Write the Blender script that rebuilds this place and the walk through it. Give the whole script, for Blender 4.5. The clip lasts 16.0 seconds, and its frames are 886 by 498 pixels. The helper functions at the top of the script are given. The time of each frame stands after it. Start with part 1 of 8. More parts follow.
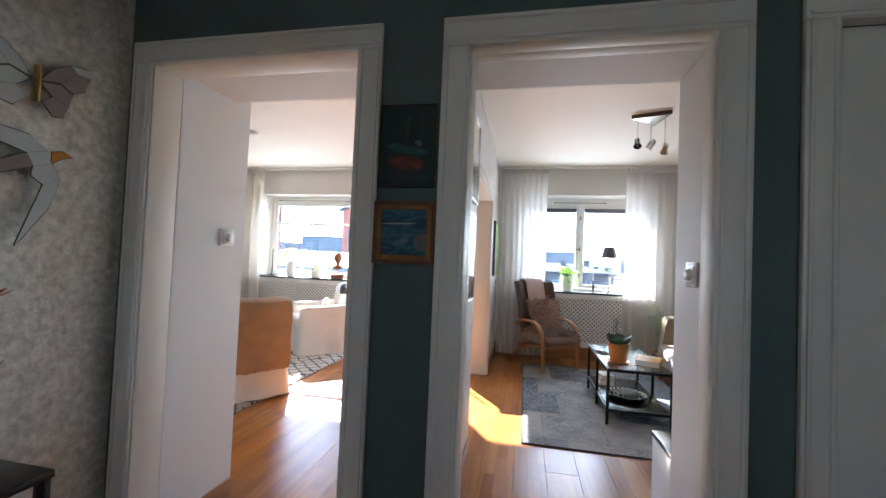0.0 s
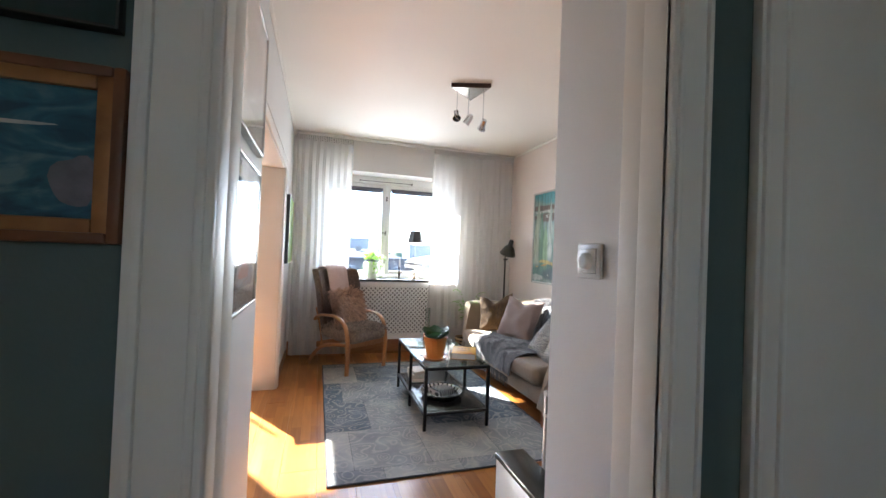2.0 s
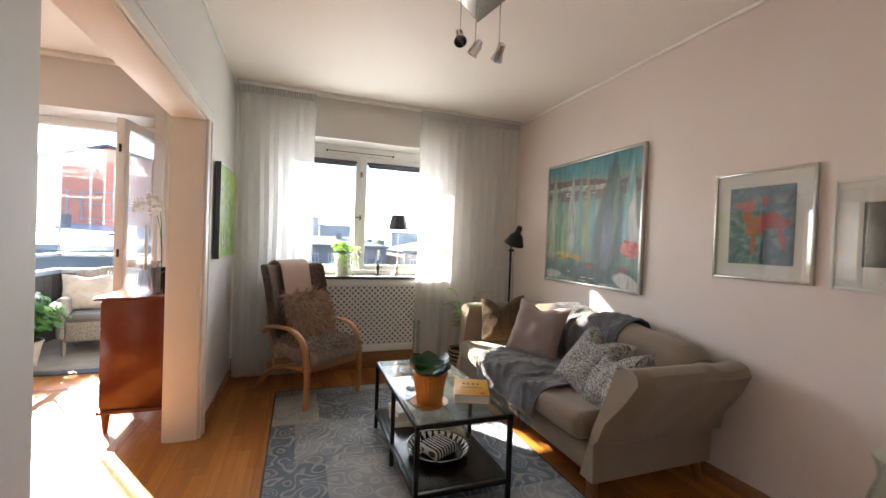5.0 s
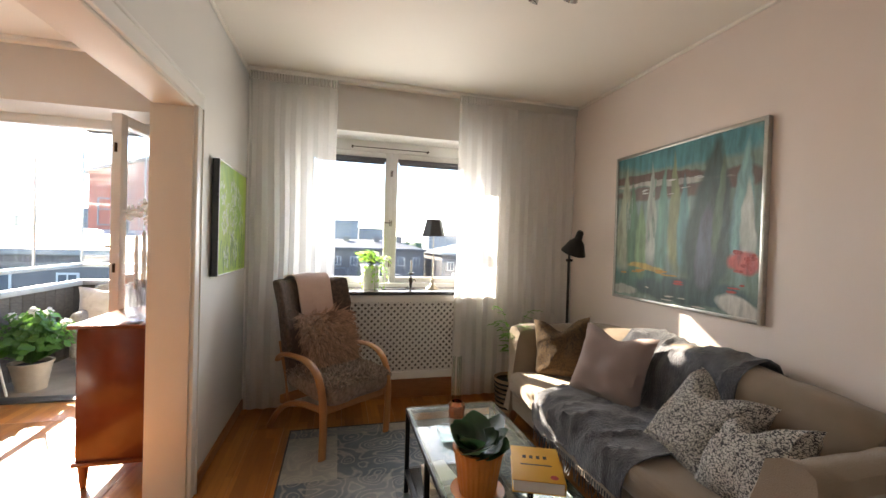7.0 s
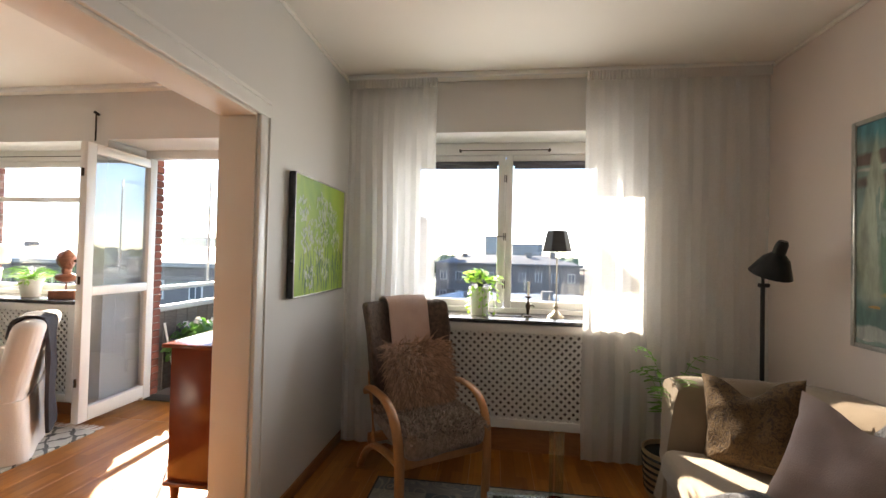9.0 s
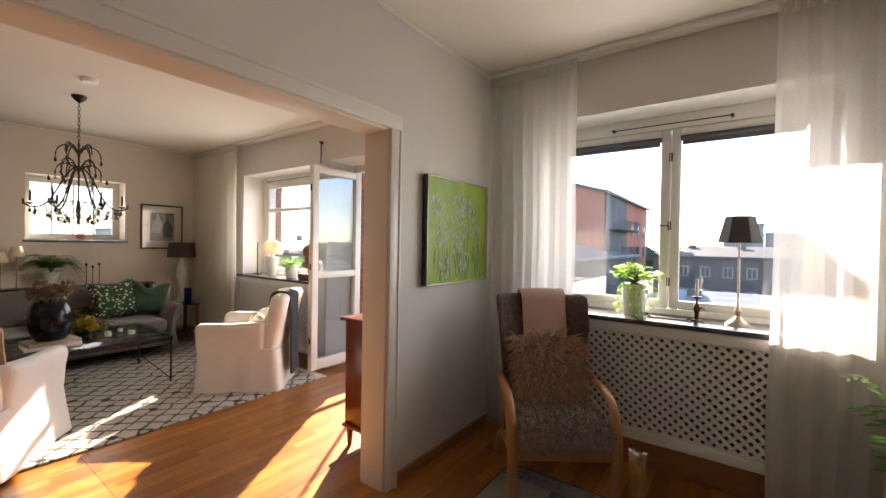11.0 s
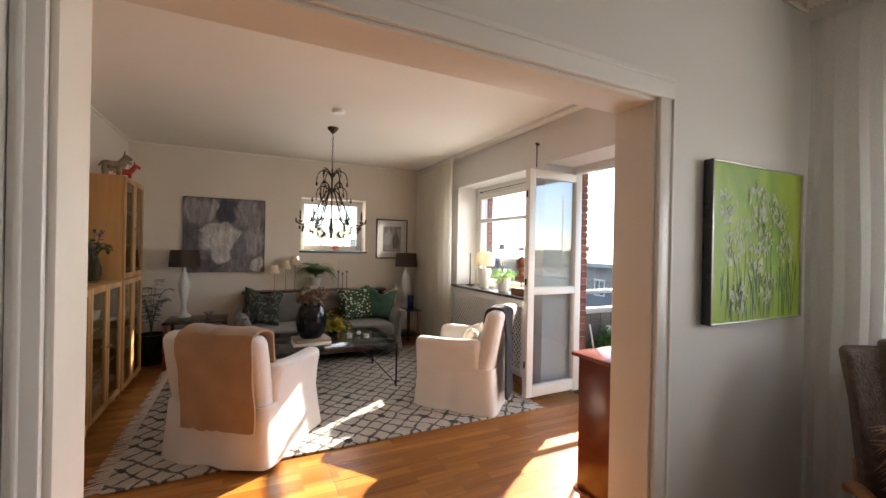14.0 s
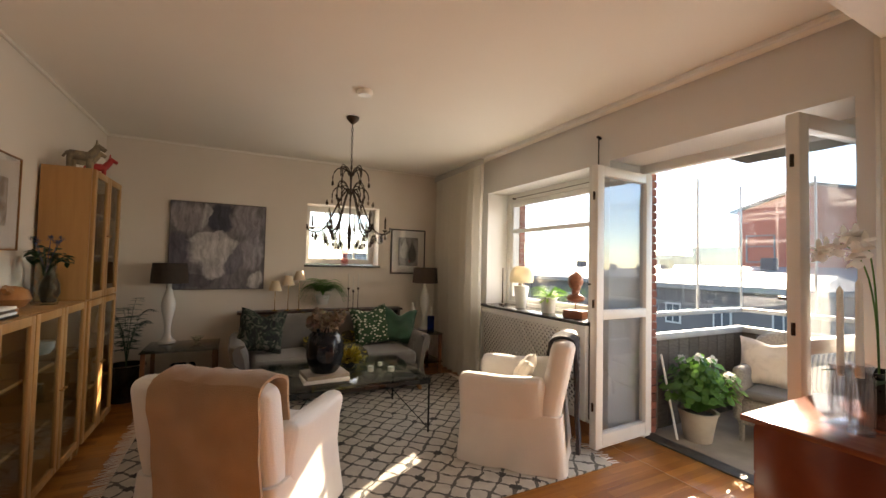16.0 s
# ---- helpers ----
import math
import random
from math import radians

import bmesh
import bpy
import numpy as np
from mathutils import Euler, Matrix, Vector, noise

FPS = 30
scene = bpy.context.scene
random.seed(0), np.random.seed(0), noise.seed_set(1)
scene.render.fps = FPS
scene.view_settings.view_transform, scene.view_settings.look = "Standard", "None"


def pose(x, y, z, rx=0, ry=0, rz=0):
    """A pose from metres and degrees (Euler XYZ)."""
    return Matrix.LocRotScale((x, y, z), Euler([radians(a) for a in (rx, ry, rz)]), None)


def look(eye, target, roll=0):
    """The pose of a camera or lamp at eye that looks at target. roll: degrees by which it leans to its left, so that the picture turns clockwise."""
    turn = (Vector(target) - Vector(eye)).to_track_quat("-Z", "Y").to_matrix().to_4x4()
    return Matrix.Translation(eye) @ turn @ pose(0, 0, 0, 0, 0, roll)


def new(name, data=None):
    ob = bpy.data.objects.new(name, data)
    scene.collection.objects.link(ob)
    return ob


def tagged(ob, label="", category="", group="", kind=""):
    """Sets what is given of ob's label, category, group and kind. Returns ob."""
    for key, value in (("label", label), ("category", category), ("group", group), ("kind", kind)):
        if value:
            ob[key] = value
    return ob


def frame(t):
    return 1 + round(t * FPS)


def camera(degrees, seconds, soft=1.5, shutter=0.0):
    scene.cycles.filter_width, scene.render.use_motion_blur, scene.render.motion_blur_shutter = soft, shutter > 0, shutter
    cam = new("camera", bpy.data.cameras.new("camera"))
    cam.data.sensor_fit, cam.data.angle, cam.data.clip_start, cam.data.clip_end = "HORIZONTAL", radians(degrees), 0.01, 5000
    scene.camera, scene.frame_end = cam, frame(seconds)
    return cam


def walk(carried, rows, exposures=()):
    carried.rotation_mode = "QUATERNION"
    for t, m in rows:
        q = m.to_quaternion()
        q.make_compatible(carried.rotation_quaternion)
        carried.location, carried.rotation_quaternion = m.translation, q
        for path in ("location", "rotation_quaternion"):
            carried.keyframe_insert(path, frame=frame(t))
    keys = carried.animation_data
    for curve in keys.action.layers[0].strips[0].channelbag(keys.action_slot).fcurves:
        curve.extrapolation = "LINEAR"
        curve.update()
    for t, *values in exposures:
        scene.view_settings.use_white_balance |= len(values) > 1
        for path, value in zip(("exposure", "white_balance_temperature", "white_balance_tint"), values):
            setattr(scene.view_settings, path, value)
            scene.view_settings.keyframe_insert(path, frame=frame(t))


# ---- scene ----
cam = camera(95.5, 16.0)
PATH = [
    (0, (0.387, 0.06, 1.258), (-0.01, 2.019, 1.317), 2.4),
    (0.5, (0.342, 0.186, 1.272), (0.259, 2.184, 1.319), 2.6),
    (1, (0.332, 0.353, 1.278), (0.547, 2.341, 1.325), 2.5),
    (1.5, (0.323, 0.564, 1.266), (0.743, 2.52, 1.307), 2.4),
    (2, (0.321, 0.793, 1.246), (0.912, 2.703, 1.275), 2.3),
    (2.5, (0.383, 1.038, 1.252), (1.02, 2.934, 1.246), 2.2),
    (3, (0.43, 1.226, 1.232), (1.075, 3.119, 1.224), 2.1),
    (3.5, (0.471, 1.421, 1.239), (1.126, 3.312, 1.225), 2.2),
    (4, (0.507, 1.558, 1.23), (1.186, 3.439, 1.214), 2.1),
    (6.3, (0.655, 2.158, 1.328), (1.306, 4.048, 1.279), 1.9),
    (6.5, (0.68, 2.216, 1.32), (1.284, 4.122, 1.281), 1.9),
    (7, (0.705, 2.398, 1.324), (1.206, 4.334, 1.299), 1.7),
    (7.5, (0.773, 2.573, 1.326), (1.132, 4.541, 1.323), 1.6),
    (8, (0.848, 2.758, 1.328), (1.041, 4.749, 1.342), 1.5),
    (10.3, (1.419, 3.0, 1.358), (0.542, 4.797, 1.404), 1.2),
    (10.5, (1.46, 3.019, 1.354), (0.499, 4.773, 1.385), 1.1),
    (11, (1.523, 3.057, 1.354), (0.341, 4.67, 1.329), 1.0),
    (11.5, (1.546, 3.079, 1.338), (0.168, 4.527, 1.277), 1.1),
    (12, (1.556, 3.086, 1.337), (0.024, 4.37, 1.268), 1.1),
    (12.5, (1.487, 3.112, 1.349), (-0.159, 4.246, 1.284), 1.0),
    (13, (1.328, 3.153, 1.377), (-0.406, 4.148, 1.328), 1.0),
    (13.5, (1.177, 3.194, 1.352), (-0.608, 4.097, 1.342), 1.2),
    (14, (1.015, 3.258, 1.389), (-0.785, 4.131, 1.387), 1.1),
    (14.5, (0.83, 3.275, 1.39), (-0.97, 4.145, 1.402), 1.2),
    (15, (0.613, 3.244, 1.39), (-1.187, 4.116, 1.417), 1.3),
    (15.5, (0.423, 3.203, 1.375), (-1.365, 4.097, 1.431), 1.3),
    (16, (0.209, 3.193, 1.371), (-1.574, 4.097, 1.443), 1.3),
]
EXPOSURES = [(0, 3.5, 5850, 9), (2.0, 3.75, 6050, 9), (3.0, 3.65, 6050, 9), (3.5, 3.45, 6200, 9), (4.2, 3.35, 6550, 10), (6.5, 3.15, 7250, 11), (8, 3.0, 7400, 11), (10.3, 2.52, 7600, 13), (12, 2.5, 8000, 18), (13.0, 2.6, 7900, 17), (13.5, 2.65, 7000, 12), (14.3, 2.55, 7550, 13), (15, 2.5, 8100, 13), (16, 2.35, 8300, 13)]
walk(cam, [(t, look(eye, target, roll)) for t, eye, target, roll in PATH], exposures=EXPOSURES)

# ---- world, sun and exposure ----
SUN_AZ, SUN_EL = radians(33.0), radians(28.8)
world = bpy.data.worlds.new("sky")
scene.world = world
world.use_nodes = True
_wn = world.node_tree.nodes
_sky = _wn.new("ShaderNodeTexSky")
_sky.sky_type, _sky.sun_disc = "NISHITA", False
_sky.sun_elevation, _sky.sun_rotation, _sky.dust_density = SUN_EL, -SUN_AZ, 0.2
_sky.ozone_density, _sky.altitude = 3.0, 1500.0
world.node_tree.links.new(_sky.outputs[0], _wn["Background"].inputs[0])
_wn["Background"].inputs[1].default_value = 0.15
sun = new("sun", bpy.data.lights.new("sun", "SUN"))
sun.data.energy, sun.data.angle, sun.data.color = 5.0, radians(0.6), (1.0, 0.93, 0.82)
sun.matrix_world = look((0, 0, 0), (math.sin(SUN_AZ), -math.cos(SUN_AZ), -math.tan(SUN_EL)))

# daylight of the sky at the window openings
for nm, px, py, pz, sx, sz, turn, watts in (("daylight_room", 1.155, 6.06, 1.5, 1.4, 1.0, 0, 2.9), ("daylight_living", -3.0, 6.06, 1.5, 1.4, 1.0, 0, 2.5),
                                            ("daylight_door", -0.92, 6.14, 1.05, 0.55, 1.9, 0, 1.9), ("daylight_side", -5.1, 4.375, 1.7, 0.75, 0.6, 90, 0.6)):
    li = bpy.data.lights.new(nm, "AREA")
    li.shape, li.size, li.size_y, li.energy, li.color, li.spread = "RECTANGLE", sx, sz, watts, (0.95, 0.97, 1.0), radians(140)
    new(nm, li).matrix_world = pose(px, py, pz, -90, 0, turn)

# ---- materials ----


def shader(name, c1, c2=None, scale=8.0, rough=0.6, metal=0.0, bump=0.0, bump_scale=60.0, rand=0.0, stretch=(1, 1, 1), spec=0.5, sheen=0.0):
    """Two-scale surface: blotches between c1 and c2, fine grain and relief, and a tone of its own for each object."""
    m = bpy.data.materials.new(name)
    m.use_nodes = True
    n, k = m.node_tree.nodes, m.node_tree.links
    b = n["Principled BSDF"]
    tc = n.new("ShaderNodeTexCoord")
    mp = n.new("ShaderNodeMapping")
    mp.inputs["Scale"].default_value = stretch
    k.new(tc.outputs["Object"], mp.inputs[0])
    a = n.new("ShaderNodeTexNoise")
    a.inputs["Scale"].default_value, a.inputs["Detail"].default_value = scale, 5
    k.new(mp.outputs[0], a.inputs["Vector"])
    mix = n.new("ShaderNodeMix")
    mix.data_type = "RGBA"
    mix.inputs[6].default_value, mix.inputs[7].default_value = (*c1, 1), (*(c2 or [v * 0.85 for v in c1]), 1)
    ramp = n.new("ShaderNodeMapRange")
    ramp.inputs[1].default_value, ramp.inputs[2].default_value = 0.3, 0.7
    k.new(a.outputs[0], ramp.inputs[0])
    k.new(ramp.outputs[0], mix.inputs[0])
    out = mix.outputs[2]
    if rand:
        oi = n.new("ShaderNodeObjectInfo")
        hs = n.new("ShaderNodeHueSaturation")
        mr = n.new("ShaderNodeMapRange")
        mr.inputs[3].default_value, mr.inputs[4].default_value = 1 - rand, 1 + rand
        k.new(oi.outputs["Random"], mr.inputs[0])
        k.new(mr.outputs[0], hs.inputs["Value"])
        k.new(out, hs.inputs["Color"])
        out = hs.outputs[0]
    k.new(out, b.inputs["Base Color"])
    b.inputs["Roughness"].default_value, b.inputs["Metallic"].default_value = rough, metal
    b.inputs["Specular IOR Level"].default_value = spec
    if sheen:
        b.inputs["Sheen Weight"].default_value = sheen
    if bump:
        g = n.new("ShaderNodeTexNoise")
        g.inputs["Scale"].default_value, g.inputs["Detail"].default_value = bump_scale, 3
        k.new(mp.outputs[0], g.inputs["Vector"])
        bp = n.new("ShaderNodeBump")
        bp.inputs["Strength"].default_value, bp.inputs["Distance"].default_value = bump, 0.01
        k.new(g.outputs[0], bp.inputs["Height"])
        k.new(bp.outputs[0], b.inputs["Normal"])
    return m


def glass(name, tint=(1, 1, 1), rough=0.0, clear=0.88, mirror=0.035):
    """A thin pane: mostly clear, with a mirror's gloss that grows towards the grazing view."""
    m = bpy.data.materials.new(name)
    m.use_nodes = True
    n, k = m.node_tree.nodes, m.node_tree.links
    n.remove(n["Principled BSDF"])
    t, g, mx, f = n.new("ShaderNodeBsdfTransparent"), n.new("ShaderNodeBsdfGlossy"), n.new("ShaderNodeMixShader"), n.new("ShaderNodeLayerWeight")
    pw, ml = n.new("ShaderNodeMath"), n.new("ShaderNodeMath")
    t.inputs[0].default_value = (*[c * clear / 0.88 * 0.98 for c in tint], 1)
    g.inputs["Roughness"].default_value = rough
    f.inputs[0].default_value = 0.5
    pw.operation, pw.inputs[1].default_value = "POWER", 4.0
    ml.operation, ml.inputs[1].default_value, ml.inputs[2].default_value = "MULTIPLY_ADD", 0.7, mirror
    k.new(f.outputs["Facing"], pw.inputs[0]), k.new(pw.outputs[0], ml.inputs[0])
    k.new(ml.outputs[0], mx.inputs[0]), k.new(t.outputs[0], mx.inputs[1]), k.new(g.outputs[0], mx.inputs[2])
    k.new(mx.outputs[0], n["Material Output"].inputs[0])
    return m


def sheer(name, color, through_part):
    """Thin curtain cloth: some light goes straight through, the rest is spread to both sides."""
    m = bpy.data.materials.new(name)
    m.use_nodes = True
    n, k = m.node_tree.nodes, m.node_tree.links
    n.remove(n["Principled BSDF"])
    t, d, l = n.new("ShaderNodeBsdfTransparent"), n.new("ShaderNodeBsdfDiffuse"), n.new("ShaderNodeBsdfTranslucent")
    d.inputs[0].default_value = l.inputs[0].default_value = (*color, 1)
    tc, nz, mr = n.new("ShaderNodeTexCoord"), n.new("ShaderNodeTexNoise"), n.new("ShaderNodeMapRange")
    nz.inputs["Scale"].default_value = 220
    mr.inputs[3].default_value, mr.inputs[4].default_value = through_part * 0.6, through_part * 1.4
    k.new(tc.outputs["Object"], nz.inputs["Vector"]), k.new(nz.outputs[0], mr.inputs[0])
    m1, m2 = n.new("ShaderNodeMixShader"), n.new("ShaderNodeMixShader")
    m1.inputs[0].default_value = 0.42
    k.new(d.outputs[0], m1.inputs[1]), k.new(l.outputs[0], m1.inputs[2])
    k.new(mr.outputs[0], m2.inputs[0]), k.new(m1.outputs[0], m2.inputs[1]), k.new(t.outputs[0], m2.inputs[2])
    k.new(m2.outputs[0], n["Material Output"].inputs[0])
    return m


def pattern(name, stops, scale=3.0, detail=6.0, distort=1.0, rough=0.7, stretch=(1, 1, 1), kind="noise", bump=0.0, spec=0.5):
    """A ramp of colours over a distorted noise or cells: paintings, patterned cloth."""
    m = bpy.data.materials.new(name)
    m.use_nodes = True
    n, k = m.node_tree.nodes, m.node_tree.links
    b = n["Principled BSDF"]
    tc, mp = n.new("ShaderNodeTexCoord"), n.new("ShaderNodeMapping")
    mp.inputs["Scale"].default_value = stretch
    k.new(tc.outputs["Object"], mp.inputs[0])
    if kind == "noise":
        a = n.new("ShaderNodeTexNoise")
        a.inputs["Scale"].default_value, a.inputs["Detail"].default_value, a.inputs["Distortion"].default_value = scale, detail, distort
        fac = a.outputs[0]
    elif kind == "cells":
        a = n.new("ShaderNodeTexVoronoi")
        a.inputs["Scale"].default_value = scale
        fac = a.outputs["Distance"]
    else:
        a = n.new("ShaderNodeTexWave")
        a.inputs["Scale"].default_value, a.inputs["Distortion"].default_value, a.inputs["Detail Scale"].default_value = scale, distort, 2.0
        fac = a.outputs["Fac"]
    k.new(mp.outputs[0], a.inputs["Vector"])
    r = n.new("ShaderNodeValToRGB")
    while len(r.color_ramp.elements) < len(stops):
        r.color_ramp.elements.new(0.5)
    for e, (p, c) in zip(r.color_ramp.elements, stops):
        e.position, e.color = p, (*c, 1)
    k.new(fac, r.inputs[0])
    k.new(r.outputs[0], b.inputs["Base Color"])
    b.inputs["Roughness"].default_value, b.inputs["Specular IOR Level"].default_value = rough, spec
    if bump:
        bp = n.new("ShaderNodeBump")
        bp.inputs["Strength"].default_value, bp.inputs["Distance"].default_value = bump, 0.01
        k.new(fac, bp.inputs["Height"])
        k.new(bp.outputs[0], b.inputs["Normal"])
    return m


def parquet():
    """Lacquered strip parquet: each strip a tone of its own, with long grain."""
    m = shader("oak_parquet", (0.5, 0.215, 0.048), (0.41, 0.16, 0.032), scale=3.0, rough=0.3, rand=0.14, stretch=(14, 1, 1), bump=0.06, bump_scale=9)
    n, k = m.node_tree.nodes, m.node_tree.links
    b = n["Principled BSDF"]
    src = b.inputs["Base Color"].links[0].from_socket
    geo, sep = n.new("ShaderNodeTexCoord"), n.new("ShaderNodeMapping")
    oi = n.new("ShaderNodeObjectInfo")
    add = n.new("ShaderNodeVectorMath")
    add.operation = "ADD"
    k.new(geo.outputs["Object"], add.inputs[0])
    k.new(oi.outputs["Location"], add.inputs[1])
    k.new(add.outputs[0], sep.inputs[0])
    sep.inputs["Rotation"].default_value = (0, 0, radians(90))
    br = n.new("ShaderNodeTexBrick")
    br.inputs["Scale"].default_value = 1.0
    br.inputs["Brick Width"].default_value, br.inputs["Row Height"].default_value = 0.42, 0.065
    br.inputs["Mortar Size"].default_value = 0.0006
    br.inputs["Color1"].default_value, br.inputs["Color2"].default_value = (1.0, 1.0, 1.0, 1), (0.62, 0.5, 0.38, 1)
    br.inputs["Mortar"].default_value = (0.45, 0.4, 0.35, 1)
    k.new(sep.outputs[0], br.inputs["Vector"])
    mul = n.new("ShaderNodeMix")
    mul.data_type, mul.blend_type = "RGBA", "MULTIPLY"
    mul.inputs[0].default_value = 1.0
    k.new(src, mul.inputs[6]), k.new(br.outputs["Color"], mul.inputs[7])
    k.new(mul.outputs[2], b.inputs["Base Color"])
    return m


def leafy(name, c1, c2):
    """Leaf tissue: glossy above, and light shows through it."""
    m = shader(name, c1, c2, 25, 0.4, bump=0.1, bump_scale=80)
    n, k = m.node_tree.nodes, m.node_tree.links
    b = n["Principled BSDF"]
    t, mx = n.new("ShaderNodeBsdfTranslucent"), n.new("ShaderNodeMixShader")
    t.inputs[0].default_value = (*[min(1, v * 2.2) for v in c1], 1)
    mx.inputs[0].default_value = 0.35
    k.new(b.outputs[0], mx.inputs[1]), k.new(t.outputs[0], mx.inputs[2])
    k.new(mx.outputs[0], n["Material Output"].inputs[0])
    return m


M = {
    "wall_grey": shader("grey_wall_paint", (0.74, 0.73, 0.71), (0.7, 0.69, 0.67), 1.5, 0.58, bump=0.05, bump_scale=140, spec=0.35),
    "wall_white": shader("white_wall_paint", (0.83, 0.82, 0.8), (0.8, 0.79, 0.77), 1.5, 0.55, bump=0.05, bump_scale=140, spec=0.35),
    "wall_pink": shader("rose_wall_paint", (0.76, 0.67, 0.62), (0.72, 0.63, 0.58), 1.5, 0.55, bump=0.05, bump_scale=140),
    "wall_sand": shader("warm_grey_wall_paint", (0.76, 0.695, 0.61), (0.72, 0.655, 0.57), 1.5, 0.55, bump=0.05, bump_scale=140),
    "wall_teal": shader("teal_wall_paint", (0.088, 0.13, 0.128), (0.072, 0.11, 0.108), 2.0, 0.5, bump=0.05, bump_scale=140),
    "wall_foil": shader("mottled_silver_wallpaper", (0.86, 0.85, 0.78), (0.5, 0.49, 0.44), 38.0, 0.34, 0.2, bump=0.25, bump_scale=60),
    "ceiling": shader("cream_white_ceiling_paint", (0.88, 0.84, 0.77), (0.85, 0.81, 0.74), 1.2, 0.7, bump=0.04, bump_scale=120),
    "trim": shader("white_gloss_paint", (0.8, 0.79, 0.76), (0.75, 0.74, 0.71), 3.0, 0.28, bump=0.03, bump_scale=40),
    # satin paint whose cream tint holds the warm light bounced off the floor
    "satin": shader("bounce_warmed_satin_paint", (0.8, 0.755, 0.68), (0.76, 0.715, 0.64), 3.0, 0.5, bump=0.03, bump_scale=40, spec=0.3),
    "oak": shader("oak_wood", (0.5, 0.27, 0.1), (0.4, 0.2, 0.07), 3.0, 0.4, stretch=(7, 7, 0.7), bump=0.05, bump_scale=14),
    "beech": shader("beech_wood", (0.4, 0.185, 0.068), (0.32, 0.14, 0.05), 4.0, 0.35, stretch=(7, 7, 2), bump=0.05, bump_scale=20),
    "mahogany": shader("mahogany_veneer", (0.2, 0.05, 0.022), (0.14, 0.032, 0.015), 3.0, 0.17, stretch=(2, 14, 2), bump=0.03, bump_scale=14),
    "baseboard": shader("oak_baseboard", (0.38, 0.18, 0.07), (0.3, 0.13, 0.05), 4.0, 0.4, stretch=(3, 3, 20)),
    "parquet": parquet(),
    "black_metal": shader("black_steel", (0.012, 0.012, 0.013), (0.02, 0.02, 0.02), 20, 0.35, 0.6),
    "black": shader("black_lacquer", (0.012, 0.012, 0.012), (0.02, 0.02, 0.02), 10, 0.25),
    "bronze": shader("dark_bronze", (0.035, 0.025, 0.018), (0.06, 0.04, 0.025), 30, 0.4, 0.8),
    "brass": shader("brass", (0.6, 0.4, 0.16), (0.5, 0.32, 0.12), 20, 0.25, 1.0),
    "copper": shader("copper", (0.75, 0.33, 0.2), (0.65, 0.27, 0.16), 20, 0.2, 1.0),
    "chrome": shader("chrome", (0.7, 0.7, 0.7), (0.6, 0.6, 0.6), 20, 0.15, 1.0),
    "stone": shader("dark_marble_sill", (0.035, 0.035, 0.037), (0.09, 0.09, 0.09), 14, 0.2, bump=0.02),
    "glass": glass("window_glass", mirror=0.085),
    "bright_glass": glass("lead_crystal_glass", (0.9, 0.9, 0.92), 0.02, 0.84, mirror=0.12),
    "door_glass": glass("double_door_glass", (0.94, 0.97, 1.0), 0.0, 0.84, mirror=0.15),
    "clear": glass("clear_glass", (0.93, 0.97, 0.95)),
    "sheer": sheer("white_sheer_cloth", (0.78, 0.77, 0.75), 0.34),
    "sheer2": sheer("cream_curtain_cloth", (0.76, 0.72, 0.64), 0.06),
    "sheer_warm": sheer("hall_light_tint_cloth", (0.85, 0.66, 0.46), 0.04),
    "white_ceramic": shader("white_ceramic", (0.78, 0.77, 0.74), (0.7, 0.69, 0.66), 6, 0.25),
    "leaf": leafy("green_leaf", (0.08, 0.19, 0.035), (0.04, 0.11, 0.022)),
    "leaf_gloss": leafy("glossy_green_leaf", (0.1, 0.24, 0.03), (0.05, 0.14, 0.02)),
    "leaf_light": leafy("bright_green_leaf", (0.22, 0.38, 0.05), (0.12, 0.25, 0.035)),
    "leaf_dark": leafy("dark_green_leaf", (0.022, 0.055, 0.022), (0.012, 0.032, 0.014)),
    "soil": shader("potting_soil", (0.03, 0.02, 0.014), (0.05, 0.035, 0.02), 60, 0.95, bump=0.6, bump_scale=90),
}

# ---- building helpers ----


def bag(name, at=(0, 0, 0), turn=0.0, label="", category="", group="", kind=""):
    """An empty at the base of a thing, which carries its parts."""
    ob = new(name)
    ob.empty_display_size = 0.05
    ob.matrix_basis = pose(at[0], at[1], at[2], 0, 0, turn)
    return tagged(ob, label, category, group, kind)


def part(name, bm, material, parent=None, label="", smooth=True):
    me = bpy.data.meshes.new(name)
    bmesh.ops.recalc_face_normals(bm, faces=bm.faces)
    for f in bm.faces:
        f.smooth = smooth
    bm.to_mesh(me)
    bm.free()
    if smooth:
        me.set_sharp_from_angle(angle=radians(40))
    me.materials.append(M[material] if isinstance(material, str) else material)
    ob = new(name, me)
    ob.parent = parent
    if label:
        ob["label"] = label
    return ob


def share(name, source, parent, m):
    """One more object on the mesh of source."""
    ob = new(name, source.data)
    ob.parent = parent
    ob.matrix_basis = m
    return ob


def B():
    return bmesh.new()


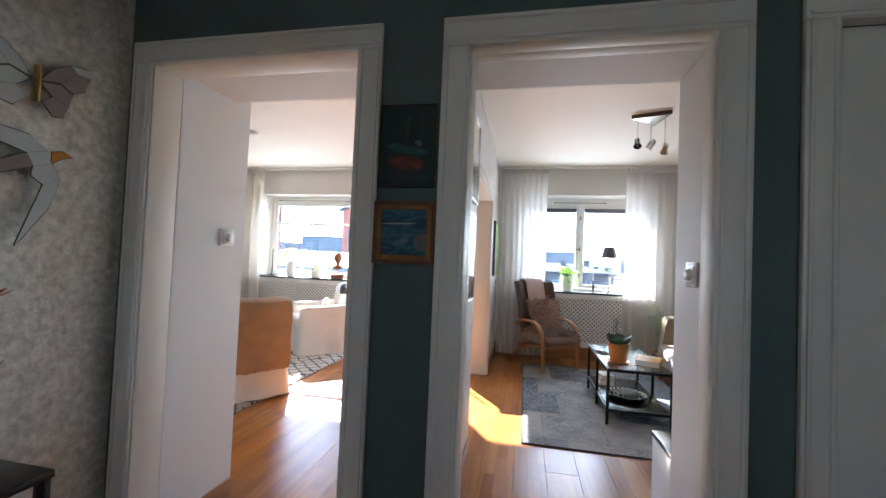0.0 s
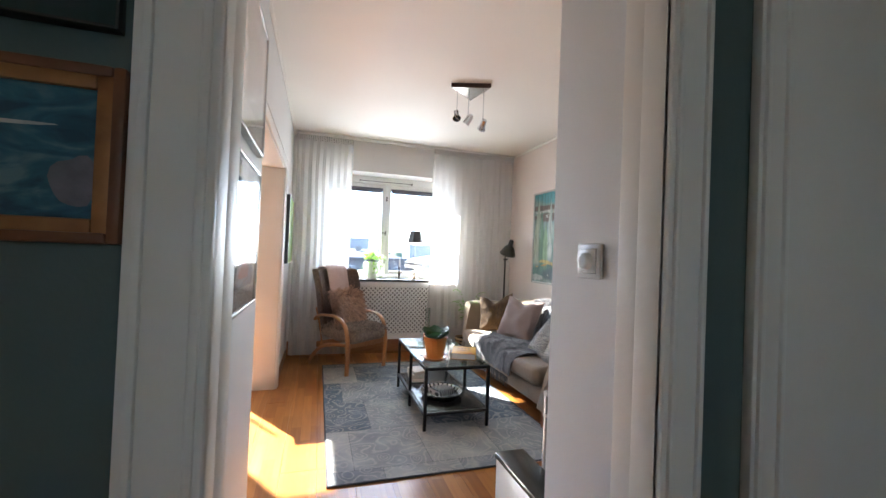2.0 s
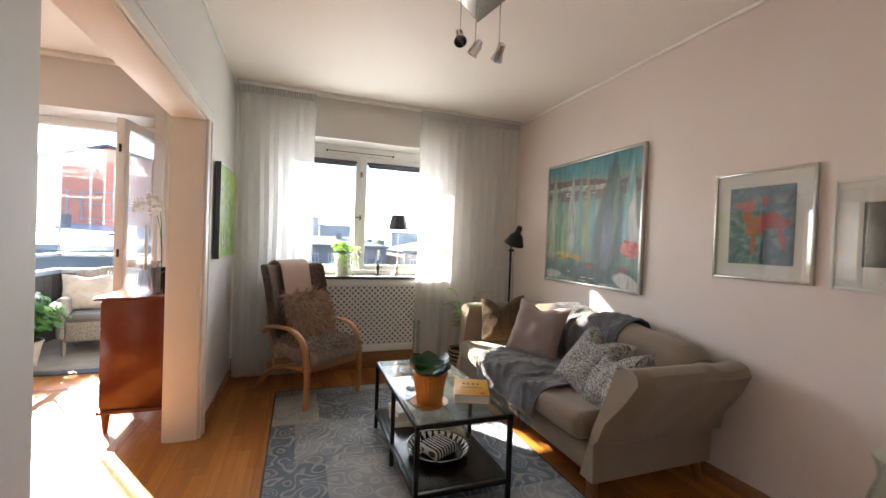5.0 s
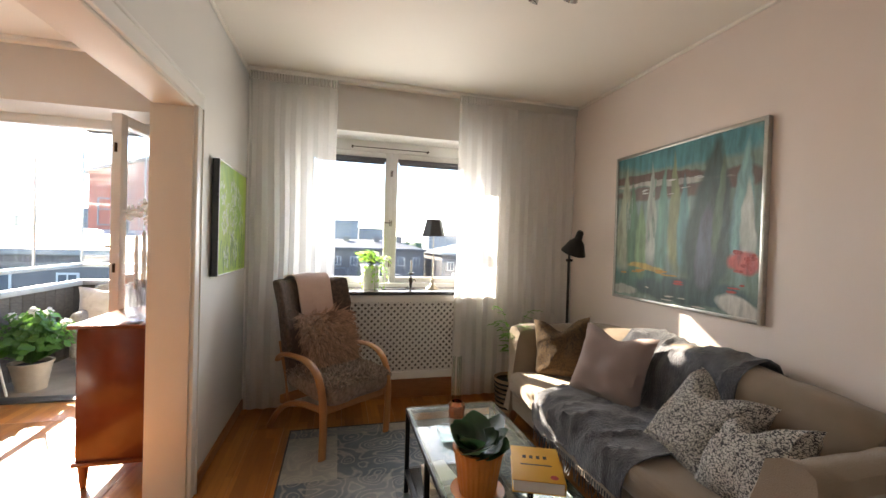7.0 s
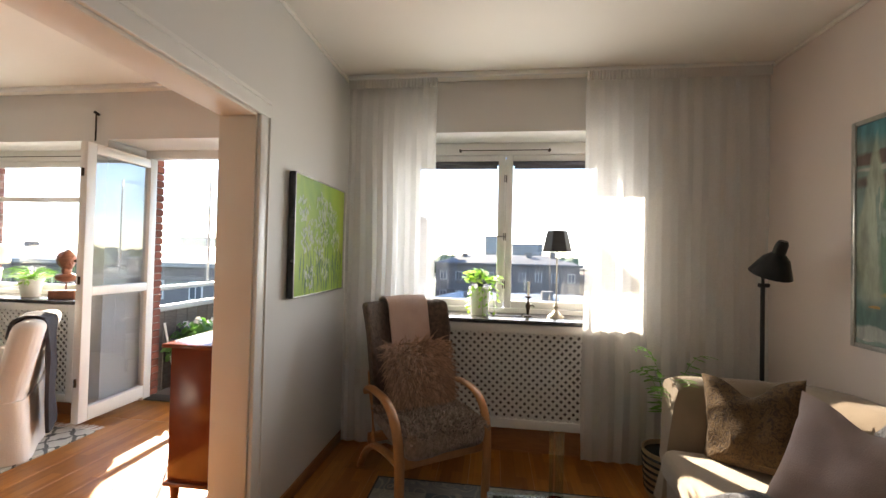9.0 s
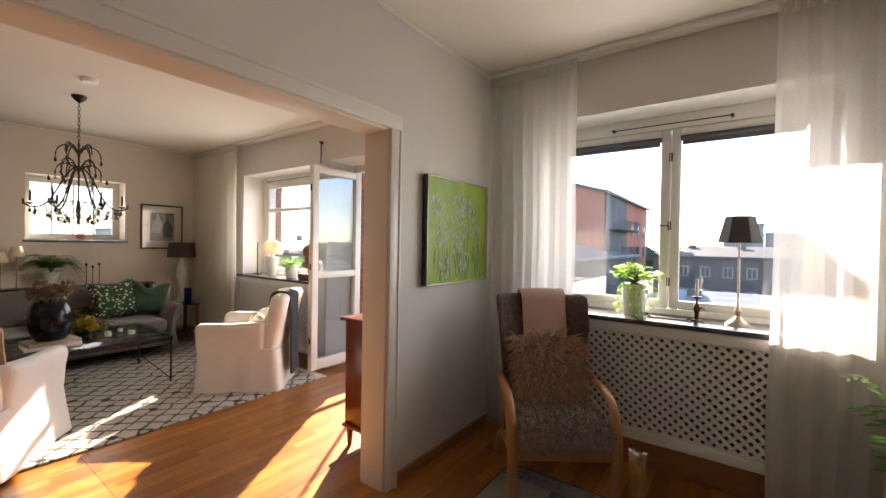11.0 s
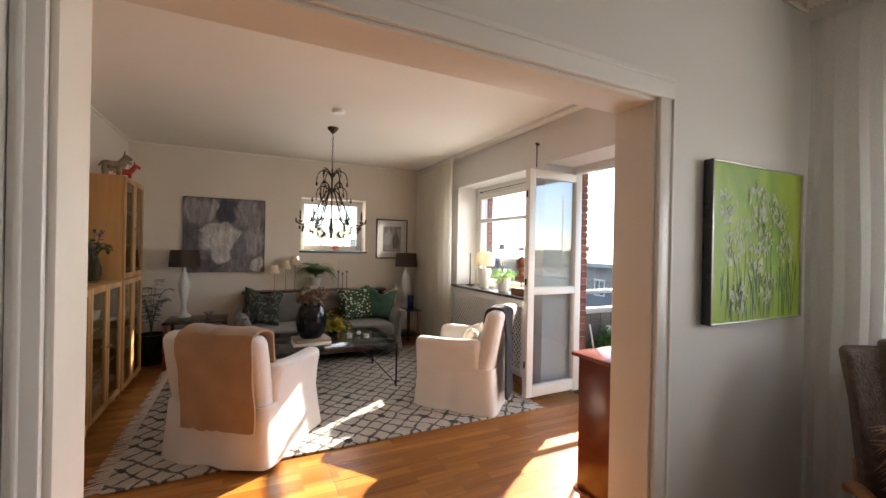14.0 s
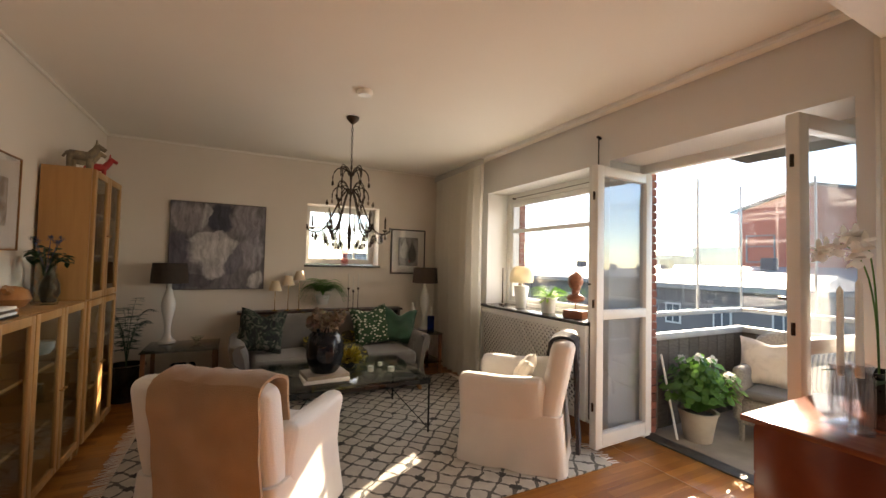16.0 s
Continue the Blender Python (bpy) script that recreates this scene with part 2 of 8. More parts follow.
def box(bm, lo, hi, bevel=0.0, seg=2, m=None):
    mid = [(a + b) / 2 for a, b in zip(lo, hi)]
    size = [abs(b - a) for a, b in zip(lo, hi)]
    r = bmesh.ops.create_cube(bm, size=1.0, matrix=Matrix.Translation(mid) @ Matrix.Diagonal((*size, 1)))
    vs = r["verts"]
    if bevel:
        es = list({e for v in vs for e in v.link_edges})
        q = bmesh.ops.bevel(bm, geom=es, offset=min(bevel, min(size) * 0.49), segments=seg, profile=0.5, affect="EDGES", clamp_overlap=True)
        vs = list({v for f in q["faces"] for v in f.verts} | {v for v in vs if v.is_valid})
    if m is not None:
        bmesh.ops.transform(bm, matrix=m, verts=vs)
    return vs


def lathe(bm, profile, at=(0, 0, 0), seg=24, m=None, ripple=0.0, lobes=0):
    rings = []
    for r, z in profile:
        ring = []
        for i in range(seg):
            a = 2 * math.pi * i / seg
            rr = r * (1 + ripple * math.cos(lobes * a))
            p = Vector((at[0] + rr * math.cos(a), at[1] + rr * math.sin(a), at[2] + z))
            ring.append(bm.verts.new(m @ p if m is not None else p))
        rings.append(ring)
    for a, b in zip(rings, rings[1:]):
        for i in range(seg):
            bm.faces.new((a[i], a[(i + 1) % seg], b[(i + 1) % seg], b[i]))
    if profile[0][0] > 1e-4:
        bm.faces.new(rings[0][::-1])
    if profile[-1][0] > 1e-4:
        bm.faces.new(rings[-1])
    return rings


def tube(bm, pts, r, seg=8, taper=None, flat=1.0, side=None):
    pts = [Vector(p) for p in pts]
    rings = []
    up = Vector((0, 0, 1))
    for i, p in enumerate(pts):
        d = (pts[min(i + 1, len(pts) - 1)] - pts[max(i - 1, 0)]).normalized()
        s = d.cross(up if abs(d.z) < 0.95 else Vector((0, 1, 0))).normalized()
        if side is not None:
            s = (Vector(side) - d * d.dot(Vector(side))).normalized()
        u = s.cross(d)
        rr = r * (1 + ((taper or 1) - 1) * i / max(1, len(pts) - 1))
        rings.append([bm.verts.new(p + s * rr * math.cos(2 * math.pi * j / seg) + u * rr * flat * math.sin(2 * math.pi * j / seg)) for j in range(seg)])
    for a, b in zip(rings, rings[1:]):
        for j in range(seg):
            bm.faces.new((a[j], a[(j + 1) % seg], b[(j + 1) % seg], b[j]))
    bm.faces.new(rings[0][::-1])
    bm.faces.new(rings[-1])


def bez(p0, p1, p2, p3, n=10):
    p = [Vector(v) for v in (p0, p1, p2, p3)]
    return [p[0] * (1 - t) ** 3 + p[1] * 3 * t * (1 - t) ** 2 + p[2] * 3 * t * t * (1 - t) + p[3] * t ** 3 for t in (i / n for i in range(n + 1))]


def soft(bm, lo, hi, r, seg=4, wob=0.012, cuts=0, freq=4.0, off=0.0):
    """An upholstered block: round edges and an uneven surface."""
    vs = box(bm, lo, hi, r, seg)
    if cuts:
        es = list({e for v in vs if v.is_valid for e in v.link_edges})
        q = bmesh.ops.subdivide_edges(bm, edges=es, cuts=cuts, use_grid_fill=True)
        vs = list({v for f in bm.faces for v in f.verts})
    for v in vs:
        if v.is_valid:
            v.co += Vector(noise.noise_vector(v.co * freq + Vector((off, off * 2, 0)))) * wob
    return vs


def cushion(bm, w, h, d, m, n=14, dent=0.0, off=0.0):
    """A stuffed square cushion, w by h, thickest in the middle, with pinched corners and a chop in its upper edge."""
    for side in (1, -1):
        grid = []
        for j in range(n + 1):
            row = []
            for i in range(n + 1):
                u, v = 2 * i / n - 1, 2 * j / n - 1
                e = (1 - abs(u) ** 2.6) * (1 - abs(v) ** 2.6)
                x = u * w / 2 * (1 - 0.09 * (1 - v * v))
                z = v * h / 2 * (1 - 0.09 * (1 - u * u))
                if v > 0:
                    z -= dent * v * math.exp(-(u / 0.4) ** 2)
                wob = noise.noise(Vector((u * 2.2 + off, v * 2.2, side))) * 0.018 * min(1, e * 3)
                y = side * (d / 2 * max(e, 0) ** 0.45 + 0.004 + wob)
                row.append(bm.verts.new(m @ Vector((x, y, z))))
            grid.append(row)
        for j in range(n):
            for i in range(n):
                q = (grid[j][i], grid[j][i + 1], grid[j + 1][i + 1], grid[j + 1][i])
                bm.faces.new(q if side < 0 else q[::-1])
    bmesh.ops.remove_doubles(bm, verts=bm.verts, dist=0.009)


def leaf(bm, base, tip, w, droop=0.0, side=None, n=4):
    """One leaf, a folded blade from base to tip."""
    base, tip = Vector(base), Vector(tip)
    d = tip - base
    s = d.cross(Vector((0, 0, 1)))
    s = s.normalized() if s.length > 1e-5 else Vector((1, 0, 0))
    if side is not None:
        s = (s * math.cos(side) + s.cross(d.normalized()) * math.sin(side)).normalized()
    nrm = s.cross(d).normalized()
    L, C, R = [], [], []
    for i in range(n + 1):
        t = i / n
        c = base + d * t - Vector((0, 0, droop * t * t))
        ww = w / 2 * math.sin(math.pi * min(1, 0.06 + t * 0.93)) ** 0.8
        C.append(bm.verts.new(c - nrm * ww * 0.25))
        L.append(bm.verts.new(c - s * ww))
        R.append(bm.verts.new(c + s * ww))
    for i in range(n):
        bm.faces.new((L[i], C[i], C[i + 1], L[i + 1]))
        bm.faces.new((C[i], R[i], R[i + 1], C[i + 1]))


def wall(name, lo, hi, material, holes=(), axis="x"):
    """A wall block with rectangular openings (a0, a1, z0, z1) along axis, cut right through."""
    bm = B()
    k = 0 if axis == "x" else 1
    a0, a1 = lo[k], hi[k]
    cuts_a = sorted({a0, a1, *[h[0] for h in holes], *[h[1] for h in holes]})
    cuts_z = sorted({lo[2], hi[2], *[h[2] for h in holes], *[h[3] for h in holes]})
    solid = {}
    for i, (p, q) in enumerate(zip(cuts_a, cuts_a[1:])):
        for j, (r, s) in enumerate(zip(cuts_z, cuts_z[1:])):
            solid[i, j] = not any(h[0] <= p + 1e-6 and q <= h[1] + 1e-6 and h[2] <= r + 1e-6 and s <= h[3] + 1e-6 for h in holes)

    def v(a, b, z):
        return bm.verts.new((a, b, z) if k == 0 else (b, a, z))

    b0, b1 = lo[1 - k], hi[1 - k]
    for (i, j), full in solid.items():
        if not full:
            continue
        p, q, r, s = cuts_a[i], cuts_a[i + 1], cuts_z[j], cuts_z[j + 1]
        for b in (b0, b1):
            bm.faces.new((v(p, b, r), v(q, b, r), v(q, b, s), v(p, b, s)))
        for (di, dj), c in {(-1, 0): ((p, r), (p, s)), (1, 0): ((q, r), (q, s)), (0, -1): ((p, r), (q, r)), (0, 1): ((p, s), (q, s))}.items():
            if not solid.get((i + di, j + dj), False):
                (e, f), (g, h) = c
                bm.faces.new((v(e, b0, f), v(g, b0, h), v(g, b1, h), v(e, b1, f)))
    bmesh.ops.remove_doubles(bm, verts=bm.verts, dist=1e-5)
    return tagged(part(name, bm, material, smooth=False), kind="structure")


def slab(name, lo, hi, material, bevel=0.0, kind="structure", label=""):
    bm = B()
    box(bm, lo, hi, bevel)
    ob = part(name, bm, material, label=label)
    return tagged(ob, kind=kind)


# ---- the rooms ----
CEIL = 2.6
Y_WIN, Y_OUT = 5.8, 6.26          # inner and outer face of the window wall
WA = (0.37, 1.94, 0.9, 2.23)      # window of the small room
WB = (-3.78, -2.24, 0.9, 2.21)    # window of the large room
WD = (-2.03, -0.6, 0.0, 2.22)     # balcony door
OP = (2.915, 4.63, 0.0, 1.97)      # wide opening between the rooms
W_S = (3.92, 4.83, 1.31, 2.07)    # small side window

wall("wall_window", (-5.3, Y_WIN, -0.3), (3.0, Y_OUT, 2.9), "wall_grey", (WA, WB, WD))
wall("wall_middle", (-0.17, 1.53, 0.0), (0.0, Y_WIN - 0.002, CEIL), "wall_grey", (OP,), "y")
wall("wall_middle_south", (0.001, 1.535, 0.0), (0.05, 2.862, CEIL), "wall_grey", (), "y")
wall("wall_rose", (2.8, 1.7, -0.1), (3.0, Y_WIN - 0.002, CEIL), "wall_pink", (), "y")
wall("wall_far", (-5.3, 1.7, -0.1), (-4.9, Y_WIN - 0.002, CEIL), "wall_sand", (W_S,), "y")
wall("wall_living_back", (-4.898, 1.535, 0.0), (-1.13, 1.97, CEIL), "wall_sand")
wall("wall_living_return", (-1.129, 1.535, 0.0), (-1.1, 1.972, CEIL), "wall_white")
wall("wall_room_back", (0.985, 1.535, 0.0), (2.798, 1.835, CEIL), "wall_white")
wall("wall_lintel_room", (0.052, 1.535, 2.03), (0.983, 1.835, CEIL), "wall_white")
wall("wall_lintel_living", (-1.098, 1.535, 2.03), (-0.172, 1.86, CEIL), "wall_white")
wall("wall_hall", (-1.4, 1.4, -0.1), (3.0, 1.53, CEIL), "wall_teal", ((-1.118, -0.202, -0.1, 2.018), (0.172, 0.958, -0.1, 2.018), (1.25, 2.1, -0.1, 2.0)))
wall("wall_hall_side", (-1.42, -1.6, -0.1), (-1.22, 1.398, CEIL), "wall_foil", (), "y")
wall("wall_hall_end", (3.0, -1.6, -0.1), (3.2, 1.4, CEIL), "wall_teal", (), "y")
# unseen back wall; its opening is added to let daylight brighten the hall
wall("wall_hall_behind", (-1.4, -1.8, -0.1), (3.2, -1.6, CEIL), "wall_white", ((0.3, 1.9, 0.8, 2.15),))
slab("ceiling", (-5.3, -1.8, CEIL), (3.2, Y_WIN - 0.001, 2.9), "ceiling")
slab("floor_base", (-5.3, -1.8, -0.2), (3.2, Y_WIN - 0.001, -0.022), "baseboard")

# ---- doorways, trim and skirting ----


def casing(name, x0, x1, top, y, w=0.09, face=-1, depth=0.022):
    """Moulded door casing round an opening in a wall along x: outer board, step and lining."""
    th = bag(name, (0, 0, 0), 0, kind="structure")
    for nm, lo, hi in (("casing_side", (x0 - w, 0), (x0, top)), ("casing_side", (x1, 0), (x1 + w, top)), ("casing_top", (x0 - w, top), (x1 + w, top + w))):
        bm = B()
        y0, y1 = sorted((y, y + face * depth))
        box(bm, (lo[0], y0, lo[1]), (hi[0], y1, hi[1]), 0.005)
        # raised inner bead and outer bead
        for f in (0.12, 0.78):
            if nm == "casing_side":
                c = lo[0] + (hi[0] - lo[0]) * (f if lo[0] < x0 else 1 - f - 0.1)
                box(bm, (c, y + face * (depth + 0.008), lo[1]), (c + 0.012, y + face * depth * 0.5, hi[1]), 0.004)
            else:
                c = lo[1] + (hi[1] - lo[1]) * (0.9 - f)
                box(bm, (lo[0] + 0.01, y + face * (depth + 0.008), c), (hi[0] - 0.01, y + face * depth * 0.5, c + 0.012), 0.004)
        part(nm, bm, "trim", th)
    return th


def lining(name, x0, x1, top, y0, y1, rebate=True):
    """Jambs and head, with a rebate set back 22 mm behind the stop."""
    th = bag(name, kind="structure")
    ym = y0 + 0.07 if rebate and y1 - y0 > 0.1 else y1
    for a, b, k in ((y0, ym, 0.0), (ym, y1, 0.022)):
        if b - a < 0.01:
            continue
        for nm, lo, hi in (("jamb", (x0 - 0.018, a, 0), (x0, b, top + 0.018)), ("jamb", (x1 + k, a, 0), (x1 + 0.018 + k, b, top + 0.018)), ("head", (x0, a, top + k * 0.5), (x1 + k, b, top + 0.018))):
            bm = B()
            box(bm, lo, hi, 0.003)
            part(nm, bm, "satin", th)


casing("trim_hall_living", -1.1, -0.22, 2.0, 1.4)
casing("trim_hall_room", 0.19, 0.935, 1.99, 1.4, w=0.1)
casing("trim_hall_closet", 1.25, 2.1, 2.0, 1.4)
lining("trim_lining_living", -1.1, -0.22, 2.0, 1.385, 1.533, False)
lining("trim_lining_room", 0.19, 0.935, 1.99, 1.385, 1.533)
lining("trim_lining_closet", 1.252, 2.098, 1.996, 1.385, 1.43)

closet = bag("door_closet", kind="structure", label="closed grey-white painted interior door")
bm = B()
box(bm, (1.253, 1.43, 0.008), (2.097, 1.468, 1.995), 0.004)
part("door_leaf", bm, "trim", closet)
bm = B()
tube(bm, [(1.95, 1.43, 1.0), (1.95, 1.375, 1.0), (1.84, 1.375, 1.0)], 0.009)
part("door_handle", bm, "chrome", closet, "chrome lever handle")

# casing of the wide opening, on the small room's side and on its soffit
op = bag("trim_opening", kind="structure")
for nm, lo, hi in (("casing_side", (0.0, OP[0] - 0.052, 0), (0.02, OP[0], OP[3])), ("casing_side", (0.0, OP[1], 0), (0.02, OP[1] + 0.085, OP[3])), ("casing_top", (0.0, OP[0] - 0.052, OP[3]), (0.02, OP[1] + 0.085, OP[3] + 0.085))):
    bm = B()
    box(bm, lo, hi, 0.005)
    if nm == "casing_side":
        c = lo[1] + (0.012 if lo[1] < 4 else 0.061)
        box(bm, (0.008, c, 0), (0.028, c + 0.012, OP[3]), 0.004)
    else:
        box(bm, (0.008, lo[1] + 0.01, OP[3] + 0.061), (0.028, hi[1] - 0.01, OP[3] + 0.073), 0.004)
    part(nm, bm, "trim", op)
for nm, lo, hi in (("jamb", (-0.172, OP[0] - 0.001, 0), (0.002, OP[0] + 0.014, OP[3])), ("jamb", (-0.172, OP[1] - 0.014, 0), (0.002, OP[1] + 0.001, OP[3])), ("head", (-0.172, OP[0] + 0.014, OP[3] - 0.014), (0.002, OP[1] - 0.014, OP[3] + 0.001)),
                   ("casing_side", (-0.19, OP[0] - 0.085, 0), (-0.17, OP[0], OP[3])), ("casing_side", (-0.19, OP[1], 0), (-0.17, OP[1] + 0.085, OP[3])), ("casing_top", (-0.19, OP[0] - 0.085, OP[3]), (-0.17, OP[1] + 0.085, OP[3] + 0.085))):
    bm = B()
    box(bm, lo, hi, 0.004)
    part(nm, bm, "satin", op)

base = bag("baseboard", kind="structure")
for lo, hi in (((0.05, 1.86, 0), (0.064, 2.86, 0.07)), ((0.0, OP[1] + 0.086, 0), (0.014, Y_WIN, 0.07)), ((2.786, 1.86, 0), (2.8, Y_WIN, 0.07)), ((0.014, Y_WIN - 0.014, 0), (2.786, Y_WIN, 0.17)),
               ((0.985, 1.835, 0), (2.786, 1.849, 0.07)), ((-4.9, 1.97, 0), (-4.886, Y_WIN, 0.07)), ((-4.886, 1.97, 0), (-1.1, 1.984, 0.07)), ((-4.886, Y_WIN - 0.014, 0), (WD[0] - 0.06, Y_WIN, 0.09)),
               ((-1.1, 1.535, 0), (-1.088, 1.97, 0.07)), ((0.973, 1.535, 0), (0.985, 1.835, 0.07)), ((0.05, 1.535, 0), (0.062, 1.86, 0.07)), ((-0.184, 1.535, 0), (-0.172, OP[0] - 0.086, 0.07)), ((-0.184, OP[1] + 0.086, 0), (-0.17, Y_WIN, 0.07)),
               ((-1.219, -1.6, 0), (-1.207, 1.4, 0.07)), ((-0.13, 1.388, 0), (0.1, 1.4, 0.07)), ((1.03, 1.388, 0), (1.16, 1.4, 0.07))):
    bm = B()
    box(bm, lo, hi, 0.003)
    part("skirting", bm, "baseboard", base)

corn = bag("trim_cornice", kind="structure")
for lo, hi in (((0.0, 2.862, CEIL - 0.022), (0.022, Y_WIN, CEIL)), ((0.05, 1.86, CEIL - 0.022), (0.072, 2.862, CEIL)), ((2.778, 1.86, CEIL - 0.022), (2.8, Y_WIN, CEIL)), ((-4.9, 1.97, CEIL - 0.022), (-4.878, Y_WIN, CEIL)), ((-4.878, 1.97, CEIL - 0.022), (-0.17, 1.992, CEIL))):
    bm = B()
    box(bm, lo, hi, 0.008)
    part("cornice", bm, "ceiling", corn)

# ---- windows ----


def sash(parent, x0, x1, z0, z1, y, w=0.055, d=0.045, bars=(), pane_label=""):
    """One casement: stiles, rails, pane."""
    for nm, lo, hi in (("stile", (x0, z0), (x0 + w, z1)), ("stile", (x1 - w, z0), (x1, z1)), ("rail", (x0 + w, z1 - w), (x1 - w, z1)), ("rail", (x0 + w, z0), (x1 - w, z0 + w))):
        bm = B()
        box(bm, (lo[0], y - d / 2, lo[1]), (hi[0], y + d / 2, hi[1]), 0.006)
        part(nm, bm, "trim", parent)
    for zb in bars:
        bm = B()
        box(bm, (x0 + w, y - d / 2, zb - 0.022), (x1 - w, y + d / 2, zb + 0.022), 0.006)
        part("glazing_bar", bm, "trim", parent)
    bm = B()
    box(bm, (x0 + w - 0.005, y - 0.002, z0 + w - 0.005), (x1 - w + 0.005, y + 0.002, z1 - w + 0.005))
    p = part("pane", bm, "glass", parent, smooth=False)
    p.visible_shadow = False


def window_frame(name, W, y, cuts, bars=(), label=""):
    th = bag(name, kind="structure", label=label)
    x0, x1, z0, z1 = W
    for lo, hi in (((x0, z0), (x0 + 0.05, z1)), ((x1 - 0.05, z0), (x1, z1)), ((x0 + 0.05, z1 - 0.09), (x1 - 0.05, z1)), ((x0 + 0.05, z0), (x1 - 0.05, z0 + 0.05))):
        bm = B()
        box(bm, (lo[0], y - 0.04, lo[1]), (hi[0], y + 0.06, hi[1]), 0.004)
        part("window_frame", bm, "trim", th)
    for a, b in zip(cuts, cuts[1:]):
        sash(th, a + 0.003, b - 0.003, z0 + 0.053, z1 - 0.093, y - 0.01, bars=bars)
    return th


win_a = window_frame("window_1", WA, 6.12, (0.42, 1.155, 1.89), label="white painted two-casement window with small bronze handles")
for z in (1.5, 1.13, 1.95):
    bm = B()
    box(bm, (1.145, 6.07, z - 0.03), (1.165, 6.09, z + 0.03), 0.004)
    if z == 1.5:
        tube(bm, [(1.155, 6.08, z), (1.155, 6.045, z), (1.1, 6.04, z)], 0.005)
    part("window_handle", bm, "bronze", win_a, "dark bronze handle")
bm = B()
tube(bm, [(1.155, 6.075, 1.0), (1.155, 6.075, 2.1)], 0.006)
part("espagnolette_rod", bm, "trim", win_a)
win_b = window_frame("window_2", WB, 6.12, (-3.73, -2.29), bars=(1.77,), label="white painted window with a transom bar")
win_s = bag("window_3", kind="structure", label="small white side window with leaded bars")
for lo, hi in (((3.92, 1.33), (3.99, 2.07)), ((4.76, 1.33), (4.83, 2.07)), ((3.99, 2.0), (4.76, 2.07)), ((3.99, 1.33), (4.76, 1.4))):
    bm = B()
    box(bm, (-5.2, lo[0], lo[1]), (-5.13, hi[0], hi[1]), 0.004)
    part("window_frame", bm, "trim", win_s)
for a in (4.18, 4.375, 4.57):
    bm = B()
    box(bm, (-5.18, a - 0.007, 1.4), (-5.15, a + 0.007, 2.0))
    part("glazing_bar", bm, "trim", win_s)
for z in (1.6, 1.8):
    bm = B()
    box(bm, (-5.18, 3.99, z - 0.007), (-5.15, 4.76, z + 0.007))
    part("glazing_bar", bm, "trim", win_s)
bm = B()
box(bm, (-5.167, 3.985, 1.395), (-5.163, 4.765, 2.005))
part("pane", bm, "glass", win_s, smooth=False).visible_shadow = False

for nm, x0, x1, y0, y1, z in (("sill_room", 0.34, 1.98, 5.72, 6.08, 0.9), ("sill_living", -3.84, -2.2, 5.72, 6.08, 0.9)):
    slab("window_sill", (x0, y0, z - 0.012), (x1, y1, z + 0.016), "stone", 0.005, label="dark polished stone window sill")
slab("window_sill", (-5.13, 3.9, 1.296), (-4.86, 4.85, 1.322), "stone", 0.004, label="dark stone sill of the side window")

# rolled-up blinds and their rods
for x0, x1 in ((0.48, 1.1), (1.21, 1.83)):
    th = bag("roller_blind", (0, 0, 0), 0, "dark grey rolled-up blind at the top of the window", "blind", "blinds")
    bm = B()
    tube(bm, [(x0, 6.075, 2.068), (x1, 6.075, 2.068)], 0.017, 10)
    box(bm, (x0 + 0.01, 6.074, 2.025), (x1 - 0.01, 6.078, 2.06))
    part("roll", bm, shader("grey_blind_cloth", (0.08, 0.08, 0.1), (0.1, 0.1, 0.12), 30, 0.7), th)
for x0, x1, z in ((0.8, 1.48, 2.165), (-3.62, -2.4, 2.15)):
    th = bag("blind_rod", (0, 0, 0), 0, "thin dark rod above the window frame", "rod", "rods")
    bm = B()
    tube(bm, [(x0, 6.05, z), (x1, 6.05, z)], 0.0035, 6)
    for x in (x0, x1):
        tube(bm, [(x, 6.085, z), (x, 6.04, z)], 0.009, 8)
    part("rod", bm, "bronze", th)

# ---- balcony doors ----
M["dark_steel"] = shader("worn_dark_steel", (0.1, 0.09, 0.08), (0.06, 0.055, 0.05), 9, 0.5, 0.4, bump=0.1)
frame_d = bag("door_balcony_frame", kind="structure")
for lo, hi in (((WD[0], 0.0), (WD[0] + 0.045, WD[3])), ((WD[1] - 0.045, 0.0), (WD[1], WD[3])), ((WD[0] + 0.045, 2.15), (WD[1] - 0.045, WD[3]))):
    bm = B()
    box(bm, (lo[0], 6.16, lo[1]), (hi[0], 6.24, hi[1]), 0.004)
    part("door_frame", bm, "trim", frame_d)
bm = B()
box(bm, (WD[0], 5.8, -0.03), (WD[1], 6.17, 0.001), 0.002)
part("threshold", bm, "parquet", frame_d)
bm = B()
box(bm, (WD[0], 6.171, -0.03), (WD[1], 6.3, 0.012), 0.004)
part("door_track", bm, "dark_steel", frame_d, "dark metal door track")


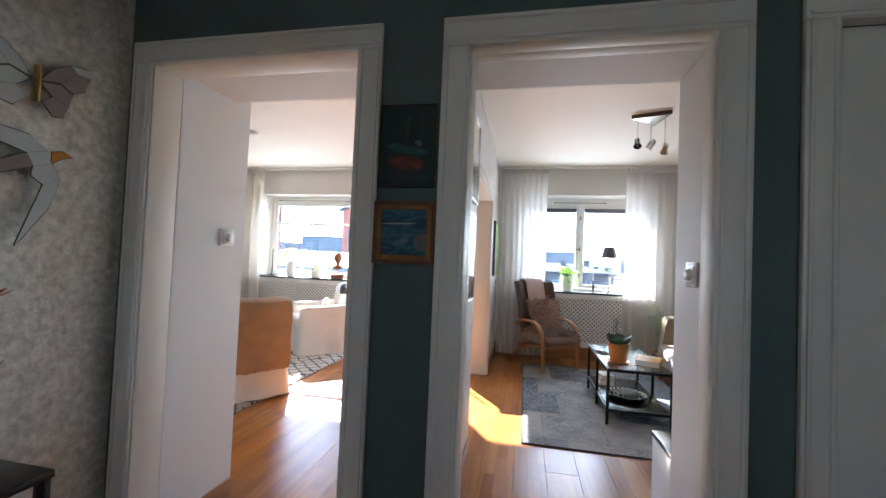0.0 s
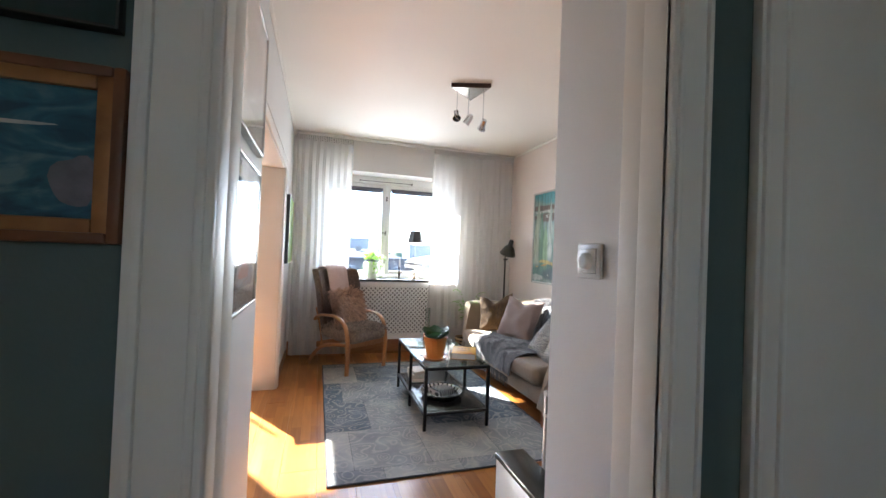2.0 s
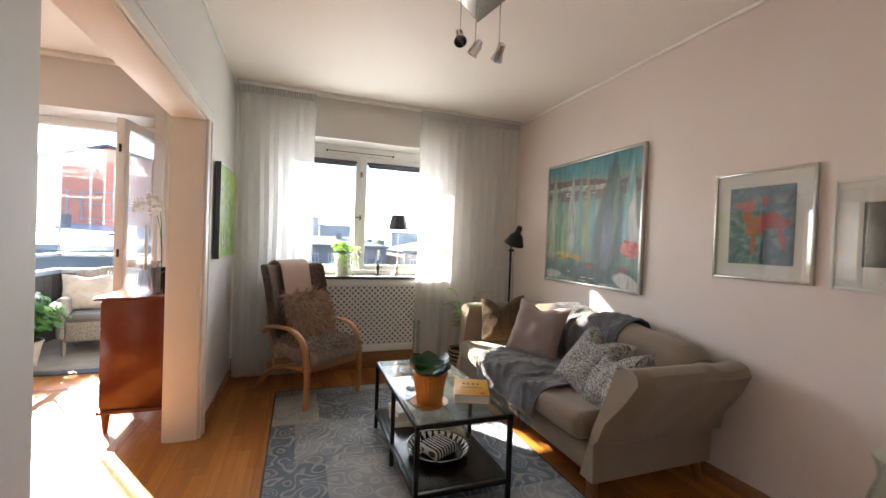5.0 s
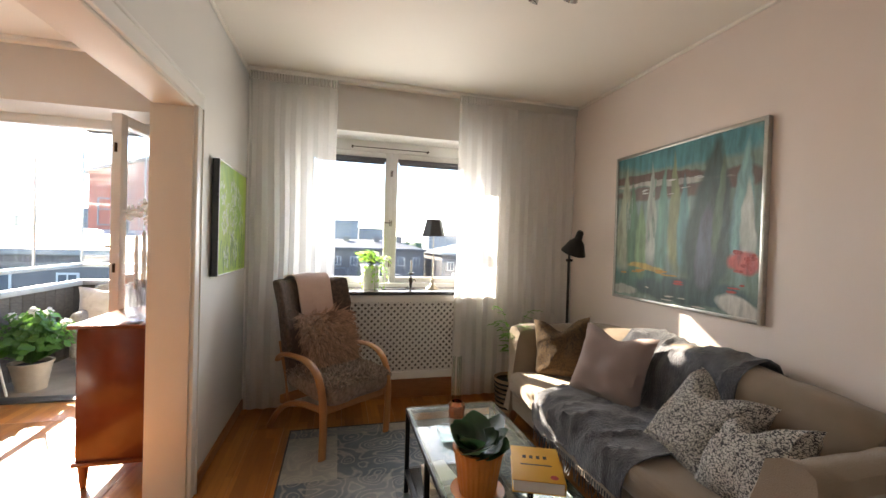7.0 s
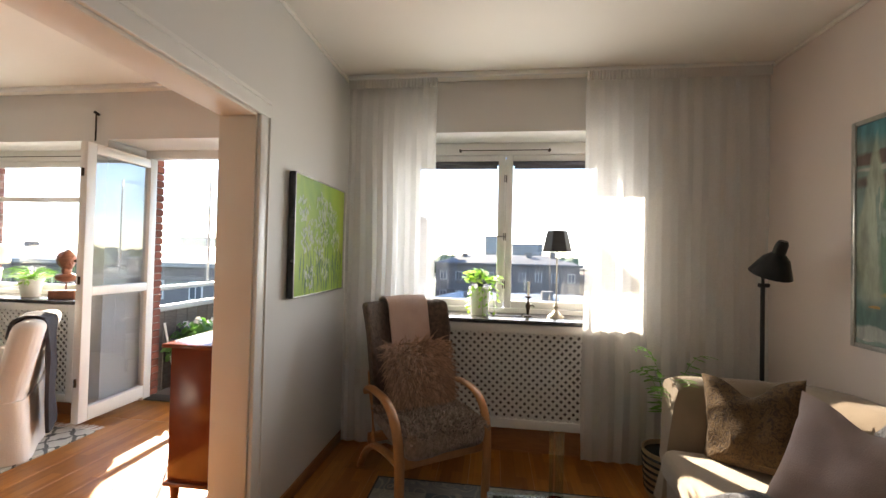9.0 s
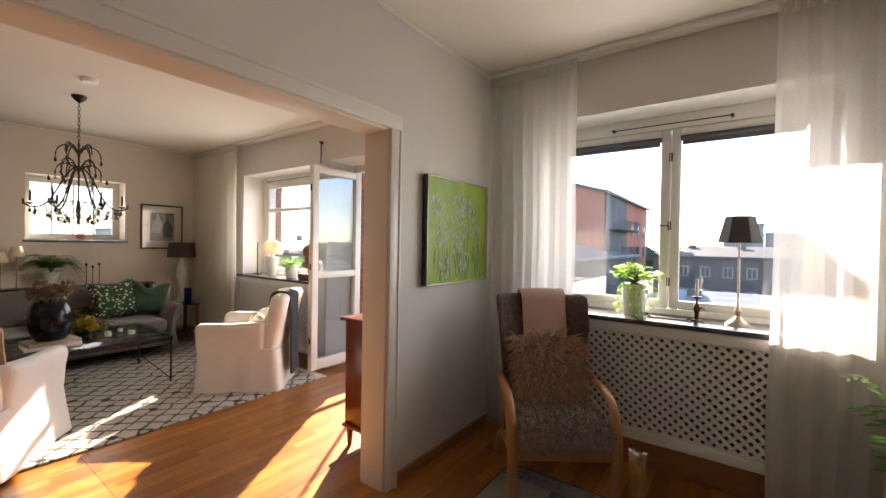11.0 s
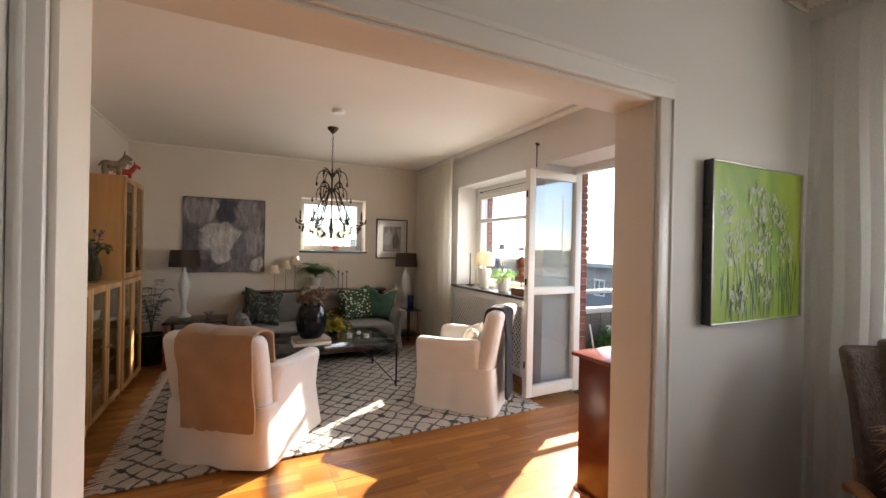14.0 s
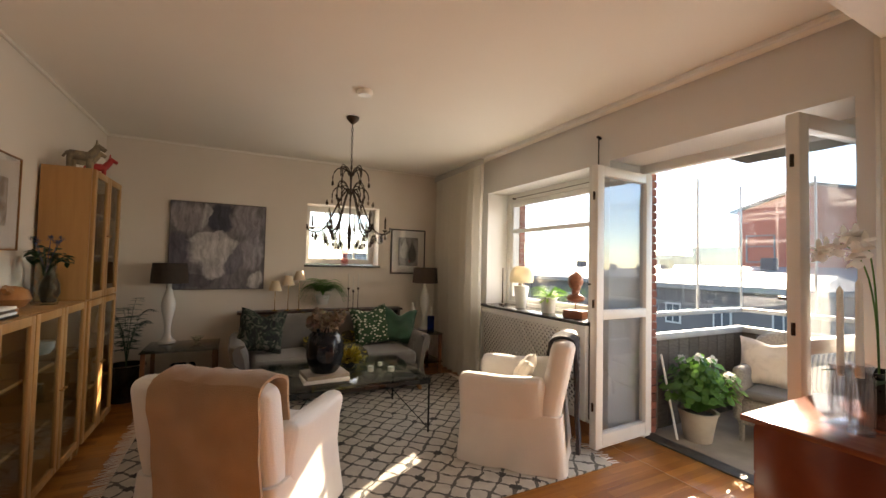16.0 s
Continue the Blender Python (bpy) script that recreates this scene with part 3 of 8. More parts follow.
def balcony_door(name, hinge, turn, w=0.66, flip=1):
    th = bag(name, hinge, turn, kind="structure", label="white glazed balcony door standing open")
    h0, h1, s = 0.05, 2.13, 0.075
    for nm, lo, hi in (("stile", (0, h0), (s, h1)), ("stile", (w - s, h0), (w, h1)), ("rail", (s, h1 - s), (w - s, h1)), ("rail", (s, h0), (w - s, h0 + 0.1)), ("rail", (s, 0.98), (w - s, 1.05))):
        bm = B()
        box(bm, (lo[0], -0.03, lo[1]), (hi[0], 0.03, hi[1]), 0.006)
        part(nm, bm, "trim", th)
    for z0, z1 in ((h0 + 0.1, 0.98), (1.05, h1 - s)):
        bm = B()
        box(bm, (s - 0.004, -0.002, z0 - 0.004), (w - s + 0.004, 0.002, z1 + 0.004))
        part("pane", bm, "door_glass", th, smooth=False).visible_shadow = False
    for z in (0.35, 1.1, 1.9):
        bm = B()
        tube(bm, [(w + 0.003, 0, z - 0.03), (w + 0.003, 0, z + 0.03)], 0.009)
        part("bolt", bm, "bronze", th)
    bm = B()
    box(bm, (w - 0.05, flip * 0.03, 1.15), (w - 0.025, flip * 0.045, 1.32), 0.003)
    tube(bm, [(w - 0.037, flip * 0.04, 1.24), (w - 0.037, flip * 0.08, 1.24), (w - 0.13, flip * 0.085, 1.24)], 0.008)
    part("door_handle", bm, "bronze", th, "dark lever handle")
    return th


balcony_door("door_balcony_1", (WD[0] + 0.06, 6.19, 0), -87, flip=-1)
balcony_door("door_balcony_2", (WD[1] - 0.06, 6.19, 0), -97, flip=-1)
th = bag("door_stay", (0, 0, 0), 0, "black iron stay hanging at the door head", "hook")
bm = B()
tube(bm, [(-2.12, 5.775, 2.2), (-2.12, 5.775, 2.42)], 0.006, 6)
tube(bm, [(-2.12, 5.798, 2.42), (-2.12, 5.76, 2.43)], 0.012, 8)
part("stay", bm, "black_metal", th)

# ---- radiator covers: a diagonal lattice in a white frame ----


M["hollow_shade"] = shader("lattice_hollow_shade_grey", (0.16, 0.145, 0.13), (0.1, 0.09, 0.08), 9, 0.7)


def radiator_cover(name, x0, x1, z0, z1, y):
    th = bag(name, (0, 0, 0), 0, "white wooden lattice radiator cover under the window", "radiator cover", "radiator covers")
    f = 0.06
    for lo, hi in (((x0, z0), (x0 + f, z1)), ((x1 - f, z0), (x1, z1)), ((x0 + f, z1 - f), (x1 - f, z1)), ((x0 + f, z0), (x1 - f, z0 + f))):
        bm = B()
        box(bm, (lo[0], y - 0.02, lo[1]), (hi[0], y + 0.02, hi[1]), 0.004)
        part("frame", bm, "trim", th)
    # flat backing sheet; the hollow's shade is put into its grey
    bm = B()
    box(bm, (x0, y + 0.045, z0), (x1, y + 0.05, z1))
    part("radiator", bm, "hollow_shade", th, "grey backing sheet coloured as the shade behind the lattice")
    a0, a1, b0, b1 = x0 + f - 0.004, x1 - f + 0.004, z0 + f - 0.004, z1 - f + 0.004
    p, hw = 0.054, 0.0135
    for s in (1, -1):
        k = -int((b1 - b0) / p) - 1
        while True:
            c = (a0 + k * p) if s > 0 else (a0 + k * p + (b1 - b0))
            if (s > 0 and c > a1) or (s < 0 and c - (b1 - b0) > a1):
                break
            k += 1
            t0, t1 = (max(b0, b0 + a0 - c), min(b1, b0 + a1 - c)) if s > 0 else (max(b0, b0 + c - a1), min(b1, b0 + c - a0))
            if t1 - t0 < 0.02:
                continue
            bm = B()
            q = []
            for yy in (y + (0.002 if s > 0 else -0.006), y + (0.009 if s > 0 else 0.001)):
                for t, dd in ((t0, -hw), (t0, hw), (t1, hw), (t1, -hw)):
                    q.append(bm.verts.new((min(a1, max(a0, c + s * (t - b0) + dd)), yy, t)))
            for i in range(4):
                bm.faces.new((q[i], q[(i + 1) % 4], q[4 + (i + 1) % 4], q[4 + i]))
            bm.faces.new(q[:4]), bm.faces.new(q[4:])
            part("slat", bm, "trim", th, smooth=False)
    return th


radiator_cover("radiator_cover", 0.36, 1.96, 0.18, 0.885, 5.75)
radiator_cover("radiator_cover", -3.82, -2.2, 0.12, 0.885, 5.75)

# ---- curtains ----


def curtain(name, x0, x1, z0, z1, y, folds, material, label, amp=0.013, seed=0.0):
    th = bag(name, (0, 0, 0), 0, label, "curtain", "curtains")
    bm = B()
    nx, nz = int(folds * 10), 14
    cols = []
    for i in range(nx + 1):
        u = i / nx
        ph = u * folds * 2 * math.pi + 1.1 * noise.noise(Vector((u * folds * 0.6, seed, 0)))
        col = []
        for j in range(nz + 1):
            v = j / nz
            a = amp * (0.45 + 0.55 * min(1, (1 - v) * 3)) * (0.75 + 0.5 * noise.noise(Vector((u * folds * 0.5, seed, v))))
            x = x0 + (x1 - x0) * u + 0.005 * math.sin(ph * 2) + 0.015 * noise.noise(Vector((u * 5, v * 3, seed)))
            col.append(bm.verts.new((x, y + a * math.sin(ph), z0 + (z1 - z0) * v)))
        cols.append(col)
    for a, b in zip(cols, cols[1:]):
        for j in range(nz):
            bm.faces.new((a[j], b[j], b[j + 1], a[j + 1]))
    part("cloth", bm, material, th)
    # pleated heading tape
    bm = B()
    cols = []
    n = int(folds * 16)
    for i in range(n + 1):
        x = x0 + (x1 - x0) * i / n
        d = 0.012 * math.cos(i * math.pi / 2)
        cols.append([bm.verts.new((x, y - 0.03 + d, z)) for z in (z1 - 0.05, z1 + 0.012)])
    for a, b in zip(cols, cols[1:]):
        bm.faces.new((a[0], a[1], b[1], b[0]))
    part("heading", bm, "sheer", th)
    return th


curtain("curtain", 0.04, 0.67, 0.04, 2.545, 5.66, 8, "sheer", "white sheer curtain with a pleated heading beside the window", seed=1)
curtain("curtain", 1.66, 2.765, 0.04, 2.555, 5.66, 12, "sheer", "wide white sheer curtain with a pleated heading over the window", seed=2)
curtain("curtain", -4.84, -3.6, 0.04, 2.55, 5.63, 9, "sheer2", "cream curtain in long folds in the room's corner", amp=0.065, seed=3)
# unseen curtain, added to dim and warm the light from the back opening
curtain("curtain", 0.1, 2.3, 0.6, 2.3, -1.56, 16, "sheer_warm", "unseen curtain added to warm the light from the hall's back opening", seed=6)
curtain("curtain", -0.5, -0.2, 0.04, 2.55, 5.68, 5, "sheer2", "white curtain beside the balcony door", amp=0.02, seed=4)
for x0, x1 in ((0.03, 2.79), (-4.89, -0.19)):
    th = bag("curtain_rail", (0, 0, 0), 0, "white aluminium curtain rail along the ceiling", "rail", "curtain rails")
    bm = B()
    box(bm, (x0, 5.645, CEIL - 0.03), (x1, 5.675, CEIL), 0.004)
    part("track", bm, "trim", th)

# ---- outside: balcony ----
M["plank"] = shader("weathered_grey_plank", (0.12, 0.105, 0.09), (0.07, 0.06, 0.05), 5, 0.8, stretch=(3, 3, 14), rand=0.25, bump=0.3, bump_scale=20)
M["deck"] = shader("balcony_concrete", (0.34, 0.29, 0.23), (0.26, 0.22, 0.18), 6, 0.8, bump=0.2, bump_scale=50)
M["alu"] = shader("aluminium_profile", (0.42, 0.43, 0.44), (0.36, 0.37, 0.38), 8, 0.4, 0.3)
M["brick"] = shader("red_brick", (0.3, 0.1, 0.065), (0.2, 0.065, 0.045), 20, 0.85, rand=0.25, bump=0.5, bump_scale=70)
M["mortar"] = shader("grey_mortar", (0.35, 0.33, 0.3), (0.28, 0.26, 0.24), 30, 0.9, bump=0.4, bump_scale=80)
BX0, BX1, BY = -2.12, 0.32, 7.85
slab("balcony_floor", (BX0 - 0.05, Y_OUT, -0.25), (BX1 + 0.05, BY + 0.08, -0.03), "deck", label="worn beige balcony floor")
slab("wall_outer_mortar", (-5.3, Y_OUT + 0.001, -0.3), (WB[0], Y_OUT + 0.09, 2.9), "mortar")
slab("wall_outer_mortar", (WB[1], Y_OUT + 0.001, -0.3), (WD[0], Y_OUT + 0.09, 2.9), "mortar")
slab("wall_outer_mortar", (WD[1], Y_OUT + 0.001, -0.3), (WA[0], Y_OUT + 0.09, 2.9), "mortar")
par = bag("balcony_parapet", kind="structure", label="balcony parapet of grey planks with a white rail and glass")


def plank_run(p0, p1, z0=-0.03, z1=0.74):
    d = Vector((p1[0] - p0[0], p1[1] - p0[1], 0))
    n = max(1, int(d.length / 0.14))
    ang = math.degrees(math.atan2(d.y, d.x))
    w = d.length / n
    bm = B()
    box(bm, (0.004, -0.011, z0), (w - 0.004, 0.011, z1), 0.004, 1)
    src = part("plank", bm, "plank", par)
    src.matrix_basis = pose(p0[0], p0[1], 0, 0, 0, ang)
    for i in range(1, n):
        q = Vector((p0[0], p0[1], 0)) + d * (i / n)
        share("plank", src, par, pose(q.x, q.y, 0, 0, 0, ang))
    for z, t, dep in ((0.77, 0.03, 0.03), (0.965, 0.022, 0.02)):
        bm = B()
        box(bm, (0, -dep, z - t), (d.length, dep, z + t), 0.008)
        part("rail", bm, "alu", par).matrix_basis = pose(p0[0], p0[1], 0, 0, 0, ang)
    k = max(1, round(d.length / 0.62))
    for i in range(k):
        bm = B()
        box(bm, (d.length * i / k + 0.004, -0.004, 1.0), (d.length * (i + 1) / k - 0.004, 0.004, 2.25))
        o = part("glass_panel", bm, "glass", par, smooth=False)
        o.visible_shadow = False
        o.matrix_basis = pose(p0[0], p0[1], 0, 0, 0, ang)
        bm = B()
        box(bm, (d.length * i / k - 0.007, -0.012, 0.98), (d.length * i / k + 0.007, 0.012, 2.25), 0.002)
        part("post", bm, "alu", par).matrix_basis = pose(p0[0], p0[1], 0, 0, 0, ang)


plank_run((BX0, Y_OUT + 0.1), (BX0, BY))
plank_run((BX0, BY), (BX1, BY))
slab("balcony_roof", (-1.95, Y_OUT + 0.1, 2.42), (0.72, 7.63, 2.5), "plank", label="dark boarded balcony roof")
scr = bag("balcony_screen", kind="structure", label="white lattice screen at the balcony's end")
for lo, hi in (((BX1 - 0.015, 6.5, -0.03), (BX1 + 0.015, 6.54, 1.02)), ((BX1 - 0.015, BY - 0.1, -0.03), (BX1 + 0.015, BY - 0.06, 1.02)), ((BX1 - 0.015, 6.54, 0.98), (BX1 + 0.015, BY - 0.1, 1.02))):
    bm = B()
    box(bm, lo, hi, 0.004)
    part("frame", bm, "trim", scr)
for i in range(17):
    bm = B()
    box(bm, (BX1 - 0.006, 6.56 + i * 0.073, -0.03), (BX1 + 0.006, 6.6 + i * 0.073, 0.98))
    part("slat", bm, "trim", scr, smooth=False)
for i in range(14):
    bm = B()
    box(bm, (BX1 + 0.007, 6.54, 0.03 + i * 0.07), (BX1 + 0.015, BY - 0.1, 0.065 + i * 0.07))
    part("slat", bm, "trim", scr, smooth=False)

# ---- outside: the town below ----
M["ground"] = shader("town_ground", (0.11, 0.11, 0.1), (0.06, 0.09, 0.05), 0.05, 0.9)
M["roof_light"] = shader("pale_sheet_roof", (0.24, 0.25, 0.26), (0.16, 0.17, 0.18), 0.3, 0.45)
M["roof_dark"] = shader("dark_roof", (0.05, 0.055, 0.065), (0.08, 0.085, 0.095), 0.4, 0.7)
M["facade_dark"] = shader("dark_brown_facade", (0.085, 0.08, 0.085), (0.12, 0.11, 0.11), 0.5, 0.8)
M["facade_red"] = shader("salmon_render", (0.45, 0.15, 0.1), (0.38, 0.13, 0.09), 0.4, 0.85)
M["facade_pale"] = shader("pale_facade", (0.2, 0.22, 0.25), (0.14, 0.16, 0.19), 0.2, 0.8)
M["pane_dark"] = shader("dark_window_pane", (0.04, 0.05, 0.065), (0.08, 0.09, 0.11), 0.8, 0.1)
M["window_white"] = shader("white_window_frame", (0.4, 0.4, 0.4), (0.33, 0.33, 0.33), 0.8, 0.6)
M["far_trees"] = shader("far_woods", (0.05, 0.09, 0.04), (0.03, 0.06, 0.03), 0.4, 0.9, bump=0.6, bump_scale=0.8)
GROUND = -15.0
bm = B()
bmesh.ops.create_grid(bm, x_segments=20, y_segments=20, size=3000, matrix=Matrix.Translation((0, 0, GROUND)))
tagged(part("ground", bm, "ground", smooth=False), kind="structure")


def house(name, x0, y0, x1, y1, top, wallm, roofm, rows, cols, label, turn=0.0, win=(1.1, 1.4), side_cols=0):
    th = bag(name, ((x0 + x1) / 2, y0, GROUND), turn, label, "building", "buildings of the town")
    hw, dp, h = (x1 - x0) / 2, y1 - y0, top - GROUND
    bm = B()
    box(bm, (-hw, 0, 0), (hw, dp, h))
    part("wall", bm, wallm, th, smooth=False)
    bm = B()
    box(bm, (-hw - 0.4, -0.4, h), (hw + 0.4, dp + 0.4, h + 0.35), 0.05, 1)
    roof_ = part("roof", bm, roofm, th)
    if name in ("market_hall", "low_house"):
        bm = B()
        v = [bm.verts.new(p) for p in ((-hw, -0.3, h + 0.36), (hw, -0.3, h + 0.36), (hw, dp + 0.3, h + 0.36), (-hw, dp + 0.3, h + 0.36), (-hw + 4, dp / 2, h + 1.7), (hw - 4, dp / 2, h + 1.7))]
        for f in ((0, 1, 5, 4), (1, 2, 5), (2, 3, 4, 5), (3, 0, 4), (3, 2, 1, 0)):
            bm.faces.new([v[k] for k in f])
        part("sheet_roof", bm, roofm, roof_, smooth=False)
        for f in (-0.62, -0.1, 0.35, 0.7):
            bm = B()
            box(bm, (hw * f - 0.45, dp * 0.36, h + 0.8), (hw * f + 0.45, dp * 0.36 + 0.8, h + 2.1 + 0.4 * f))
            part("chimney", bm, wallm, roof_, smooth=False)
    bm = B()
    box(bm, (-win[0] / 2, -0.06, 0), (win[0] / 2, 0.05, win[1]))
    src = None
    for r in range(rows):
        z = h - 1.0 - win[1] - r * 3.0
        for c in range(cols):
            x = -hw + (c + 0.5) * 2 * hw / cols
            if src is None:
                src = part("window", bm, "window_white", th, smooth=False)
                src.matrix_basis = pose(x, 0, z)
                bm = B()
                for a0, a1 in ((-win[0] / 2 + 0.12, -0.05), (0.05, win[0] / 2 - 0.12)):
                    box(bm, (a0, -0.09, 0.12), (a1, -0.05, win[1] - 0.12))
                glz = part("pane", bm, "pane_dark", src, smooth=False)
            else:
                share("pane", glz, share("window", src, th, pose(x, 0, z)), Matrix())
        for c in range(side_cols):
            share("window", src, th, pose(hw, (c + 0.5) * dp / side_cols, z, 0, 0, 90))
            share("window", src, th, pose(-hw, (c + 0.5) * dp / side_cols, z, 0, 0, 90))
    return th


# salmon house with dark recessed balconies
red = bag("apartment_house", (0, 0, 0), 0, "salmon-red rendered apartment house with dark balcony bays", "building", "buildings of the town")
bm = B()
GABLE = ((-24.0, GROUND), (-11.0, GROUND), (-11.0, 7.6), (-17.5, 9.5), (-24.0, 7.6))
ends = [[bm.verts.new((x, y, z)) for x, z in GABLE] for y in (51.0, 78.0)]
for i in range(5):
    bm.faces.new((ends[0][i], ends[0][(i + 1) % 5], ends[1][(i + 1) % 5], ends[1][i]))
bm.faces.new(ends[0]), bm.faces.new(ends[1][::-1])
part("wall", bm, "facade_red", red, smooth=False)
for x0, x1 in ((-24.6, -17.5), (-17.5, -10.4)):
    bm = B()
    z0, z1 = (7.43, 9.5) if x0 < -20 else (9.5, 7.43)
    v = [bm.verts.new((x, y, z + dz)) for dz in (0.02, 0.3) for x, y, z in ((x0, 50.6, z0), (x1, 50.6, z1), (x1, 78.4, z1), (x0, 78.4, z0))]
    for f in ((0, 1, 2, 3), (4, 5, 6, 7), (0, 1, 5, 4), (1, 2, 6, 5), (2, 3, 7, 6), (3, 0, 4, 7)):
        bm.faces.new([v[k] for k in f])
    part("roof", bm, "roof_dark", red, smooth=False)
bm = B()
box(bm, (-24.15, 50.85, GROUND), (-16.0, 78.1, 1.3))
part("lower_storey", bm, "facade_dark", red, smooth=False)
for x in (-23.2, -19.6):
    bm = B()
    for lo, hi in (((x, 2.2), (x + 2.6, 2.32)), ((x, 4.9), (x + 2.6, 5.02)), ((x, 2.32), (x + 0.12, 4.9)), ((x + 2.48, 2.32), (x + 2.6, 4.9)), ((x, 3.8), (x + 2.6, 3.9))):
        box(bm, (lo[0], 50.9, lo[1]), (hi[0], 51.02, hi[1]))
    part("facade_moulding", bm, "roof_light", red, smooth=False)
bm = B()
box(bm, (-11.1, 51.5, -1.5), (-10.8, 62, 8.0))
part("balcony_bay", bm, "roof_dark", red, smooth=False)
for z in (-3.0, 0.2, 3.4):
    bm = B()
    box(bm, (-10.8, 53, z), (-9.4, 64, z + 0.2))
    for i in range(22):
        box(bm, (-9.46, 53.1 + i * 0.49, z + 0.2), (-9.41, 53.15 + i * 0.49, z + 1.2))
    box(bm, (-9.48, 53, z + 1.2), (-9.38, 64, z + 1.28))
    part("balcony", bm, "roof_dark", red, smooth=False)
for x in (-22.5, -18.5, -14.5):
    for z in (-3.5, -0.3):
        bm = B()
        box(bm, (x, 50.93, z), (x + 1.3, 51.05, z + 1.5))
        part("window", bm, "pane_dark", red, smooth=False)
for y in (66.0, 70.5, 75.0):
    for z in (-6.5, -3.3, -0.1, 3.1):
        bm = B()
        box(bm, (-11.06, y, z), (-10.94, y + 1.2, z + 1.5))
        part("window", bm, "pane_dark", red, smooth=False)

house("low_house", -8, 66, 14, 80, 0.0, "facade_dark", "roof_dark", 3, 9, "low dark-brown house with a flat roof and a row of windows")
house("low_house", 16, 62, 44, 76, -0.4, "facade_dark", "roof_light", 3, 10, "low dark-brown house with a pale flat roof")
house("low_house", -6, 34, 20, 46, -3.6, "facade_dark", "roof_light", 2, 10, "low brown house with a wide pale roof")
house("market_hall", -60, 30, -9.5, 62, 0.05, "facade_dark", "roof_light", 3, 16, "broad hall with a pale sheet-metal roof")
house("market_hall", -110, 34, -62, 80, 0.2, "facade_dark", "roof_light", 3, 14, "broad hall with a pale sheet-metal roof")
house("tower_block", -3, 190, 9, 204, 10.5, "facade_pale", "roof_dark", 6, 5, "pale far-off apartment block")
house("tower_block", 10, 200, 24, 215, 7.5, "facade_pale", "roof_dark", 5, 6, "pale far-off apartment block")
house("tower_block", -62, 150, -44, 165, 6.5, "facade_pale", "roof_dark", 5, 6, "pale far-off apartment block")
house("tower_block", -89, 150, -74, 168, 8.8, "facade_pale", "roof_dark", 4, 7, "pale far-off apartment block")
house("tower_block", 40, 180, 70, 196, 5.0, "facade_pale", "roof_dark", 4, 9, "pale far-off apartment block")
house("tower_block", -126, 152, -98, 168, 6.2, "facade_pale", "roof_dark", 4, 9, "pale far-off apartment block")
house("tower_block", -160, 40, -140, 70, 4.0, "facade_pale", "roof_dark", 4, 6, "pale far-off apartment block", side_cols=6)
bm = B()
random.seed(5)
for i in range(420):
    a = random.uniform(-1.75, 0.9)
    r = random.uniform(300, 520)
    s = random.uniform(7, 14)
    c = Vector((math.sin(a) * r, math.cos(a) * r, GROUND + random.uniform(0, 4)))
    lathe(bm, [(s * 0.5, 0), (s, 4), (s * 0.8, 9), (s * 0.35, 13), (0.0, 14.5)], c, 7, ripple=0.15, lobes=3)
tagged(part("far_woods", bm, "far_trees"), "dark green woods on the horizon", "trees", kind="stuff")

# ---- cloth and other materials of the things ----
M["sofa_beige"] = shader("beige_sofa_cloth", (0.255, 0.192, 0.135), (0.2, 0.148, 0.1), 6, 0.9, bump=0.35, bump_scale=260, sheen=0.3)
M["sofa_grey"] = shader("grey_sofa_cloth", (0.15, 0.135, 0.12), (0.115, 0.105, 0.095), 6, 0.9, bump=0.35, bump_scale=260, sheen=0.3)
M["linen"] = shader("white_linen_slipcover", (0.78, 0.74, 0.7), (0.73, 0.69, 0.65), 5, 0.85, bump=0.3, bump_scale=160, sheen=0.2)
M["throw_camel"] = shader("camel_wool_throw", (0.42, 0.25, 0.13), (0.33, 0.19, 0.1), 8, 0.95, bump=0.6, bump_scale=220, sheen=0.5)
M["throw_rose"] = shader("dusty_rose_throw", (0.5, 0.34, 0.29), (0.43, 0.29, 0.24), 8, 0.95, bump=0.6, bump_scale=200, sheen=0.5)
M["blanket"] = shader("slate_wool_blanket", (0.085, 0.085, 0.1), (0.035, 0.036, 0.044), 16, 0.95, bump=0.8, bump_scale=120, sheen=0.4)
M["cardigan"] = shader("charcoal_knit", (0.035, 0.033, 0.04), (0.05, 0.048, 0.055), 20, 0.95, bump=0.6, bump_scale=140)
M["sheepskin"] = shader("grey_brown_sheepskin", (0.34, 0.27, 0.225), (0.18, 0.135, 0.11), 40, 0.95, bump=1.0, bump_scale=110, sheen=0.1)
M["hide"] = shader("dark_brown_sheepskin", (0.13, 0.085, 0.065), (0.06, 0.04, 0.03), 40, 0.95, bump=1.0, bump_scale=110, sheen=0.1)
M["fur"] = shader("long_rosy_fur", (0.46, 0.29, 0.205), (0.3, 0.18, 0.12), 30, 0.8, sheen=0.3)
M["fleece"] = shader("curly_sheepskin_pile", (0.42, 0.34, 0.285), (0.27, 0.21, 0.17), 30, 0.9)
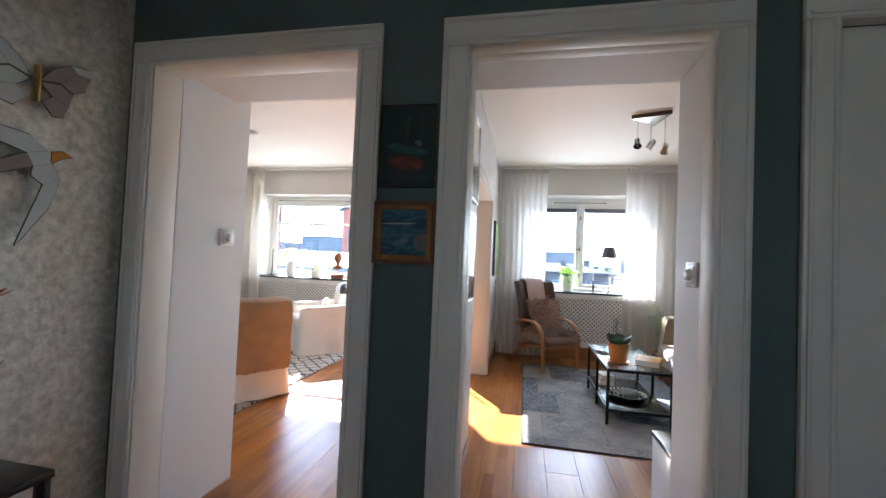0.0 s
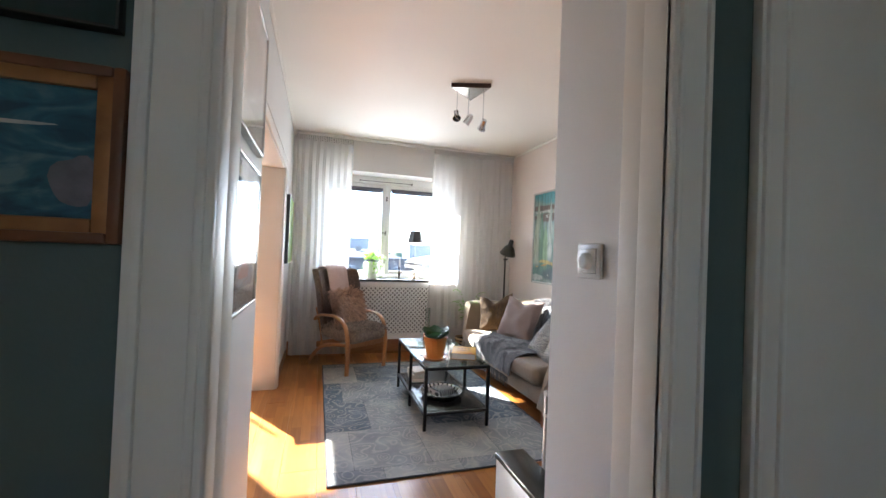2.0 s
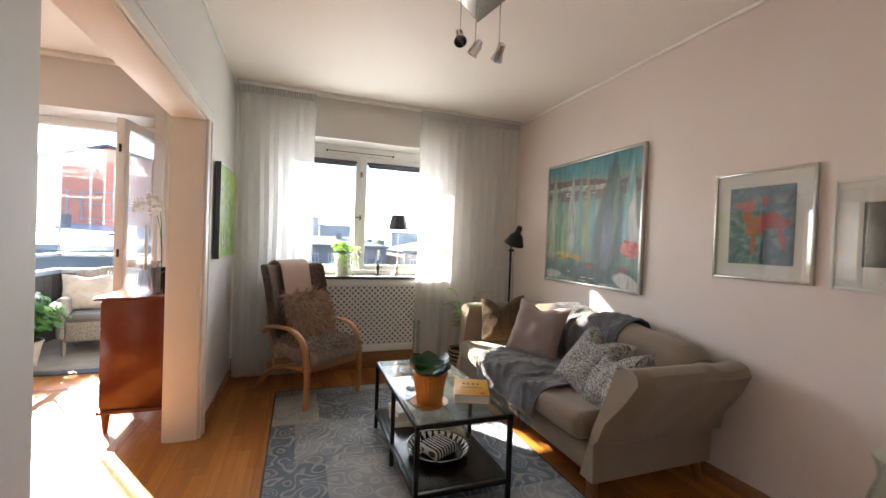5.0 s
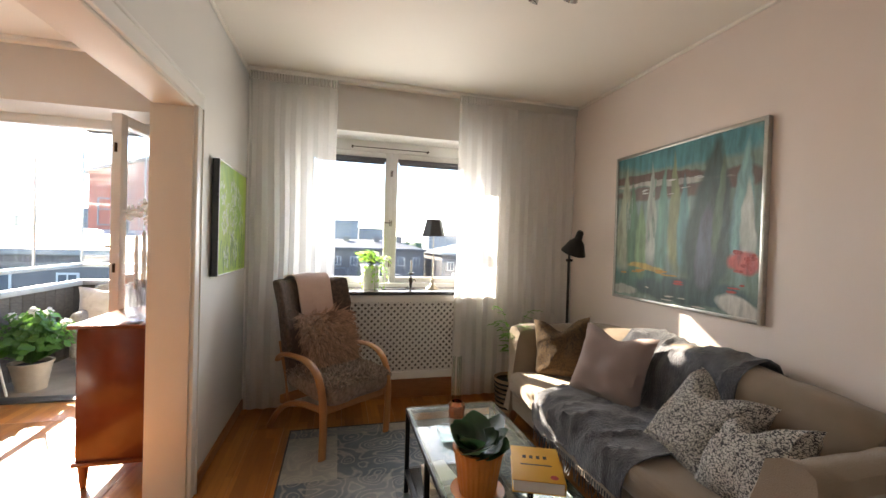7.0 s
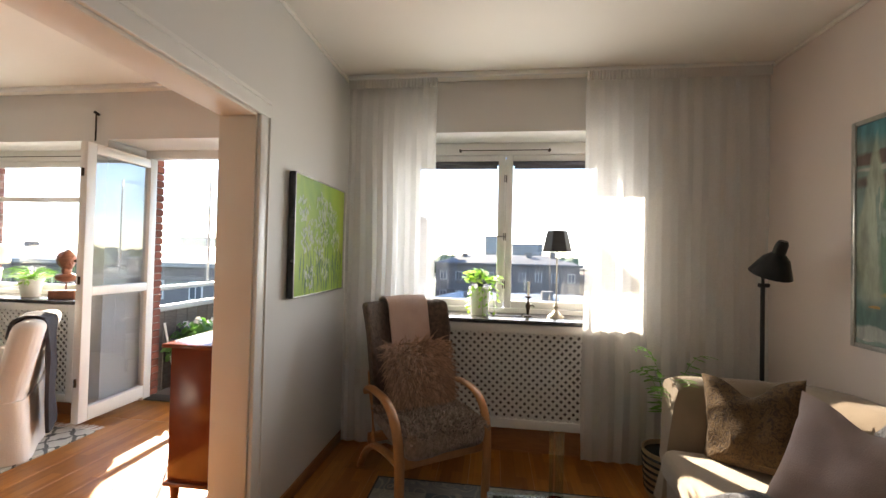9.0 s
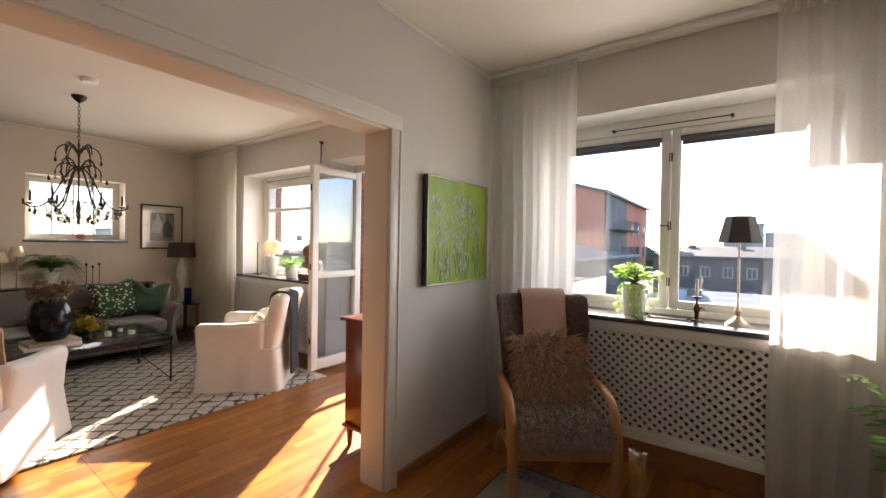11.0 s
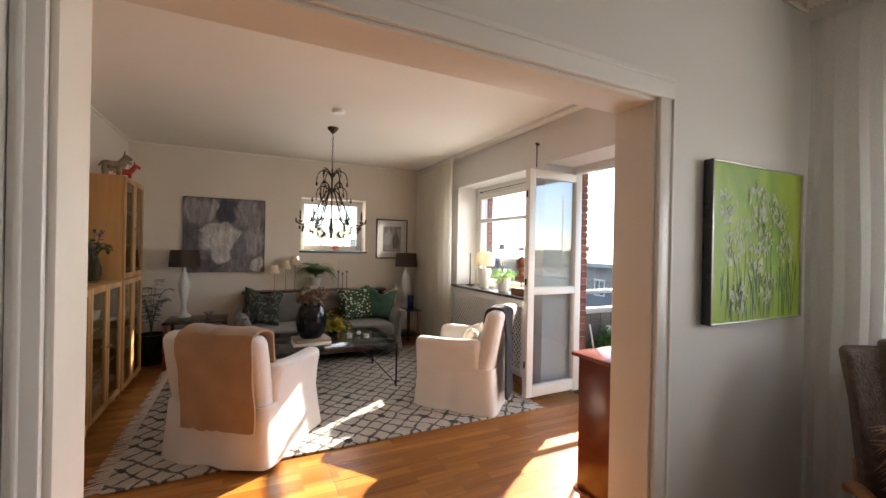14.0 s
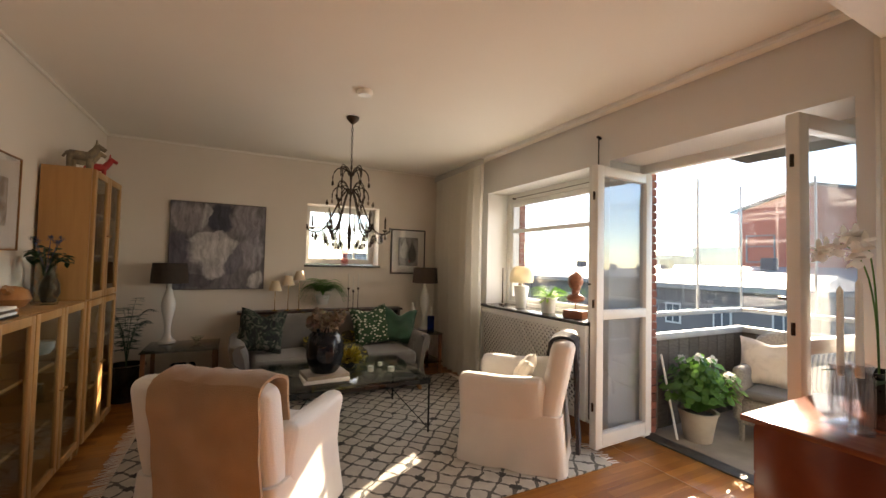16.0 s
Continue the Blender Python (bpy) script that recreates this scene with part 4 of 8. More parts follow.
for _f in ("fur", "fleece"):
    _n, _k = M[_f].node_tree.nodes, M[_f].node_tree.links
    _src = _n["Principled BSDF"].inputs["Base Color"].links[0].from_socket
    _ge, _hs, _mr = _n.new("ShaderNodeNewGeometry"), _n.new("ShaderNodeHueSaturation"), _n.new("ShaderNodeMapRange")
    _mr.inputs[3].default_value, _mr.inputs[4].default_value = 0.5, 1.45
    _k.new(_ge.outputs["Random Per Island"], _mr.inputs[0]), _k.new(_mr.outputs[0], _hs.inputs["Value"])
    _k.new(_src, _hs.inputs["Color"]), _k.new(_hs.outputs[0], _n["Principled BSDF"].inputs["Base Color"])
M["mauve"] = shader("mauve_cushion_cloth", (0.26, 0.19, 0.17), (0.23, 0.165, 0.15), 6, 0.9, bump=0.3, bump_scale=240, sheen=0.3)
M["cushion_brown"] = pattern("brown_woven_pattern", [(0.35, (0.035, 0.018, 0.007)), (0.5, (0.1, 0.055, 0.018)), (0.62, (0.04, 0.022, 0.01))], 34, 3, 2.0, 0.9, bump=0.4)
M["cushion_speckle"] = pattern("black_and_white_dashes", [(0.4, (0.42, 0.4, 0.36)), (0.45, (0.03, 0.03, 0.035)), (0.52, (0.03, 0.03, 0.035)), (0.57, (0.42, 0.39, 0.35))], 74, 1, 0.6, 0.9, (1.0, 1.0, 1.7), bump=0.3)
M["cushion_dots"] = pattern("green_dotted_cloth", [(0.3, (0.5, 0.5, 0.4)), (0.38, (0.02, 0.055, 0.02))], 24, 0, 0, 0.9, (1.0, 1.0, 1.5), "cells")
M["cushion_green"] = shader("emerald_velvet", (0.004, 0.065, 0.026), (0.003, 0.036, 0.014), 9, 0.6, sheen=0.3)
M["cushion_palm"] = pattern("dark_palm_print", [(0.4, (0.012, 0.014, 0.014)), (0.52, (0.03, 0.05, 0.035)), (0.6, (0.13, 0.13, 0.11))], 9, 3, 3.0, 0.85, bump=0.2)
M["cushion_lines"] = pattern("faded_stamp_print", [(0.45, (0.5, 0.45, 0.39)), (0.7, (0.4, 0.35, 0.3))], 9, 4, 1.0, 0.9)
M["wicker"] = shader("grey_wicker", (0.3, 0.27, 0.24), (0.16, 0.14, 0.12), 60, 0.85, bump=1.0, bump_scale=90)
M["paper"] = shader("white_paper", (0.8, 0.78, 0.74), (0.74, 0.72, 0.68), 12, 0.8)


def patchwork_rug():
    m = shader("faded_patchwork_rug", (0.25, 0.27, 0.29), (0.14, 0.16, 0.185), 5, 0.95, bump=0.5, bump_scale=200)
    n, k = m.node_tree.nodes, m.node_tree.links
    b = n["Principled BSDF"]
    src = b.inputs["Base Color"].links[0].from_socket
    tc = n.new("ShaderNodeTexCoord")
    br = n.new("ShaderNodeTexBrick")
    br.inputs["Scale"].default_value, br.inputs["Brick Width"].default_value, br.inputs["Row Height"].default_value = 1.0, 0.46, 0.52
    br.inputs["Mortar Size"].default_value, br.offset = 0.002, 0.35
    br.inputs["Color1"].default_value, br.inputs["Color2"].default_value = (0.5, 0.62, 0.74, 1), (1.9, 1.75, 1.55, 1)
    br.inputs["Mortar"].default_value = (0.8, 0.8, 0.8, 1)
    k.new(tc.outputs["Object"], br.inputs["Vector"])
    wob = n.new("ShaderNodeTexNoise")
    wob.inputs["Scale"].default_value = 4
    vadd = n.new("ShaderNodeVectorMath")
    vadd.operation = "MULTIPLY_ADD"
    vadd.inputs[1].default_value = (0.1, 0.1, 0.1)
    k.new(tc.outputs["Object"], wob.inputs["Vector"])
    k.new(wob.outputs["Color"], vadd.inputs[0]), k.new(tc.outputs["Object"], vadd.inputs[2])
    vo = n.new("ShaderNodeTexVoronoi")
    vo.feature = "SMOOTH_F1"
    vo.inputs["Scale"].default_value = 8.5
    k.new(vadd.outputs[0], vo.inputs["Vector"])
    sn = n.new("ShaderNodeMath")
    sn.operation, sn.inputs[1].default_value = "MULTIPLY", 42.0
    s2 = n.new("ShaderNodeMath")
    s2.operation = "SINE"
    k.new(vo.outputs["Distance"], sn.inputs[0]), k.new(sn.outputs[0], s2.inputs[0])
    wear = n.new("ShaderNodeTexNoise")
    wear.inputs["Scale"].default_value, wear.inputs["Detail"].default_value = 48, 5
    k.new(tc.outputs["Object"], wear.inputs["Vector"])
    mr = n.new("ShaderNodeMapRange")
    mr.inputs[1].default_value, mr.inputs[2].default_value, mr.inputs[3].default_value, mr.inputs[4].default_value = 0.1, 0.55, 0.0, 0.5
    wm = n.new("ShaderNodeMath")
    wm.operation = "MULTIPLY"
    k.new(s2.outputs[0], wm.inputs[0]), k.new(wear.outputs[0], wm.inputs[1])
    k.new(wm.outputs[0], mr.inputs[0])
    mu = n.new("ShaderNodeMix")
    mu.data_type, mu.blend_type = "RGBA", "MULTIPLY"
    mu.inputs[0].default_value = 1.0
    k.new(src, mu.inputs[6]), k.new(br.outputs["Color"], mu.inputs[7])
    lt = n.new("ShaderNodeMix")
    lt.data_type = "RGBA"
    lt.inputs[7].default_value = (0.5, 0.48, 0.44, 1)
    k.new(mr.outputs[0], lt.inputs[0]), k.new(mu.outputs[2], lt.inputs[6])
    k.new(lt.outputs[2], b.inputs["Base Color"])
    return m


def berber_rug():
    m = shader("cream_berber_rug", (0.56, 0.53, 0.48), (0.46, 0.43, 0.39), 14, 0.98, bump=0.9, bump_scale=130)
    n, k = m.node_tree.nodes, m.node_tree.links
    b = n["Principled BSDF"]
    src = b.inputs["Base Color"].links[0].from_socket
    tc, wob, va, mp = n.new("ShaderNodeTexCoord"), n.new("ShaderNodeTexNoise"), n.new("ShaderNodeVectorMath"), n.new("ShaderNodeMapping")
    wob.inputs["Scale"].default_value = 5
    va.operation = "MULTIPLY_ADD"
    va.inputs[1].default_value = (0.1, 0.1, 0.0)
    k.new(tc.outputs["Object"], wob.inputs["Vector"]), k.new(wob.outputs["Color"], va.inputs[0]), k.new(tc.outputs["Object"], va.inputs[2])
    mp.inputs["Rotation"].default_value = (0, 0, radians(45))
    mp.inputs["Scale"].default_value = (1.0, 1.0, 1.0)
    k.new(va.outputs[0], mp.inputs[0])
    CELL = 0.118

    def maths(op, a, b=None, c=None):
        nd = n.new("ShaderNodeMath")
        nd.operation = op
        for sock, val in zip(nd.inputs, (a, b, c)):
            if isinstance(val, (int, float)):
                sock.default_value = val
            elif val is not None:
                k.new(val, sock)
        return nd.outputs[0]

    sp = n.new("ShaderNodeSeparateXYZ")
    k.new(mp.outputs[0], sp.inputs[0])
    ux, uy = maths("DIVIDE", sp.outputs[0], CELL), maths("DIVIDE", sp.outputs[1], CELL)
    rx, ry = maths("ROUND", ux), maths("ROUND", uy)
    dx, dy = maths("ABSOLUTE", maths("SUBTRACT", ux, rx)), maths("ABSOLUTE", maths("SUBTRACT", uy, ry))
    cell = n.new("ShaderNodeCombineXYZ")
    k.new(rx, cell.inputs[0]), k.new(ry, cell.inputs[1])
    wn = n.new("ShaderNodeTexWhiteNoise")
    k.new(cell.outputs[0], wn.inputs["Vector"])
    gap = n.new("ShaderNodeTexNoise")
    gap.inputs["Scale"].default_value, gap.inputs["Detail"].default_value = 26, 2
    k.new(tc.outputs["Object"], gap.inputs["Vector"])
    width = maths("MULTIPLY_ADD", gap.outputs[0], 0.26, -0.055)
    line = maths("LESS_THAN", maths("MINIMUM", dx, dy), width)
    knot_r = maths("MULTIPLY", maths("SUBTRACT", wn.outputs["Value"], 0.5), 0.62)
    knot = maths("LESS_THAN", maths("ADD", maths("MAXIMUM", dx, dy), maths("MULTIPLY", gap.outputs[0], 0.12)), knot_r)
    ink = maths("MAXIMUM", maths("MULTIPLY", line, 0.82), maths("MULTIPLY", knot, 0.95))
    mu = n.new("ShaderNodeMix")
    mu.data_type = "RGBA"
    mu.inputs[7].default_value = (0.028, 0.027, 0.03, 1)
    k.new(ink, mu.inputs[0]), k.new(src, mu.inputs[6])
    k.new(mu.outputs[2], b.inputs["Base Color"])
    return m


M["rug_patch"] = patchwork_rug()
M["rug_berber"] = berber_rug()


def slipper_skirt(bm, w, d, z0, z1, flare=0.03, seed=0.0, n=72):
    """Loose cloth round a seat's base, flared and pleated towards the floor."""
    rings = []
    for z, f in ((z0, 1.0), (z0 + (z1 - z0) * 0.5, 0.45), (z1, 0.0)):
        ring = []
        for i in range(n):
            a = 2 * math.pi * i / n
            c, s = math.cos(a), math.sin(a)
            k = (abs(c) ** 14 + abs(s) ** 14) ** (-1 / 14)
            p = 1 + f * 0.025 * math.sin(9 * a + seed) + f * 0.03 * noise.noise(Vector((c * 3, s * 3, seed)))
            ring.append(bm.verts.new(((w / 2 + f * flare) * c * k * p, (d / 2 + f * flare) * s * k * p, z)))
        rings.append(ring)
    for a, b in zip(rings, rings[1:]):
        for i in range(n):
            bm.faces.new((a[i], a[(i + 1) % n], b[(i + 1) % n], b[i]))
    bm.faces.new(rings[-1])


def drape(bm, path, x0, x1, nx=14, wob=0.012, seed=0.0, thick=0.009, edge=0.02, crease=0.0):
    """A cloth laid along a path of (y, z), from x0 to x1, with soft creases and an uneven hem."""
    pts = [Vector((0, y, z)) for y, z in path]
    fine = []
    for a, b in zip(pts, pts[1:]):
        k = max(1, int((b - a).length / 0.04))
        fine += [a.lerp(b, i / k) for i in range(k)]
    fine.append(pts[-1])
    sm = [fine[0]] + [(fine[i - 1] + fine[i] * 2 + fine[i + 1]) / 4 for i in range(1, len(fine) - 1)] + [fine[-1]]
    cols = []
    for i in range(nx + 1):
        u = i / nx
        col = []
        for j, p in enumerate(sm):
            q = Vector((x0 + (x1 - x0) * u, p.y, p.z))
            q += Vector(noise.noise_vector(Vector((u * 3 + seed, j * 0.16, seed)))) * wob
            if crease:
                f = noise.noise(Vector((u * 5 + j * 0.12, j * 0.3 - u * 2, seed + 4)))
                q += Vector((0, -0.4, 1)).normalized() * crease * (1 - min(1.0, abs(f) * 4)) ** 2
                q.z += crease * 0.5 * max(0.0, noise.noise(Vector((u * 9, j * 0.5, seed + 9))))
            if i in (0, nx):
                q.x += edge * noise.noise(Vector((j * 0.2, seed, i)))
            col.append(bm.verts.new(q))
        cols.append(col)
    fs = []
    for a, b in zip(cols, cols[1:]):
        for j in range(len(sm) - 1):
            fs.append(bm.faces.new((a[j], b[j], b[j + 1], a[j + 1])))
    bmesh.ops.recalc_face_normals(bm, faces=fs)
    bmesh.ops.solidify(bm, geom=fs, thickness=thick)


def fringe(bm, x0, x1, y, z, dy, dz, n, seed=0):
    random.seed(seed)
    for i in range(n):
        x = x0 + (x1 - x0) * (i + 0.5) / n
        tube(bm, [(x, y, z), (x + random.uniform(-0.01, 0.01), y + dy * 0.5, z + dz * 0.5), (x + random.uniform(-0.02, 0.02), y + dy * random.uniform(0.8, 1.1), z + dz)], 0.004, 4, 0.6)


# ---- rugs ----
rug = bag("patchwork_rug", (1.19, 4.15, 0.0), 0, "faded blue-grey patchwork rug under the coffee table", "rug")
bm = B()
box(bm, (-0.77, -1.16, 0.0005), (0.77, 1.16, 0.009), 0.004, 1)
part("woven_field", bm, "rug_patch", rug)
bm = B()
for lo, hi in (((-0.775, -1.168), (0.775, -1.158)), ((-0.775, 1.158), (0.775, 1.168)), ((-0.778, -1.168), (-0.768, 1.168)), ((0.768, -1.168), (0.778, 1.168))):
    box(bm, (lo[0], lo[1], 0.0005), (hi[0], hi[1], 0.011), 0.003, 1)
part("binding", bm, shader("dark_rug_binding", (0.06, 0.065, 0.075), (0.09, 0.09, 0.1), 30, 0.95), rug)

rug2 = bag("berber_rug", (-3.02, 4.05, 0.0), 0, "cream shaggy rug with a black diamond lattice", "rug")
bm = B()
box(bm, (-1.25, -1.5, 0.0005), (1.25, 1.5, 0.018), 0.008, 2)
part("woven_field", bm, "rug_berber", rug2)
bm = B()
fringe(bm, -1.24, 1.24, -1.495, 0.012, -0.1, -0.009, 110, 3)
part("fringe", bm, "linen", rug2, "cream wool fringe")
bm = B()
fringe(bm, -1.24, 1.24, 1.495, 0.012, 0.1, -0.009, 110, 4)
part("fringe", bm, "linen", rug2, "cream wool fringe")

# ---- sofas ----


def sofa(name, at, turn, w, d, material, label, back=0.84, arm=0.62, seat=0.455, flare=0.0, sag=0.1, hem=0.0, legs="beech"):
    """A two-seat sofa with a crowned back and arms that lean outwards and backwards towards their tops."""
    th = bag(name, at, turn, label, "sofa", "sofas")
    hw = w / 2
    bm = B()
    soft(bm, (-hw + 0.1, -d / 2 + 0.04, 0.13), (hw - 0.1, d / 2 - 0.08, seat - 0.14), 0.03, 3, 0.004)
    part("base", bm, material, th)
    sw = (w - 0.25) / 2
    for i in range(2):
        bm = B()
        x = -hw + 0.125 + i * sw
        soft(bm, (x + 0.003, -d / 2, seat - 0.15), (x + sw - 0.003, d / 2 - 0.2, seat), 0.055, 4, 0.012, 2, 3.0, i + 1)
        part("seat_cushion", bm, material, th)
    bm = B()
    n = 28
    rows = []
    c = d / 2
    prof = ((c - 0.24, 0.0), (c - 0.275, 0.3), (c - 0.27, 0.6), (c - 0.24, 0.85), (c - 0.19, 0.97), (c - 0.13, 1.0), (c - 0.06, 0.97), (c - 0.02, 0.85), (c - 0.02, 0.4), (c - 0.05, -0.4))
    for i in range(n + 1):
        u = 2 * i / n - 1
        crown = back - sag * abs(u) ** 2.2 - 0.05 * max(0.0, abs(u) - 0.93) / 0.07
        z0 = seat - 0.06
        rows.append([bm.verts.new(((hw - 0.02) * u, y + 0.012 * noise.noise(Vector((u * 4, k * 3, 1))), z0 + k * (crown - z0) + 0.008 * noise.noise(Vector((u * 6, k * 2, 5))))) for y, k in prof])
    for a, b in zip(rows, rows[1:]):
        for j in range(len(prof) - 1):
            bm.faces.new((a[j], b[j], b[j + 1], a[j + 1]))
    bm.faces.new(rows[0]), bm.faces.new(rows[-1][::-1])
    part("backrest", bm, material, th)
    for s in (-1, 1):
        bm = B()
        # outline of the arm from the inner foot over the top to the outer foot
        top = [(-0.1, 0.13), (-0.1, seat - 0.05), (-0.095 + flare * 0.3, arm - 0.12), (-0.075 + flare * 0.75, arm - 0.035), (-0.045 + flare * 0.95, arm - 0.005), (0.0 + flare, arm), (0.04 + flare, arm - 0.02), (0.055 + flare, arm - 0.06), (0.042 + flare * 0.75, arm - 0.16), (0.02 + flare * 0.3, 0.42)]
        if hem:
            top += [(0.016 + flare * 0.16, hem + 0.006), (0.006 + flare * 0.14, hem)]
        top += [(0.0, 0.3), (-0.005, 0.13)]
        rows = []
        for i in range(17):
            v = i / 16
            ring = []
            for a, z in top:
                k = max(0.0, (z - 0.13) / (arm - 0.13))
                y = -d / 2 + 0.015 + v * (d - 0.05) + flare * 0.9 * k ** 1.3 * (1 - v)
                e = max(0.0, 1 - v / 0.13) ** 2 * 0.04
                q = Vector((s * (hw - 0.02 + a), y, z))
                q.x += s * (-e if a > -0.04 else e) * (k > 0.02)
                if hem and z > hem:
                    q += Vector(noise.noise_vector(Vector((a * 6, v * 5, z * 5)))) * 0.014
                    q.x += s * 0.006 * math.sin(14 * (v * 0.9 + z * 0.8)) * (1 - v)
                ring.append(bm.verts.new(q))
            rows.append(ring)
        for a, b in zip(rows, rows[1:]):
            for j in range(len(top)):
                bm.faces.new((a[j], b[j], b[(j + 1) % len(top)], a[(j + 1) % len(top)]))
        bm.faces.new(rows[0]), bm.faces.new(rows[-1][::-1])
        part("armrest", bm, material, th)
    for sx in (-1, 1):
        for sy in (-1, 1):
            bm = B()
            tube(bm, [(sx * (hw - 0.1), sy * (d / 2 - 0.08), 0.14), (sx * (hw - 0.07), sy * (d / 2 - 0.05), 0.0)], 0.034, 10, 0.6)
            part("leg", bm, legs, th)
    return th


M["brown_leg"] = shader("red_brown_sofa_leg", (0.2, 0.075, 0.03), (0.14, 0.05, 0.02), 12, 0.35)
sofa("sofa", (2.33, 4.27, 0), 270, 1.86, 0.84, "sofa_beige", "beige cloth sofa with flared arms, against the rose wall", back=0.8, arm=0.71, seat=0.42, flare=0.13, sag=0.055, hem=0.33, legs="brown_leg")
sofa("grey_sofa", (-4.18, 4.13, 0), 90, 1.86, 0.86, "sofa_grey", "grey cloth sofa with loose cushions, beneath the small window", back=0.8, arm=0.6, seat=0.44, flare=0.03)


def loose_cushion(name, at, turn, tilt, w, h, d, material, label, dent=0.0, seed=0.0, roll=0.0):
    th = bag(name, at, 0, label, "cushion", "sofa cushions")
    bm = B()
    cushion(bm, w, h, d, pose(0, 0, h / 2 * math.cos(radians(tilt)), tilt, roll, turn), dent=dent, off=seed)
    part("cover", bm, material, th)
    return th


loose_cushion("cushion", (2.25, 4.93, 0.415), -50, -18, 0.42, 0.42, 0.13, "cushion_brown", "dark brown patterned cushion in the sofa's corner", 0.08, 1, -10)
loose_cushion("cushion", (2.31, 4.48, 0.415), -67, -24, 0.46, 0.45, 0.14, "mauve", "plain mauve cushion leaning on the sofa's back", 0.05, 2, 3)
loose_cushion("cushion", (2.27, 3.8, 0.4), -98, -38, 0.42, 0.44, 0.19, "cushion_speckle", "black-and-white speckled cushion on the sofa", 0.09, 3, 6)
loose_cushion("cushion", (2.2, 3.53, 0.4), -98, -36, 0.38, 0.38, 0.17, "cushion_speckle", "black-and-white speckled cushion beside the sofa's arm", 0.08, 4, -10)
blanket = bag("blanket", (2.33, 4.27, 0), 270, "slate-grey wool blanket spread over the sofa's back and seat", "blanket")
bm = B()
drape(bm, [(0.44, 0.46), (0.437, 0.68), (0.4, 0.79), (0.29, 0.822), (0.185, 0.775), (0.14, 0.62), (0.13, 0.5), (0.085, 0.447), (-0.2, 0.442), (-0.38, 0.444), (-0.44, 0.39), (-0.45, 0.24)], -0.36, 0.44, 56, 0.03, 3.0, 0.007, 0.03, 0.024)
part("cloth", bm, "blanket", blanket)
bm = B()
fringe(bm, -0.34, 0.42, -0.451, 0.245, -0.004, -0.09, 42, 9)
part("fringe", bm, "blanket", blanket)
for p, tn, tl, w, mt, lb, dn, sd, rl in (((-4.2, 3.42, 0.455), 80, -20, 0.44, "cushion_palm", "dark palm-print cushion on the grey sofa", 0.06, 5, 6), ((-4.22, 4.55, 0.455), 95, -20, 0.44, "cushion_dots", "green cushion with pale dots on the grey sofa", 0.05, 6, -6),
                                         ((-4.2, 4.86, 0.455), 70, -22, 0.42, "cushion_green", "emerald velvet cushion in the grey sofa's corner", 0.08, 7, 8)):
    loose_cushion("cushion", p, tn, tl, w, w, 0.14, mt, lb, dn, sd, rl)
th = bag("patterned_throw", (-4.18, 4.17, 0), 90, "dark patterned throw with yellow flowers over the grey sofa", "blanket")
bm = B()
drape(bm, [(0.41, 0.55), (0.38, 0.78), (0.3, 0.81), (0.2, 0.7), (0.14, 0.5), (0.08, 0.475), (-0.38, 0.478), (-0.45, 0.44), (-0.46, 0.3)], -0.33, 0.22, 12, 0.014, 6.0)
part("cloth", bm, pattern("yellow_flower_print", [(0.36, (0.02, 0.02, 0.016)), (0.54, (0.05, 0.045, 0.02)), (0.62, (0.4, 0.32, 0.03)), (0.7, (0.03, 0.03, 0.02))], 14, 3, 1.5, 0.9), th)

# ---- slip-covered armchairs ----


def slip_chair(name, at, turn, label, tall):
    th = bag(name, at, turn, label, "armchair", "white armchairs")
    bm = B()
    slipper_skirt(bm, 0.7, 0.69, 0.004, 0.37, 0.035, at[1], 120)
    part("skirt", bm, "linen", th)
    bm = B()
    soft(bm, (-0.24, -0.37, 0.3), (0.24, 0.2, 0.46), 0.05, 4, 0.01, 2)
    part("seat_cushion", bm, "linen", th)
    bm = B()
    soft(bm, (-0.33, 0.17, 0.3), (0.33, 0.33, tall), 0.065, 4, 0.014, 2, 3.5, 2)
    for v in bm.verts:
        h = max(0.0, v.co.z - 0.36)
        v.co.y += 0.2 * h
        v.co.x *= 1 + 0.12 * h
    part("backrest", bm, "linen", th)
    for s in (-1, 1):
        bm = B()
        soft(bm, (s * 0.285 - 0.07, -0.36, 0.12), (s * 0.285 + 0.07, 0.24, 0.6), 0.065, 4, 0.01, 3, 3.5, s + 3)
        for v in bm.verts:
            v.co.z += 0.1 * max(0.0, v.co.y) * (v.co.z > 0.5)
            v.co.x += s * 0.035 * max(0.0, (v.co.z - 0.42) / 0.18) - s * 0.012 * (v.co.z < 0.3)
        part("armrest", bm, "linen", th)
    return th


slip_chair("armchair", (-2.14, 3.28, 0.018), 234, "white slip-covered armchair with its back turned, on the berber rug", 0.82)
slip_chair("armchair", (-2.26, 5.1, 0.018), -47, "white slip-covered armchair beside the balcony door", 0.86)
th = bag("throw", (-2.14, 3.28, 0.018), 234, "camel wool throw hung over the armchair's back", "blanket")
bm = B()
drape(bm, [(0.19, 0.55), (0.19, 0.72), (0.235, 0.84), (0.33, 0.862), (0.44, 0.835), (0.445, 0.7), (0.43, 0.5), (0.42, 0.35), (0.415, 0.24)], -0.33, 0.17, 16, 0.013, 4.0, 0.014, 0.03, 0.012)
part("cloth", bm, "throw_camel", th)
th = bag("cardigan", (-2.26, 5.1, 0.018), -47, "charcoal knitted cardigan hung over the armchair's back", "clothing")
bm = B()
